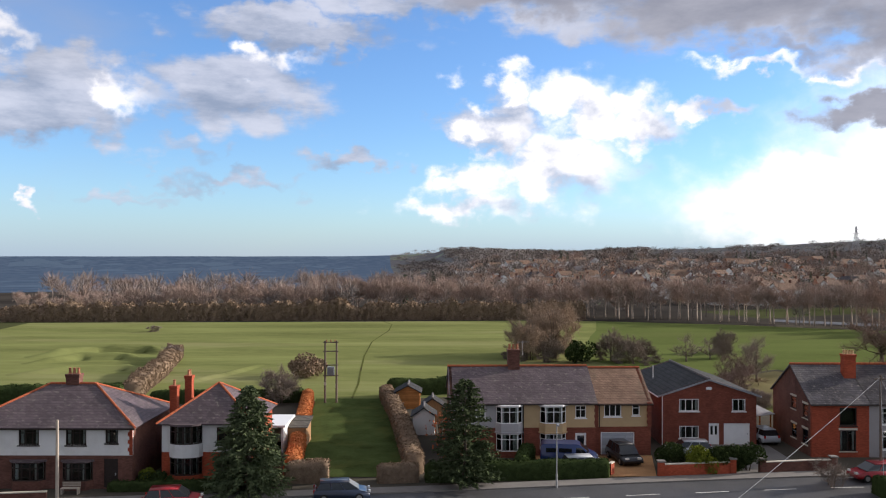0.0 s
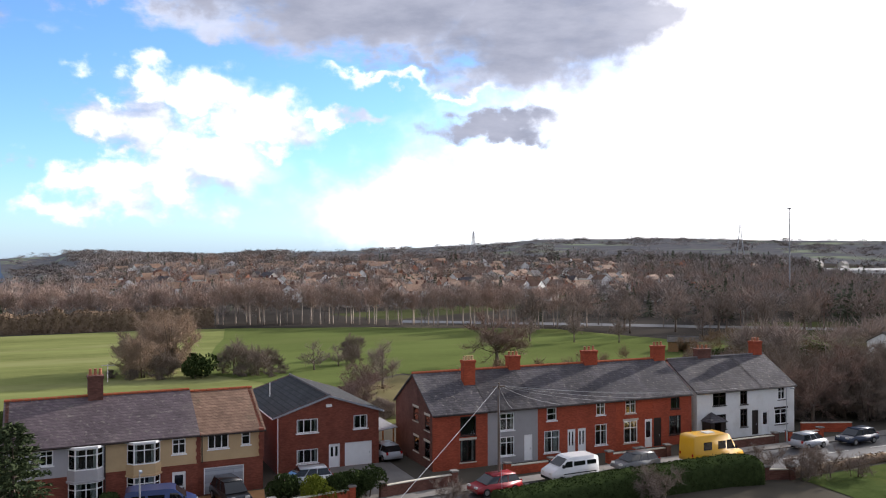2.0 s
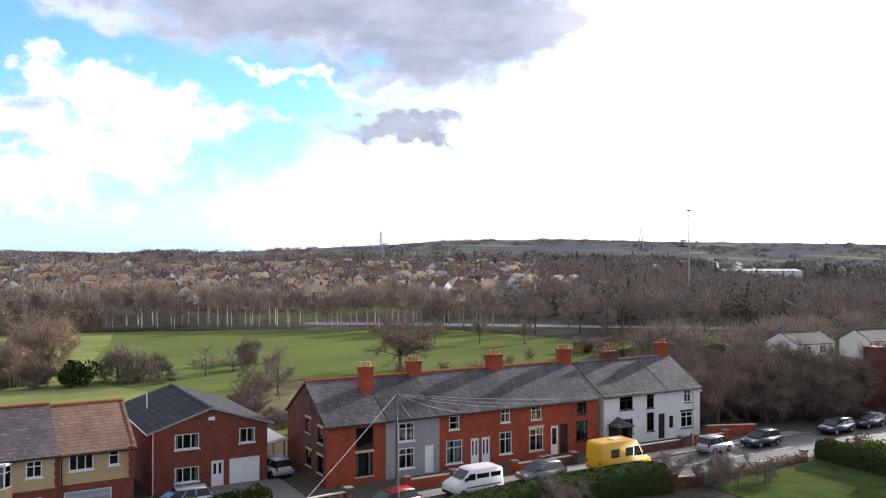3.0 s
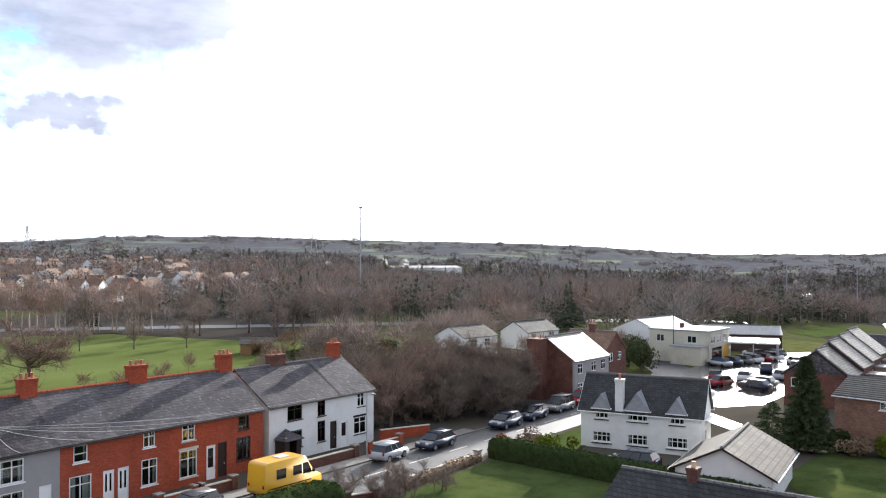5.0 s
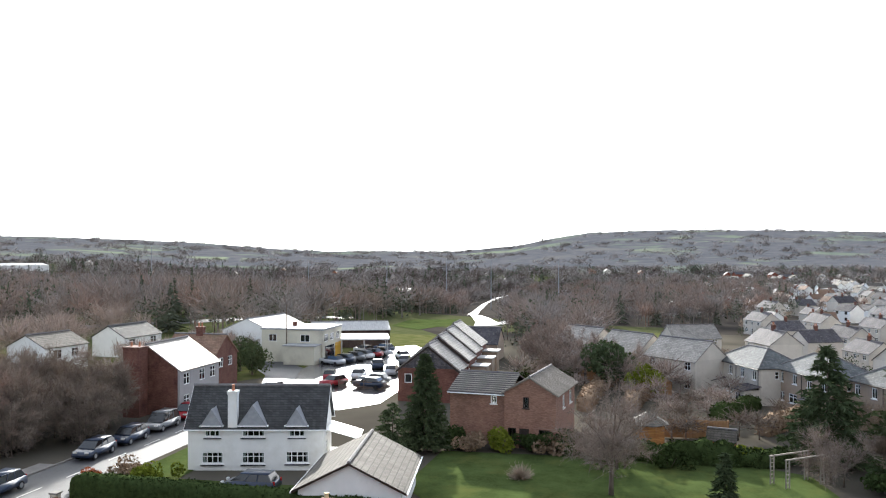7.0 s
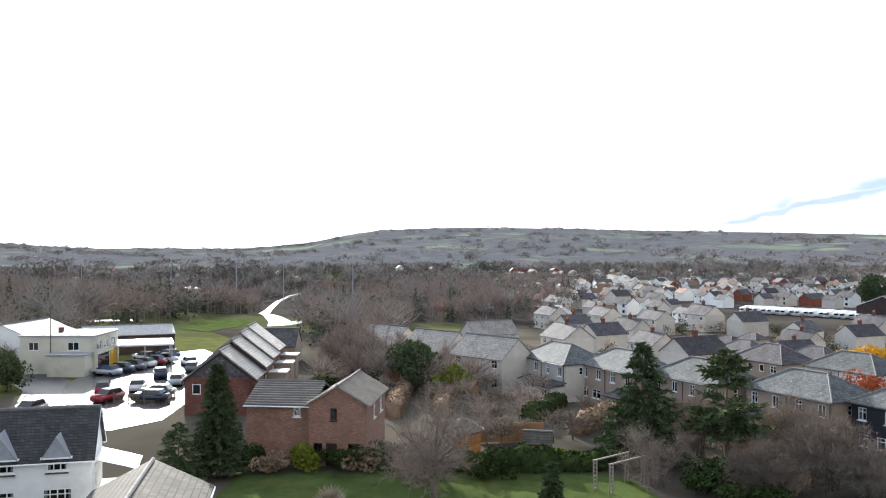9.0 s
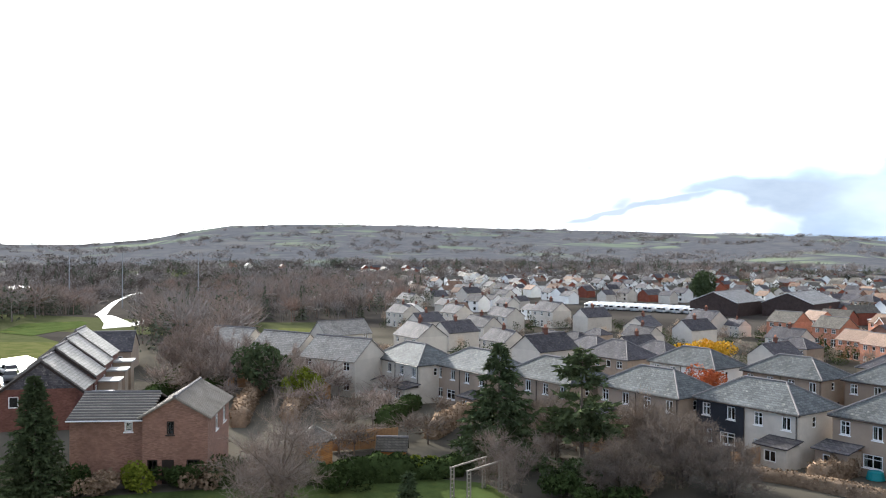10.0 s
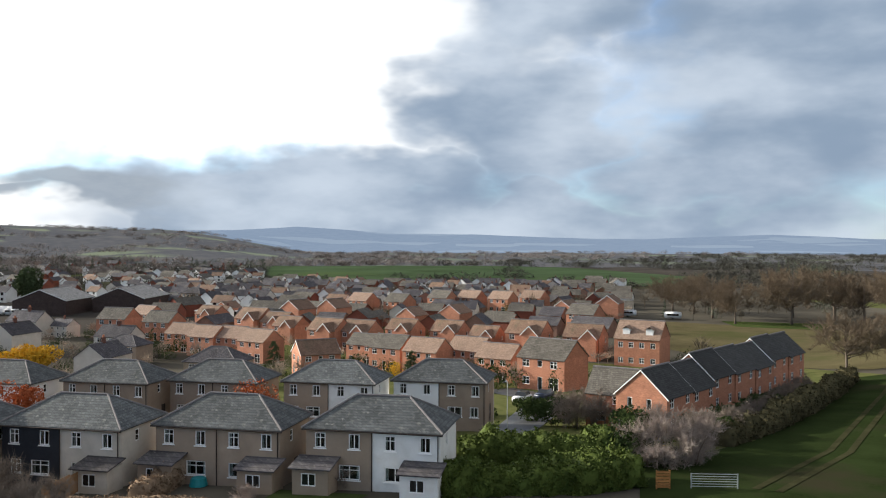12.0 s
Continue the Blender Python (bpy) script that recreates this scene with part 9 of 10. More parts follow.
def far_spots(count, az0, az1, r0, r1):
    out = []
    guard = 0
    while len(out) < count and guard < 9000:
        guard += 1
        az, r = radians(rr.uniform(az0, az1)), rr.uniform(r0, r1)
        x, y = CENTRE[0] + r * math.sin(az), CENTRE[1] + r * math.cos(az)
        if any((x - a) ** 2 + (y - b) ** 2 < 150 for a, b in taken) or any(inside(x, y, p) for p in KEEP_OUT[:1] + KEEP_OUT[2:]):
            continue
        taken.append((x, y))
        out.append((x, y, rr.choice((10, 20, 100, 112, 190)) + rr.uniform(-9, 9), rr.uniform(7, 12), rr.uniform(6, 7.5), rr.uniform(2.6, 4.8), rr.uniform(1.9, 2.6)))
    return out


village(far_spots(120, -1, 34, 420, 760), WHITE_WALL, TILE_BROWN, "distant pale houses under brown roofs beyond the trees")
village(far_spots(60, 2, 40, 380, 760), BRICK_ORANGE, TILE_BROWN, "distant brick houses beyond the trees")
village(far_spots(150, 96, 138, 480, 860), WHITE_WALL, TILE_GREY, "distant white houses down the valley")
village(far_spots(90, 96, 132, 420, 900), BRICK_PLAIN, SLATE, "distant dark-roofed houses down the valley")
village(far_spots(26, 44, 94, 500, 950), PALE_WALL, SLATE, "a few distant houses among the woods")
village(far_spots(60, 126, 156, 262, 520), BRICK_PLAIN, TILE_GREY, "brick houses of a further estate before green fields")
village(far_spots(60, 126, 154, 262, 520), BRICK_TAN, SLATE, "brick houses with dark roofs before green fields")
village(far_spots(45, 126, 156, 300, 530), WHITE_WALL, TILE_GREY, "pale houses of a further estate before green fields")

# ---- vehicles ----
def car(name, label, material, L=4.2, W=1.75, H=1.48, nose=0.95, rear=0.35, kind="hatch"):
    """Body lofted over a side profile, glasshouse, wheels, lamps. Faces +x, origin on the ground."""
    t = new(name)
    wheel_r = 0.32
    belt = 0.92 if kind != "van" else 1.15
    if kind == "van":
        side = [(-L / 2 + 0.03, 0.35), (-L / 2, 0.7), (-L / 2 + 0.06, H - 0.2), (-L / 2 + 0.22, H - 0.04), (-L / 2 + 0.6, H), (L / 2 - 1.9, H), (L / 2 - 1.62, H - 0.06), (L / 2 - 0.78, 1.32), (L / 2 - 0.5, 1.2), (L / 2 - 0.1, 0.98), (L / 2, 0.7), (L / 2 - 0.04, 0.32)]
    else:
        side = [(-L / 2 + 0.05, 0.3), (-L / 2, 0.62), (-L / 2 + 0.06, belt), (-L / 2 + rear, belt + 0.04), (L / 2 - nose - 0.15, belt), (L / 2 - 0.35, belt - 0.17), (L / 2 - 0.04, 0.62), (L / 2 - 0.02, 0.3)]
    def loft(bm, prof, ys):
        rows = [[bm.verts.new((x, y * (1 if z < belt else k), z)) for x, z in prof] for y, k in ys]
        for r0, r1 in zip(rows, rows[1:]):
            for i in range(len(prof)):
                j = (i + 1) % len(prof)
                bm.faces.new((r0[i], r1[i], r1[j], r0[j]))
        bm.faces.new(rows[0]), bm.faces.new(rows[-1][::-1])
        bmesh.ops.recalc_face_normals(bm, faces=bm.faces)
    bm = bmesh.new()
    loft(bm, side, [(-W / 2, 0.93), (-W / 2 + 0.08, 0.95), (W / 2 - 0.08, 0.95), (W / 2, 0.93)])
    bmesh.ops.bevel(bm, geom=[e for e in bm.edges if e.calc_length() > 0.2], offset=0.035, segments=2, affect="EDGES", clamp_overlap=True)
    part("body", bm, material, t, smooth=True)
    if kind == "van":
        xr, xf, zr, zf = L / 2 - 1.56, L / 2 - 0.84, H - 0.16, 1.38
        bm = bmesh.new()
        slab(bm, [(xr, -W / 2 + 0.22, zr), (xr, W / 2 - 0.22, zr), (xf, W / 2 - 0.16, zf), (xf, -W / 2 + 0.16, zf)], 0.02)
        for v in bm.verts:
            v.co += Vector((0.03, 0, 0.03))
        part("windscreen", bm, CARGLASS, t)
        top = H - 0.55 if H > 2.3 else H - 0.3
        for sy in (-1, 1):
            bm = bmesh.new()
            y = sy * (W / 2 - 0.03)
            ring = [(L / 2 - 1.95, 1.28), (L / 2 - 1.0, 1.28), (L / 2 - 1.42, top), (L / 2 - 1.95, top)]
            lo, hi = [bm.verts.new((px, y, pz)) for px, pz in ring], [bm.verts.new((px, y + sy * 0.012, pz)) for px, pz in ring]
            bm.faces.new(lo), bm.faces.new(hi[::-1])
            for i in range(4):
                bm.faces.new((lo[i], hi[i], hi[(i + 1) % 4], lo[(i + 1) % 4]))
            bmesh.ops.recalc_face_normals(bm, faces=bm.faces)
            part("cab_window", bm, CARGLASS, t)
            for xa, xb in (((-0.1, 0.75), (-1.7, -0.8)) if H > 2.3 else ((-0.9, 0.2), (-2.0, -1.1))):
                bm = bmesh.new()
                box(bm, xa, xb, y - 0.004, y + 0.02 if sy > 0 else y + 0.004, 1.35, top - 0.05) if sy > 0 else box(bm, xa, xb, y - 0.02, y + 0.004, 1.35, top - 0.05)
                part("side_window", bm, CARGLASS, t)
            bm = bmesh.new()
            box(bm, -L / 2 + 0.3, L / 2 - 1.1, min(y, y + sy * 0.03), max(y, y + sy * 0.03), 0.72, 0.8)
            part("rubbing_strip", bm, RUBBER, t)
            bm = bmesh.new()
            box(bm, L / 2 - 1.05, L / 2 - 0.93, sy * (W / 2 + 0.02), sy * (W / 2 + 0.22), 1.3, 1.55) if sy > 0 else box(bm, L / 2 - 1.05, L / 2 - 0.93, -W / 2 - 0.22, -W / 2 - 0.02, 1.3, 1.55)
            part("door_mirror", bm, RUBBER, t)
        bm = bmesh.new()
        box(bm, L / 2 - 0.12, L / 2 + 0.03, -W / 2 + 0.1, W / 2 - 0.1, 0.33, 0.52)
        part("bumper", bm, RUBBER, t)
        if H > 2.3:
            bm = bmesh.new()
            box(bm, -0.9, 0.1, -0.4, 0.4, H - 0.02, H + 0.07)
            part("roof_vent", bm, CAR_WHITE, t)
    else:
        x0, x1 = -L / 2 + rear - 0.18, L / 2 - nose
        lo, hi = [(x0, -W / 2 + 0.07), (x1 + 0.12, -W / 2 + 0.09), (x1 + 0.12, W / 2 - 0.09), (x0, W / 2 - 0.07)], [(x0 + 0.32, -W / 2 + 0.24), (x1 - 0.62, -W / 2 + 0.22), (x1 - 0.62, W / 2 - 0.22), (x0 + 0.32, W / 2 - 0.24)]
        bm = bmesh.new()
        a, b = [bm.verts.new((*p, belt)) for p in lo], [bm.verts.new((*p, H - 0.07)) for p in hi]
        bm.faces.new(b)
        for i in range(4):
            bm.faces.new((a[i], a[(i + 1) % 4], b[(i + 1) % 4], b[i]))
        part("glasshouse", bm, CARGLASS, t)
        bm = bmesh.new()
        prism(bm, [((p[0] - (x0 + x1) / 2 + 0.1) * 1.02 + (x0 + x1) / 2 - 0.1, p[1] * 1.03) for p in hi], H - 0.08, H)
        bmesh.ops.bevel(bm, geom=bm.edges[:], offset=0.03, segments=2, affect="EDGES")
        part("roof", bm, material, t, smooth=True)
        for f in (0.36, 0.66):
            for sy in (-1, 1):
                bm = bmesh.new()
                xa = lo[0][0] + (lo[1][0] - lo[0][0]) * f
                xb = hi[0][0] + (hi[1][0] - hi[0][0]) * f
                tube(bm, [(xa, sy * (W / 2 - 0.075), belt), (xb, sy * (W / 2 - 0.225), H - 0.05)], 0.035, 4)
                part("pillar", bm, material, t)
    for x in (-L / 2 + 0.75, L / 2 - 0.85):
        for sy in (-1, 1):
            bm = bmesh.new()
            y = sy * (W / 2 - 0.1)
            tube(bm, [(x, y - sy * 0.1, wheel_r), (x, y + sy * 0.115, wheel_r)], wheel_r, 16)
            w = part("tyre", bm, RUBBER, t)
            bm = bmesh.new()
            tube(bm, [(x, y + sy * 0.10, wheel_r), (x, y + sy * 0.125, wheel_r)], wheel_r * 0.62, 12)
            part("rim", bm, ALLOY, w)
    zl = 0.72 if kind != "van" else 0.85
    for sy in (-1, 1):
        bm = bmesh.new()
        box(bm, L / 2 - 0.16, L / 2 + 0.012, sy * W * 0.30 - 0.16, sy * W * 0.30 + 0.16, zl - 0.07, zl + 0.07)
        part("headlight", bm, LAMP_GLASS, t)
        bm = bmesh.new()
        box(bm, -L / 2 - 0.012, -L / 2 + 0.1, sy * W * 0.40 - 0.09, sy * W * 0.40 + 0.09, zl, zl + 0.24)
        part("tail_light", bm, TAIL_RED, t)
    return t


def park(ob, x, y, rot, label, category="car", group=""):
    m = pose(x, y, terrain(x, y) + 0.05, 0, 0, rot)
    if "label" in ob:
        ob = copy_thing(ob, m)
    else:
        ob.matrix_world = m
    return tagged(ob, label, category, group)


navy = car("car", "", CAR_NAVY)
park(car("car", "", CAR_SILVER, 3.9, 1.7, H=1.5, nose=0.75), 69.8, 70.6, 8, "silver people-carrier parked on the lane")
park(navy, 75.8, 70.2, 182, "dark blue hatchback parked on the lane")
park(navy, 87.6, 70.4, 182, "dark blue hatchback parked by the scrub")
park(navy, 93.2, 70.6, 182, "dark saloon parked by the scrub")
park(car("car", "", CAR_GREY, 4.6, 1.85, 1.75, nose=1.0), 99.2, 70.8, 182, "grey off-roader parked by the scrub")
park(car("car", "", CAR_RED, 4.3, 1.8, 1.6), 105.0, 71.0, 182, "dark red car parked by the lane")
park(car("van", "", CAR_YELLOW, 5.6, 2.05, 2.65, kind="van"), 57.4, 70.0, 0, "bright yellow high-roofed camper van on the lane", "van")
park(car("van", "", CAR_WHITE, 4.6, 1.8, 2.05, kind="van"), 42.6, 70.0, 182, "white camper van parked before the terrace", "van")
park(car("car", "", CAR_GREY, 4.1), 49.6, 70.6, 182, "grey hatchback parked before the terrace")
park(car("car", "", CAR_RED, 4.1), 35.2, 69.2, 184, "red hatchback parked before the end house")
park(car("van", "", CAR_BLUE, 5.0, 1.95, 2.05, kind="van"), 10.9, 73.8, -6, "dark blue van on a gravel drive", "van")
park(car("car", "", CAR_BLACK, 4.4, 1.85, 1.65), 16.0, 75.4, -80, "black off-roader on a gravel drive")
silver = car("car", "", CAR_SILVER)
park(silver, 22.3, 77.3, 175, "silver car on a paved drive")
park(silver, 31.3, 83.5, 95, "pale car beside a brick house")
park(navy, 80.4, 52.6, 92, "dark estate car before a white house")
park(silver, 11.9, 71.4, 5, "pale car behind a front hedge")
park(navy, -7.6, 63.6, 8, "blue car at the kerb by a grass strip")
park(car("car", "", CAR_RED, 4.1), -19.6, 61.6, 8, "red car at the kerb")


def far_car(material, van=False):
    t = new("parked_van" if van else "parked_car")
    L, W, H = (5.2, 2.0, 2.4) if van else (4.2, 1.75, 0.95)
    bm = bmesh.new()
    box(bm, -L / 2, L / 2, -W / 2, W / 2, 0.25, H)
    bmesh.ops.bevel(bm, geom=bm.edges[:], offset=0.12, segments=2, affect="EDGES")
    part("body", bm, material, t, smooth=True)
    bm = bmesh.new()
    if van:
        box(bm, L / 2 - 0.9, L / 2 + 0.01, -W / 2 + 0.1, W / 2 - 0.1, 1.3, 2.0)
    else:
        lo, hi = [(-1.7, -0.8), (1.1, -0.8), (1.1, 0.8), (-1.7, 0.8)], [(-1.3, -0.65), (0.4, -0.65), (0.4, 0.65), (-1.3, 0.65)]
        a, b = [bm.verts.new((*p, 0.94)) for p in lo], [bm.verts.new((*p, 1.45)) for p in hi]
        bm.faces.new(b)
        for i in range(4):
            bm.faces.new((a[i], a[(i + 1) % 4], b[(i + 1) % 4], b[i]))
    part("glasshouse", bm, CARGLASS, t)
    for x in (-L / 2 + 0.8, L / 2 - 0.8):
        bm = bmesh.new()
        tube(bm, [(x, -W / 2 - 0.01, 0.3), (x, W / 2 + 0.01, 0.3)], 0.3, 10)
        part("axle", bm, RUBBER, t)
    return t


lot = [far_car(m) for m in (CAR_NAVY, CAR_GREY, CAR_WHITE, CAR_RED, CAR_SILVER)]
rr = random.Random(8)
for i, (x, y, r) in enumerate(((128, 58, 80), (131.5, 58.3, 85), (136, 62, 10), (134, 65.5, 15), (149, 70.5, 70), (152, 69.8, 75), (155, 69, 72), (158, 68.4, 70), (161, 67.8, 75), (164, 67, 72), (147, 62.5, 20), (154, 60, 10), (160, 62, 30), (128.5, 63, 160), (141, 58.5, 5),
                                (112, 61, 85), (115, 61.4, 88), (118, 62, 84), (108.5, 60.5, 90), (166, 70.5, 60), (170, 68, 60), (121, 68.5, 170), (114.5, 66, 85))):
    park(lot[i % 5], x, y, r, ("navy", "grey", "white", "red", "silver")[i % 5] + " car parked in the wet yard", group="cars in the yard")
wv = far_car(CAR_WHITE, True)
for i in range(54):
    a, b = i % 18, i // 18
    x, y = 346 + a * 2.3 + b * 5.6, -146 + a * 1.9 - b * 3.2 + (a % 2) * 0.8
    park(wv, x, y, 125 + rr.uniform(-3, 3), "white van in a crowded van park", "van", "white vans in rows")
for x, y, r in ((163, -272, 10), (146, -272, 15)):
    t = thing("caravan", pose(x, y, terrain(x, y), 0, 0, r), "white touring caravan at a field edge", "caravan", "caravans")
    bm = bmesh.new()
    box(bm, -3, 3, -1.1, 1.1, 0.5, 2.7)
    bmesh.ops.bevel(bm, geom=bm.edges[:], offset=0.3, segments=3, affect="EDGES")
    part("body", bm, CAR_WHITE, t, smooth=True)
    bm = bmesh.new()
    box(bm, -2, 2, 1.1, 1.13, 1.4, 2.1)
    part("window", bm, CARGLASS, t)
    bm = bmesh.new()
    tube(bm, [(0, -1.1, 0.35), (0, 1.1, 0.35)], 0.35, 10)
    part("axle", bm, RUBBER, t)
for x, y, r in ((102.4, -95.5, 95), (118.5, -97, 100), (103.2, -89.8, 100)):
    park(lot[0 if y == -95.5 else 2], x, y, r, ("navy" if y == -95.5 else "white") + " car parked on the estate", group="cars on the estate")

# ---- poles, wires, masts ----
def pole(x, y, H, label, material=None, r=0.13, arms=0):
    t = thing("telegraph_pole", pose(x, y, terrain(x, y)), label, "pole")
    bm = bmesh.new()
    tube(bm, [(0, 0, -0.2), (0, 0, H)], [r, r * 0.7], 8)
    part("post", bm, material or WOODPOLE, t)
    for i in range(arms):
        bm = bmesh.new()
        box(bm, -0.5, 0.5, -0.05, 0.05, H - 0.35 - 0.4 * i, H - 0.25 - 0.4 * i)
        part("crossarm", bm, WOODPOLE, t)
    return t


def wire(a, b, sag, label="thin overhead telephone wire", r=0.014):
    a, b = Vector(a), Vector(b)
    pts = [a.lerp(b, k / 12) - Vector((0, 0, sag * 4 * (k / 12) * (1 - k / 12))) for k in range(13)]
    bm = bmesh.new()
    tube(bm, pts, r, 4)
    tagged(part("overhead_wire", bm, METAL), label, "wire")


pole(35.8, 69.6, 8.5, "dark wooden telegraph pole before the terrace", arms=1)
for x in (41, 46, 51, 55, 60.5):
    wire((35.8, 69.6, 8.3), (x, 77.0, 4.9), 0.25)
wire((35.8, 69.6, 8.3), (67, 77.0, 5.0), 0.5)
pole(11.0, 41.0, 4.2, "short wooden pole on the near side")
wire((35.8, 69.6, 8.35), (11.0, 41.0, 4.1), 0.2)
wire((35.8, 69.6, 8.2), (34.3, 66.2, 0.1), 0.0, "taut stay wire of a pole")
pole(-27.9, 61.4, 6.4, "pale weathered pole in front of a house", POLE_PALE, 0.15)


def street_lamp(x, y, H, rot, label):
    t = thing("street_lamp", pose(x, y, terrain(x, y), 0, 0, rot), label, "street lamp")
    bm = bmesh.new()
    tube(bm, [(0, 0, -0.1), (0, 0, 1.1), (0, 0, 1.11), (0, 0, H)], [0.09, 0.08, 0.055, 0.045], 8)
    part("column", bm, METAL, t)
    bm = bmesh.new()
    tube(bm, [(0, 0, H), (0, -0.25, H + 0.08), (0, -0.55, H + 0.1)], 0.035, 6)
    part("arm", bm, METAL, t)
    bm = bmesh.new()
    box(bm, -0.1, 0.1, -1.05, -0.5, H + 0.04, H + 0.16)
    bmesh.ops.bevel(bm, geom=bm.edges[:], offset=0.03, segments=2, affect="EDGES")
    part("lantern", bm, LEAD, t)


street_lamp(8.9, 66.9, 5.0, 0, "grey street lamp by the lane")
street_lamp(69.7, 73.2, 5.4, 0, "grey street lamp before the white terrace")
street_lamp(86.3, -57.2, 6.0, 200, "grey street lamp on the estate road")

t = thing("transformer_pole", pose(-13.9, 105.0, 0, 0, 0, 5), "twin wooden poles carrying a grey transformer", "transformer")
for x in (-0.7, 0.7):
    bm = bmesh.new()
    tube(bm, [(x, 0, -0.2), (x, 0, 7.7)], [0.14, 0.11], 8)
    part("post", bm, WOODPOLE, t)
for z in (7.5, 6.4, 4.7, 3.4):
    bm = bmesh.new()
    box(bm, -0.95, 0.95, -0.16, -0.06, z - 0.06, z + 0.06)
    part("crossarm", bm, WOODPOLE, t)
bm = bmesh.new()
box(bm, -0.45, 0.45, -0.55, 0.25, 3.46, 4.5)
bmesh.ops.bevel(bm, geom=bm.edges[:], offset=0.06, segments=2, affect="EDGES")
for i in range(6):
    box(bm, -0.4 + i * 0.14, -0.36 + i * 0.14, -0.68, -0.55, 3.6, 4.3)
part("tank", bm, LEAD, t, "grey oil tank with fins")
for x in (-0.5, 0, 0.5):
    bm = bmesh.new()
    tube(bm, [(x, -0.1, 7.56), (x, -0.1, 7.7), (x, -0.1, 7.85)], [0.05, 0.08, 0.04], 8)
    part("insulator", bm, CLAY, t)
bm = bmesh.new()
box(bm, 0.55, 0.6, -0.16, -0.13, 1.9, 2.4), box(bm, -0.85, -0.55, -0.16, -0.14, 2.2, 2.6)
part("warning_plate", bm, STONE, t)


def mast(x, y, H, label, head=True):
    t = thing("lighting_mast", pose(x, y, terrain(x, y)), label, "mast", "tall masts")
    bm = bmesh.new()
    tube(bm, [(0, 0, 0), (0, 0, H)], [0.32, 0.16], 8)
    part("column", bm, LEAD, t)
    if head:
        bm = bmesh.new()
        tube(bm, [(0, 0, H - 0.2), (0, 0, H + 0.3)], 0.75, 10)
        part("lamp_head", bm, LEAD, t)


mast(250.5, 246.5, 36, "tall lone lighting mast above the woods")
for hd, r, H in ((59.1, 520, 30), (74.2, 480, 29), (78.2, 500, 31), (81.2, 520, 30), (85.7, 540, 31), (69, 560, 26)):
    mast(20 + r * math.sin(radians(hd)), 25 + r * math.cos(radians(hd)), H, "tall lighting mast along the far road", False)


def pylon(x, y, H, rot):
    t = thing("electricity_pylon", pose(x, y, terrain(x, y) - 1, 0, 0, rot), "steel lattice electricity pylon far across country", "pylon", "pylons")
    w = lambda z: 0.11 * H * (1 - z / H) ** 1.3 + 0.012 * H
    zs = [H * k for k in (0, 0.16, 0.3, 0.42, 0.54, 0.66, 0.78, 0.9, 1)]
    for sx in (-1, 1):
        for sy in (-1, 1):
            bm = bmesh.new()
            tube(bm, [(sx * w(z), sy * w(z), z) for z in zs], 0.3, 4)
            part("leg", bm, LEAD, t)
    bm = bmesh.new()
    for a, b in zip(zs, zs[1:]):
        for sy in (-1, 1):
            tube(bm, [(-w(a), sy * w(a), a), (w(b), sy * w(b), b)], 0.2, 4), tube(bm, [(w(a), sy * w(a), a), (-w(b), sy * w(b), b)], 0.2, 4)
    part("lattice", bm, LEAD, t)
    for z, l in ((0.62, 0.16), (0.76, 0.2), (0.9, 0.15)):
        bm = bmesh.new()
        tube(bm, [(-l * H, 0, z * H), (0, 0, z * H + 1.2), (l * H, 0, z * H)], 0.3, 4), tube(bm, [(-l * H, 0, z * H), (l * H, 0, z * H)], 0.25, 4)
        part("crossarm", bm, LEAD, t)


pylon(-440, 1440, 44, 10), pylon(-395, 1600, 40, 10), pylon(-560, 1300, 40, 20), pylon(860, 920, 46, 40), pylon(560, 1150, 40, 30)

# ---- walls, fences, sheds ----
def garden_wall(path, h, material, label, piers=(), thick=0.24):
    t = thing("garden_wall", Matrix.Identity(4), label, "wall")
    for (xa, ya), (xb, yb) in zip(path, path[1:]):
        m = pose(xa, ya, terrain(xa, ya), 0, 0, math.degrees(math.atan2(yb - ya, xb - xa)))
        ln = math.hypot(xb - xa, yb - ya)
        bm = bmesh.new()
        box(bm, 0, ln, -thick / 2, thick / 2, -0.1, h, m)
        part("wall_panel", bm, material, t)
        bm = bmesh.new()
        box(bm, 0, ln, -thick / 2 - 0.04, thick / 2 + 0.04, h, h + 0.07, m)
        part("coping", bm, STONE, t)
    for x, y in piers:
        bm = bmesh.new()
        box(bm, x - 0.25, x + 0.25, y - 0.25, y + 0.25, terrain(x, y) - 0.1, terrain(x, y) + h + 0.25)
        p_2 = part("pier", bm, material, t)
        bm = bmesh.new()
        box(bm, x - 0.32, x + 0.32, y - 0.32, y + 0.32, terrain(x, y) + h + 0.25, terrain(x, y) + h + 0.36)
        part("cap", bm, PAVING, p_2)


garden_wall([(18.0, 70.3), (24.2, 71.2)], 1.0, BRICK_RED, "red-brick front wall with piers", ((18.0, 70.3), (24.2, 71.2)))
garden_wall([(26.8, 71.5), (30.8, 72.2), (33.2, 72.4)], 0.9, BRICK_DARK, "dark brick wall by a drive", ((26.8, 71.5), (33.2, 72.4)))
for i, (a, b) in enumerate(((38.7, 43.0), (43.9, 46.6), (49.0, 52.0), (52.4, 55.4), (57.6, 61.0), (62.0, 68.6), (70.4, 74.6))):
    garden_wall([(a, 73.6), (b, 73.6)], 0.75, BRICK_DARK if i % 2 else BRICK_RED, "low brick forecourt wall before the terrace", ((a, 73.6), (b, 73.6)))
garden_wall([(75.0, 76.4), (80.0, 74.4)], 0.95, BRICK_RED, "red-brick wall beside the white end house")
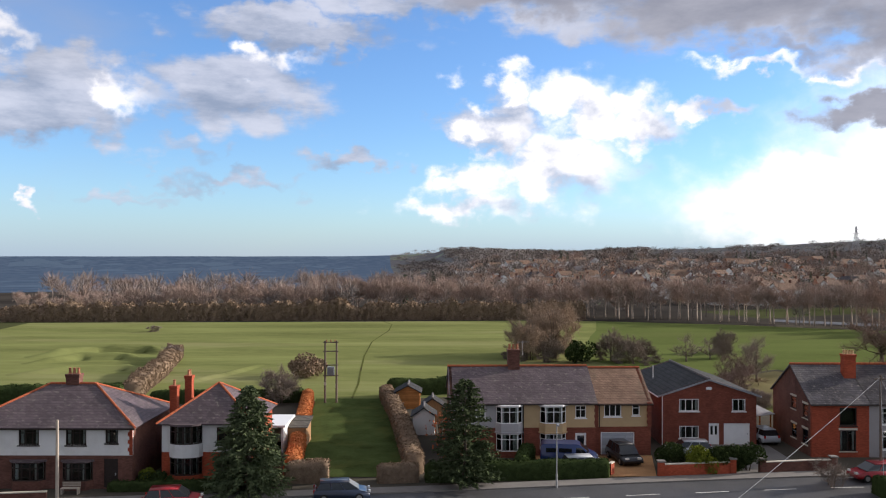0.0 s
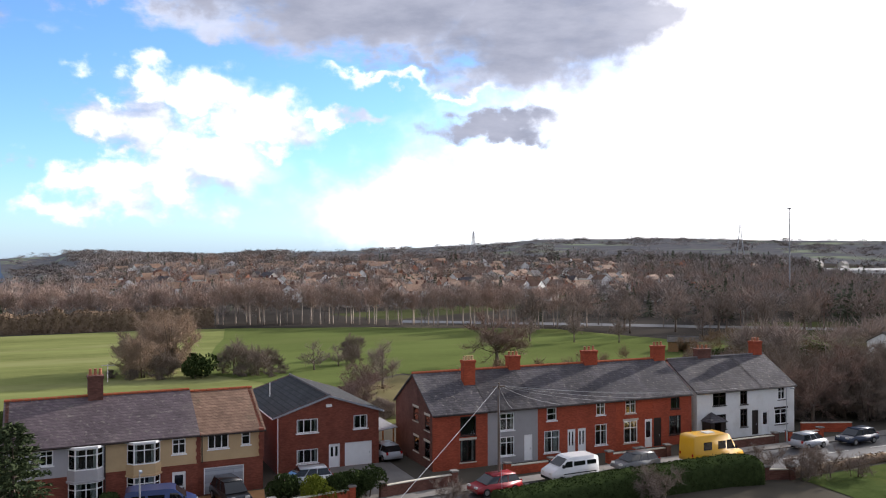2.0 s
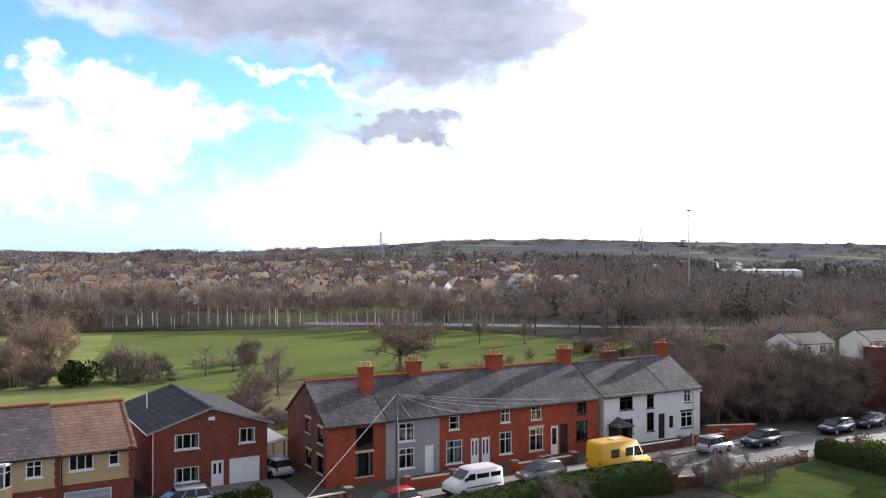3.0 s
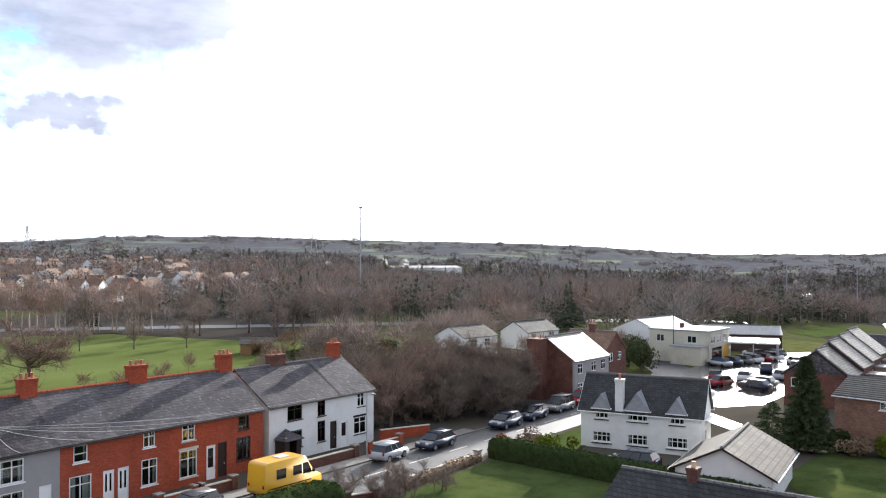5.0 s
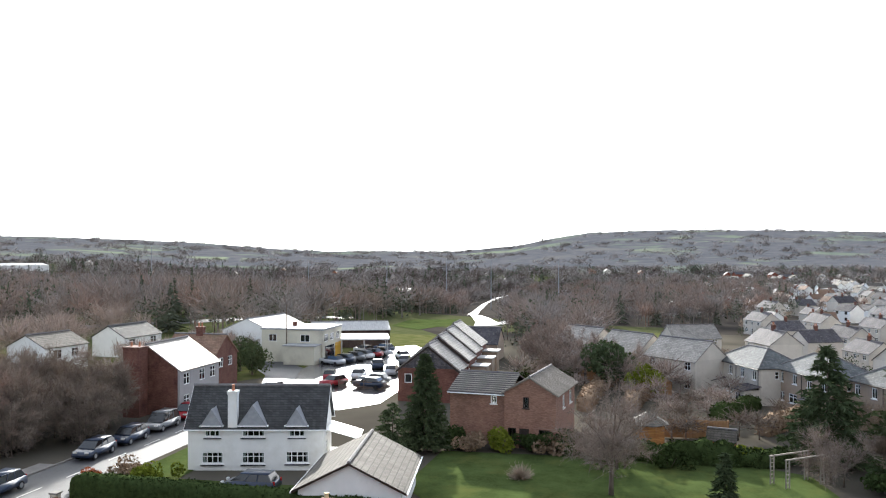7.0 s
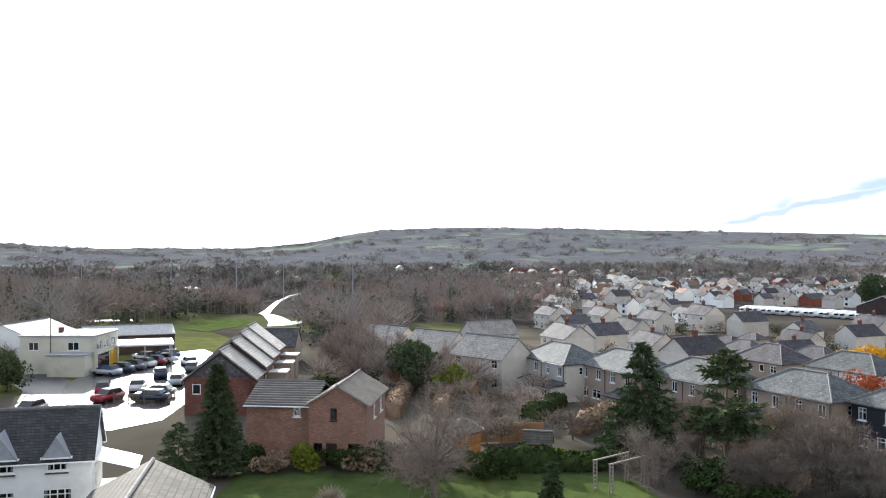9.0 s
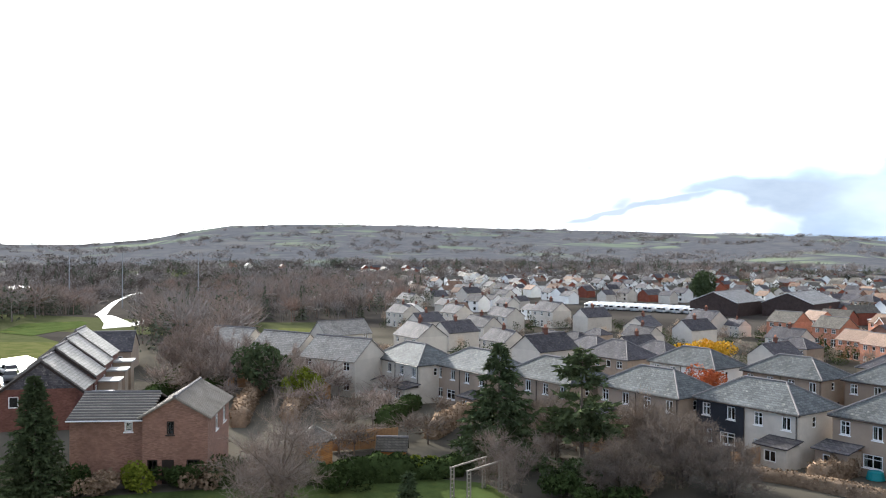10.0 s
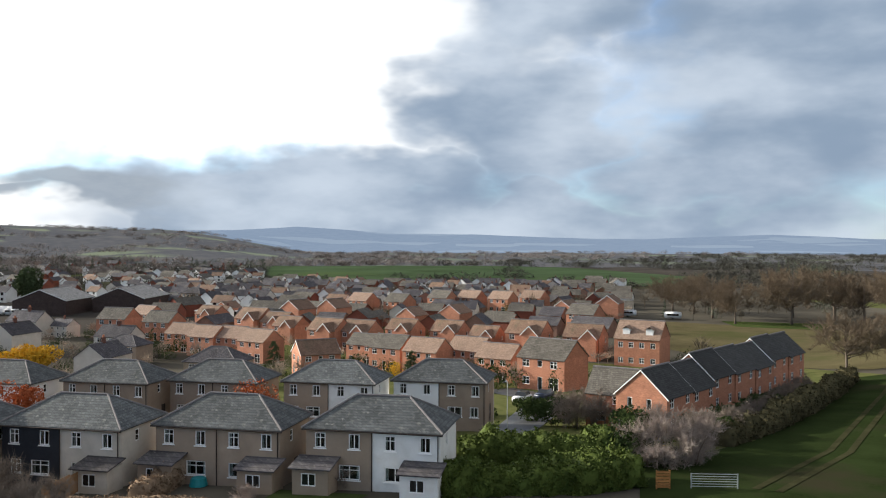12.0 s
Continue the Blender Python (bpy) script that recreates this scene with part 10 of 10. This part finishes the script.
garden_wall([(57.4, 63.6), (59.4, 62.8)], 0.8, BRICK_DARK, "low stone-capped garden wall", ((57.4, 63.6), (59.4, 62.8)))
garden_wall([(60.0, 63.9), (68, 64.3), (74.6, 64.6)], 0.5, STONE, "low rubble wall by the lane", ((74.6, 64.6),))
garden_wall([(-37, 62.2), (-29.5, 63.2)], 0.7, BRICK_DARK, "low front wall of a semi")
garden_wall([(13.8, 70.6), (14.2, 71.2)], 1.0, BRICK_RED, "brick gate pier by a hedge")


def board_fence(path, h, label, material=None, gap=0.0, board=0.16, name="board_fence", posts=True):
    t = thing(name, Matrix.Identity(4), label, "fence")
    for (xa, ya), (xb, yb) in zip(path, path[1:]):
        ln = math.hypot(xb - xa, yb - ya)
        rot = math.degrees(math.atan2(yb - ya, xb - xa))
        k = max(1, round(ln / 1.8))
        for i in range(k + 1):
            x, y = xa + (xb - xa) * i / k, ya + (yb - ya) * i / k
            bm = bmesh.new()
            box(bm, -0.06, 0.06, -0.06, 0.06, -0.2, h + 0.1, pose(x, y, terrain(x, y), 0, 0, rot))
            part("post", bm, material or FENCEWOOD, t)
            if i < k:
                w = ln / k - 0.12
                m = pose(x, y, terrain(x, y), 0, 0, rot)
                bm = bmesh.new()
                us = [0.06]
                while us[-1] + board < 0.06 + w:
                    us.append(us[-1] + board)
                if not gap:
                    ring = [p_ for j, u in enumerate(us[:-1]) for p_ in ((u, -0.02 - 0.014 * (j % 2)), (u + board, -0.02 - 0.014 * (j % 2)))]
                    prism(bm, ring + [(us[-1], 0.0), (us[0], 0.0)], 0.05, h, m)
                for j, u in enumerate(us[:-1] if gap else []):
                    box(bm, u, u + board - gap - 0.004, -0.02 + 0.012 * (j % 2), 0.0 + 0.012 * (j % 2), 0.05, h, m)
                box(bm, 0.05, 0.07 + w, 0.015, 0.05, h * 0.25, h * 0.25 + 0.08, m), box(bm, 0.05, 0.07 + w, 0.015, 0.05, h * 0.8, h * 0.8 + 0.08, m)
                part("panel", bm, material or FENCEWOOD, t)


board_fence([(107.2, 21.9), (108.3, 15.8)], 1.8, "warm brown board fence across a garden")
board_fence([(96.5, -82.2), (88.4, -76.0)], 1.2, "white picket fence by an estate road", WHITE_WALL, 0.05)
board_fence([(97.4, -10.8), (100.0, -15.4), (101.2, -17.3)], 1.6, "weathered board fence between back gardens")
board_fence([(110.6, -7.4), (104.6, -1.2)], 1.6, "weathered board fence between back gardens")
board_fence([(56, 118), (70, 118.5), (90, 116)], 1.0, "thin post-and-rail paddock fence", WOODPOLE, 0.1, 0.3)
board_fence([(127, 55), (127.5, 62)], 1.1, "low fence at the yard edge", WOODPOLE, 0.08)


def shed(x, y, rot, L, W, h, label, walls, cover, open_front=False):
    t = thing("garden_shed", pose(x, y, terrain(x, y), 0, 0, rot), label, "shed")
    s = sides(L, W)
    door_o = (L * 0.35, L * 0.65, 0.05, h * 0.85)
    wall(t, s["front"], L, [(0, h, walls)], [door_o, (L * 0.75, L * 0.93, h * 0.45, h * 0.8)], 0.08)
    window(t, s["front"], L * 0.75, L * 0.93, h * 0.45, h * 0.8, 1, 0, simple=True)
    if not open_front:
        door(t, s["front"], *door_o, walls)
    for k, ln in (("left", W), ("right", W), ("back", L)):
        wall(t, s[k], ln - (0.08 if k != "back" else 0), [(0, h, walls)], [], 0.08, u_start=0.08 if k != "back" else 0.0)
    for xx in (-L / 2, L / 2 - 0.08):
        gable_wall(t, xx, W, h, h + 0.7, walls, 0.08)
    roof(t, L, W, h, h + 0.75, "gable", cover, gutter=False, over=0.25, verge=0.2)


shed(-4.2, 102.6, 90, 3.2, 2.8, 2.1, "orange timber summer shed with a dark roof", SHEDWOOD, TILE_DARK)
shed(-2.0, 87.8, 90, 2.8, 2.2, 2.1, "pale blue-grey painted garden shed", WHITE_WALL, TILE_DARK)
shed(-1.2, 94.5, 90, 2.6, 2.2, 1.9, "old dark-roofed garden shed", FENCEWOOD, TILE_DARK)
shed(114.0, 142.0, -40, 5.5, 3.8, 2.1, "small grey shed with an open front in a paddock", FENCEWOOD, TILE_GREY, True)
shed(106.0, 16.6, 75, 2.4, 1.2, 0.7, "low pale garden store by a fence", SHEDWOOD, TILE_GREY)
shed(149.0, 31, 5, 3.2, 2.4, 1.9, "garden shed on a long plot", FENCEWOOD, CORRUGATED)
shed(139, 21, 15, 3.0, 2.4, 1.9, "garden shed with a pale sheet roof", FENCEWOOD, CORRUGATED)
shed(127, 34, 5, 3.0, 2.0, 1.8, "garden shed with a pale sheet roof", WHITE_WALL, CORRUGATED)
t = thing("lean_to", pose(31.6, 88.0, 0), "timber lean-to with a clear corrugated roof", "lean-to")
bm = bmesh.new()
box(bm, -1.2, -1.1, -3, 3, 0, 2.1)
part("boarding", bm, SHEDWOOD, t)
for y in (-2.9, 0, 2.9):
    bm = bmesh.new()
    box(bm, 1.1, 1.22, y - 0.06, y + 0.06, 0, 2.4)
    part("post", bm, SHEDWOOD, t)
bm = bmesh.new()
slab(bm, [(-1.4, -3.2, 2.15), (1.5, -3.2, 2.5), (1.5, 3.2, 2.5), (-1.4, 3.2, 2.15)], 0.05)
part("roof", bm, CORRUGATED, t)

# pale frame on the lawn
t = thing("climbing_frame", pose(92.0, 12.6, terrain(92.0, 12.6), 0, 0, -52), "pale lattice pergola frame on a lawn", "pergola")
for x in (-2.0, 1.7):
    for y in (-0.75, 0.75):
        for d in (0, 0.35):
            bm = bmesh.new()
            box(bm, x + d - 0.04, x + d + 0.04, y - 0.04, y + 0.04, 0, 2.2)
            part("upright", bm, WOODPOLE_GREY, t)
        bm = bmesh.new()
        for i in range(7):
            box(bm, x, x + 0.35, y - 0.02, y + 0.02, 0.2 + i * 0.3, 0.24 + i * 0.3)
        part("lattice", bm, WOODPOLE_GREY, t)
for y in (-0.75, 0.75):
    bm = bmesh.new()
    box(bm, -2.1, 2.15, y - 0.05, y + 0.05, 2.2, 2.3)
    part("rail", bm, WOODPOLE_GREY, t)
# field gate and timber panel
t = thing("field_gate", pose(59.1, -42.4, terrain(59.1, -42.4), 0, 0, 32), "grey metal field gate standing ajar", "gate")
for x in (-1.75, 1.75):
    bm = bmesh.new()
    box(bm, x - 0.04, x + 0.04, -0.04, 0.04, 0.1, 1.25)
    part("stile", bm, METAL, t)
for i in range(6):
    bm = bmesh.new()
    tube(bm, [(-1.75, 0, 0.25 + i * 0.19), (1.75, 0, 0.25 + i * 0.19)], 0.025, 6)
    part("bar", bm, METAL, t)
t = thing("timber_gate", pose(62.4, -40.4, terrain(62.4, -40.4), 0, 0, 32), "orange-brown timber gate panel", "gate")
for x in (-0.5, 0.5):
    bm = bmesh.new()
    box(bm, x - 0.05, x + 0.05, -0.05, 0.05, 0, 1.5)
    part("post", bm, SHEDWOOD, t)
for i in range(6):
    bm = bmesh.new()
    box(bm, -0.45, 0.45, -0.02, 0.02, 0.15 + i * 0.22, 0.33 + i * 0.22)
    part("board", bm, SHEDWOOD, t)
# bench and garden clutter
t = thing("garden_bench", pose(-28.6, 65.2, 0), "pale wooden bench below a bay window", "bench")
bm = bmesh.new()
box(bm, -0.7, 0.7, -0.25, 0.2, 0.42, 0.46)
part("seat", bm, POLE_PALE, t)
for i in range(3):
    bm = bmesh.new()
    box(bm, -0.7, 0.7, 0.2, 0.23, 0.52 + i * 0.13, 0.6 + i * 0.13)
    part("back_slat", bm, POLE_PALE, t)
for x in (-0.62, 0.62):
    bm = bmesh.new()
    box(bm, x - 0.04, x + 0.04, -0.24, 0.22, 0, 0.42)
    part("leg", bm, POLE_PALE, t)
t = thing("garden_table", pose(93.9, -21.8, terrain(93.9, -21.8)), "teal covered garden table", "table")
bm = bmesh.new()
tube(bm, [(0, 0, 0.1), (0, 0, 0.7), (0, 0, 0.75)], [0.75, 0.6, 0.5], 12)
part("cover", bm, PLASTIC_TEAL, t)
t = thing("flower_tuft", pose(88.3, 33.6, 0), "spiky grey-green clump of pampas leaves on a lawn", "plant")
rng = np.random.default_rng(9)
v = unit(rng, 420)
v[:, 2] = np.abs(v[:, 2]) * 0.8 + 0.1
tri = slivers(rng, v * 0.1, v * np.array((1.5, 1.5, 1.7)) * rng.uniform(0.6, 1, (420, 1)), np.full(420, 0.035))
c = new("leaves", cloud_mesh("leaves", tri, TWIG_PALE))
c.parent = t
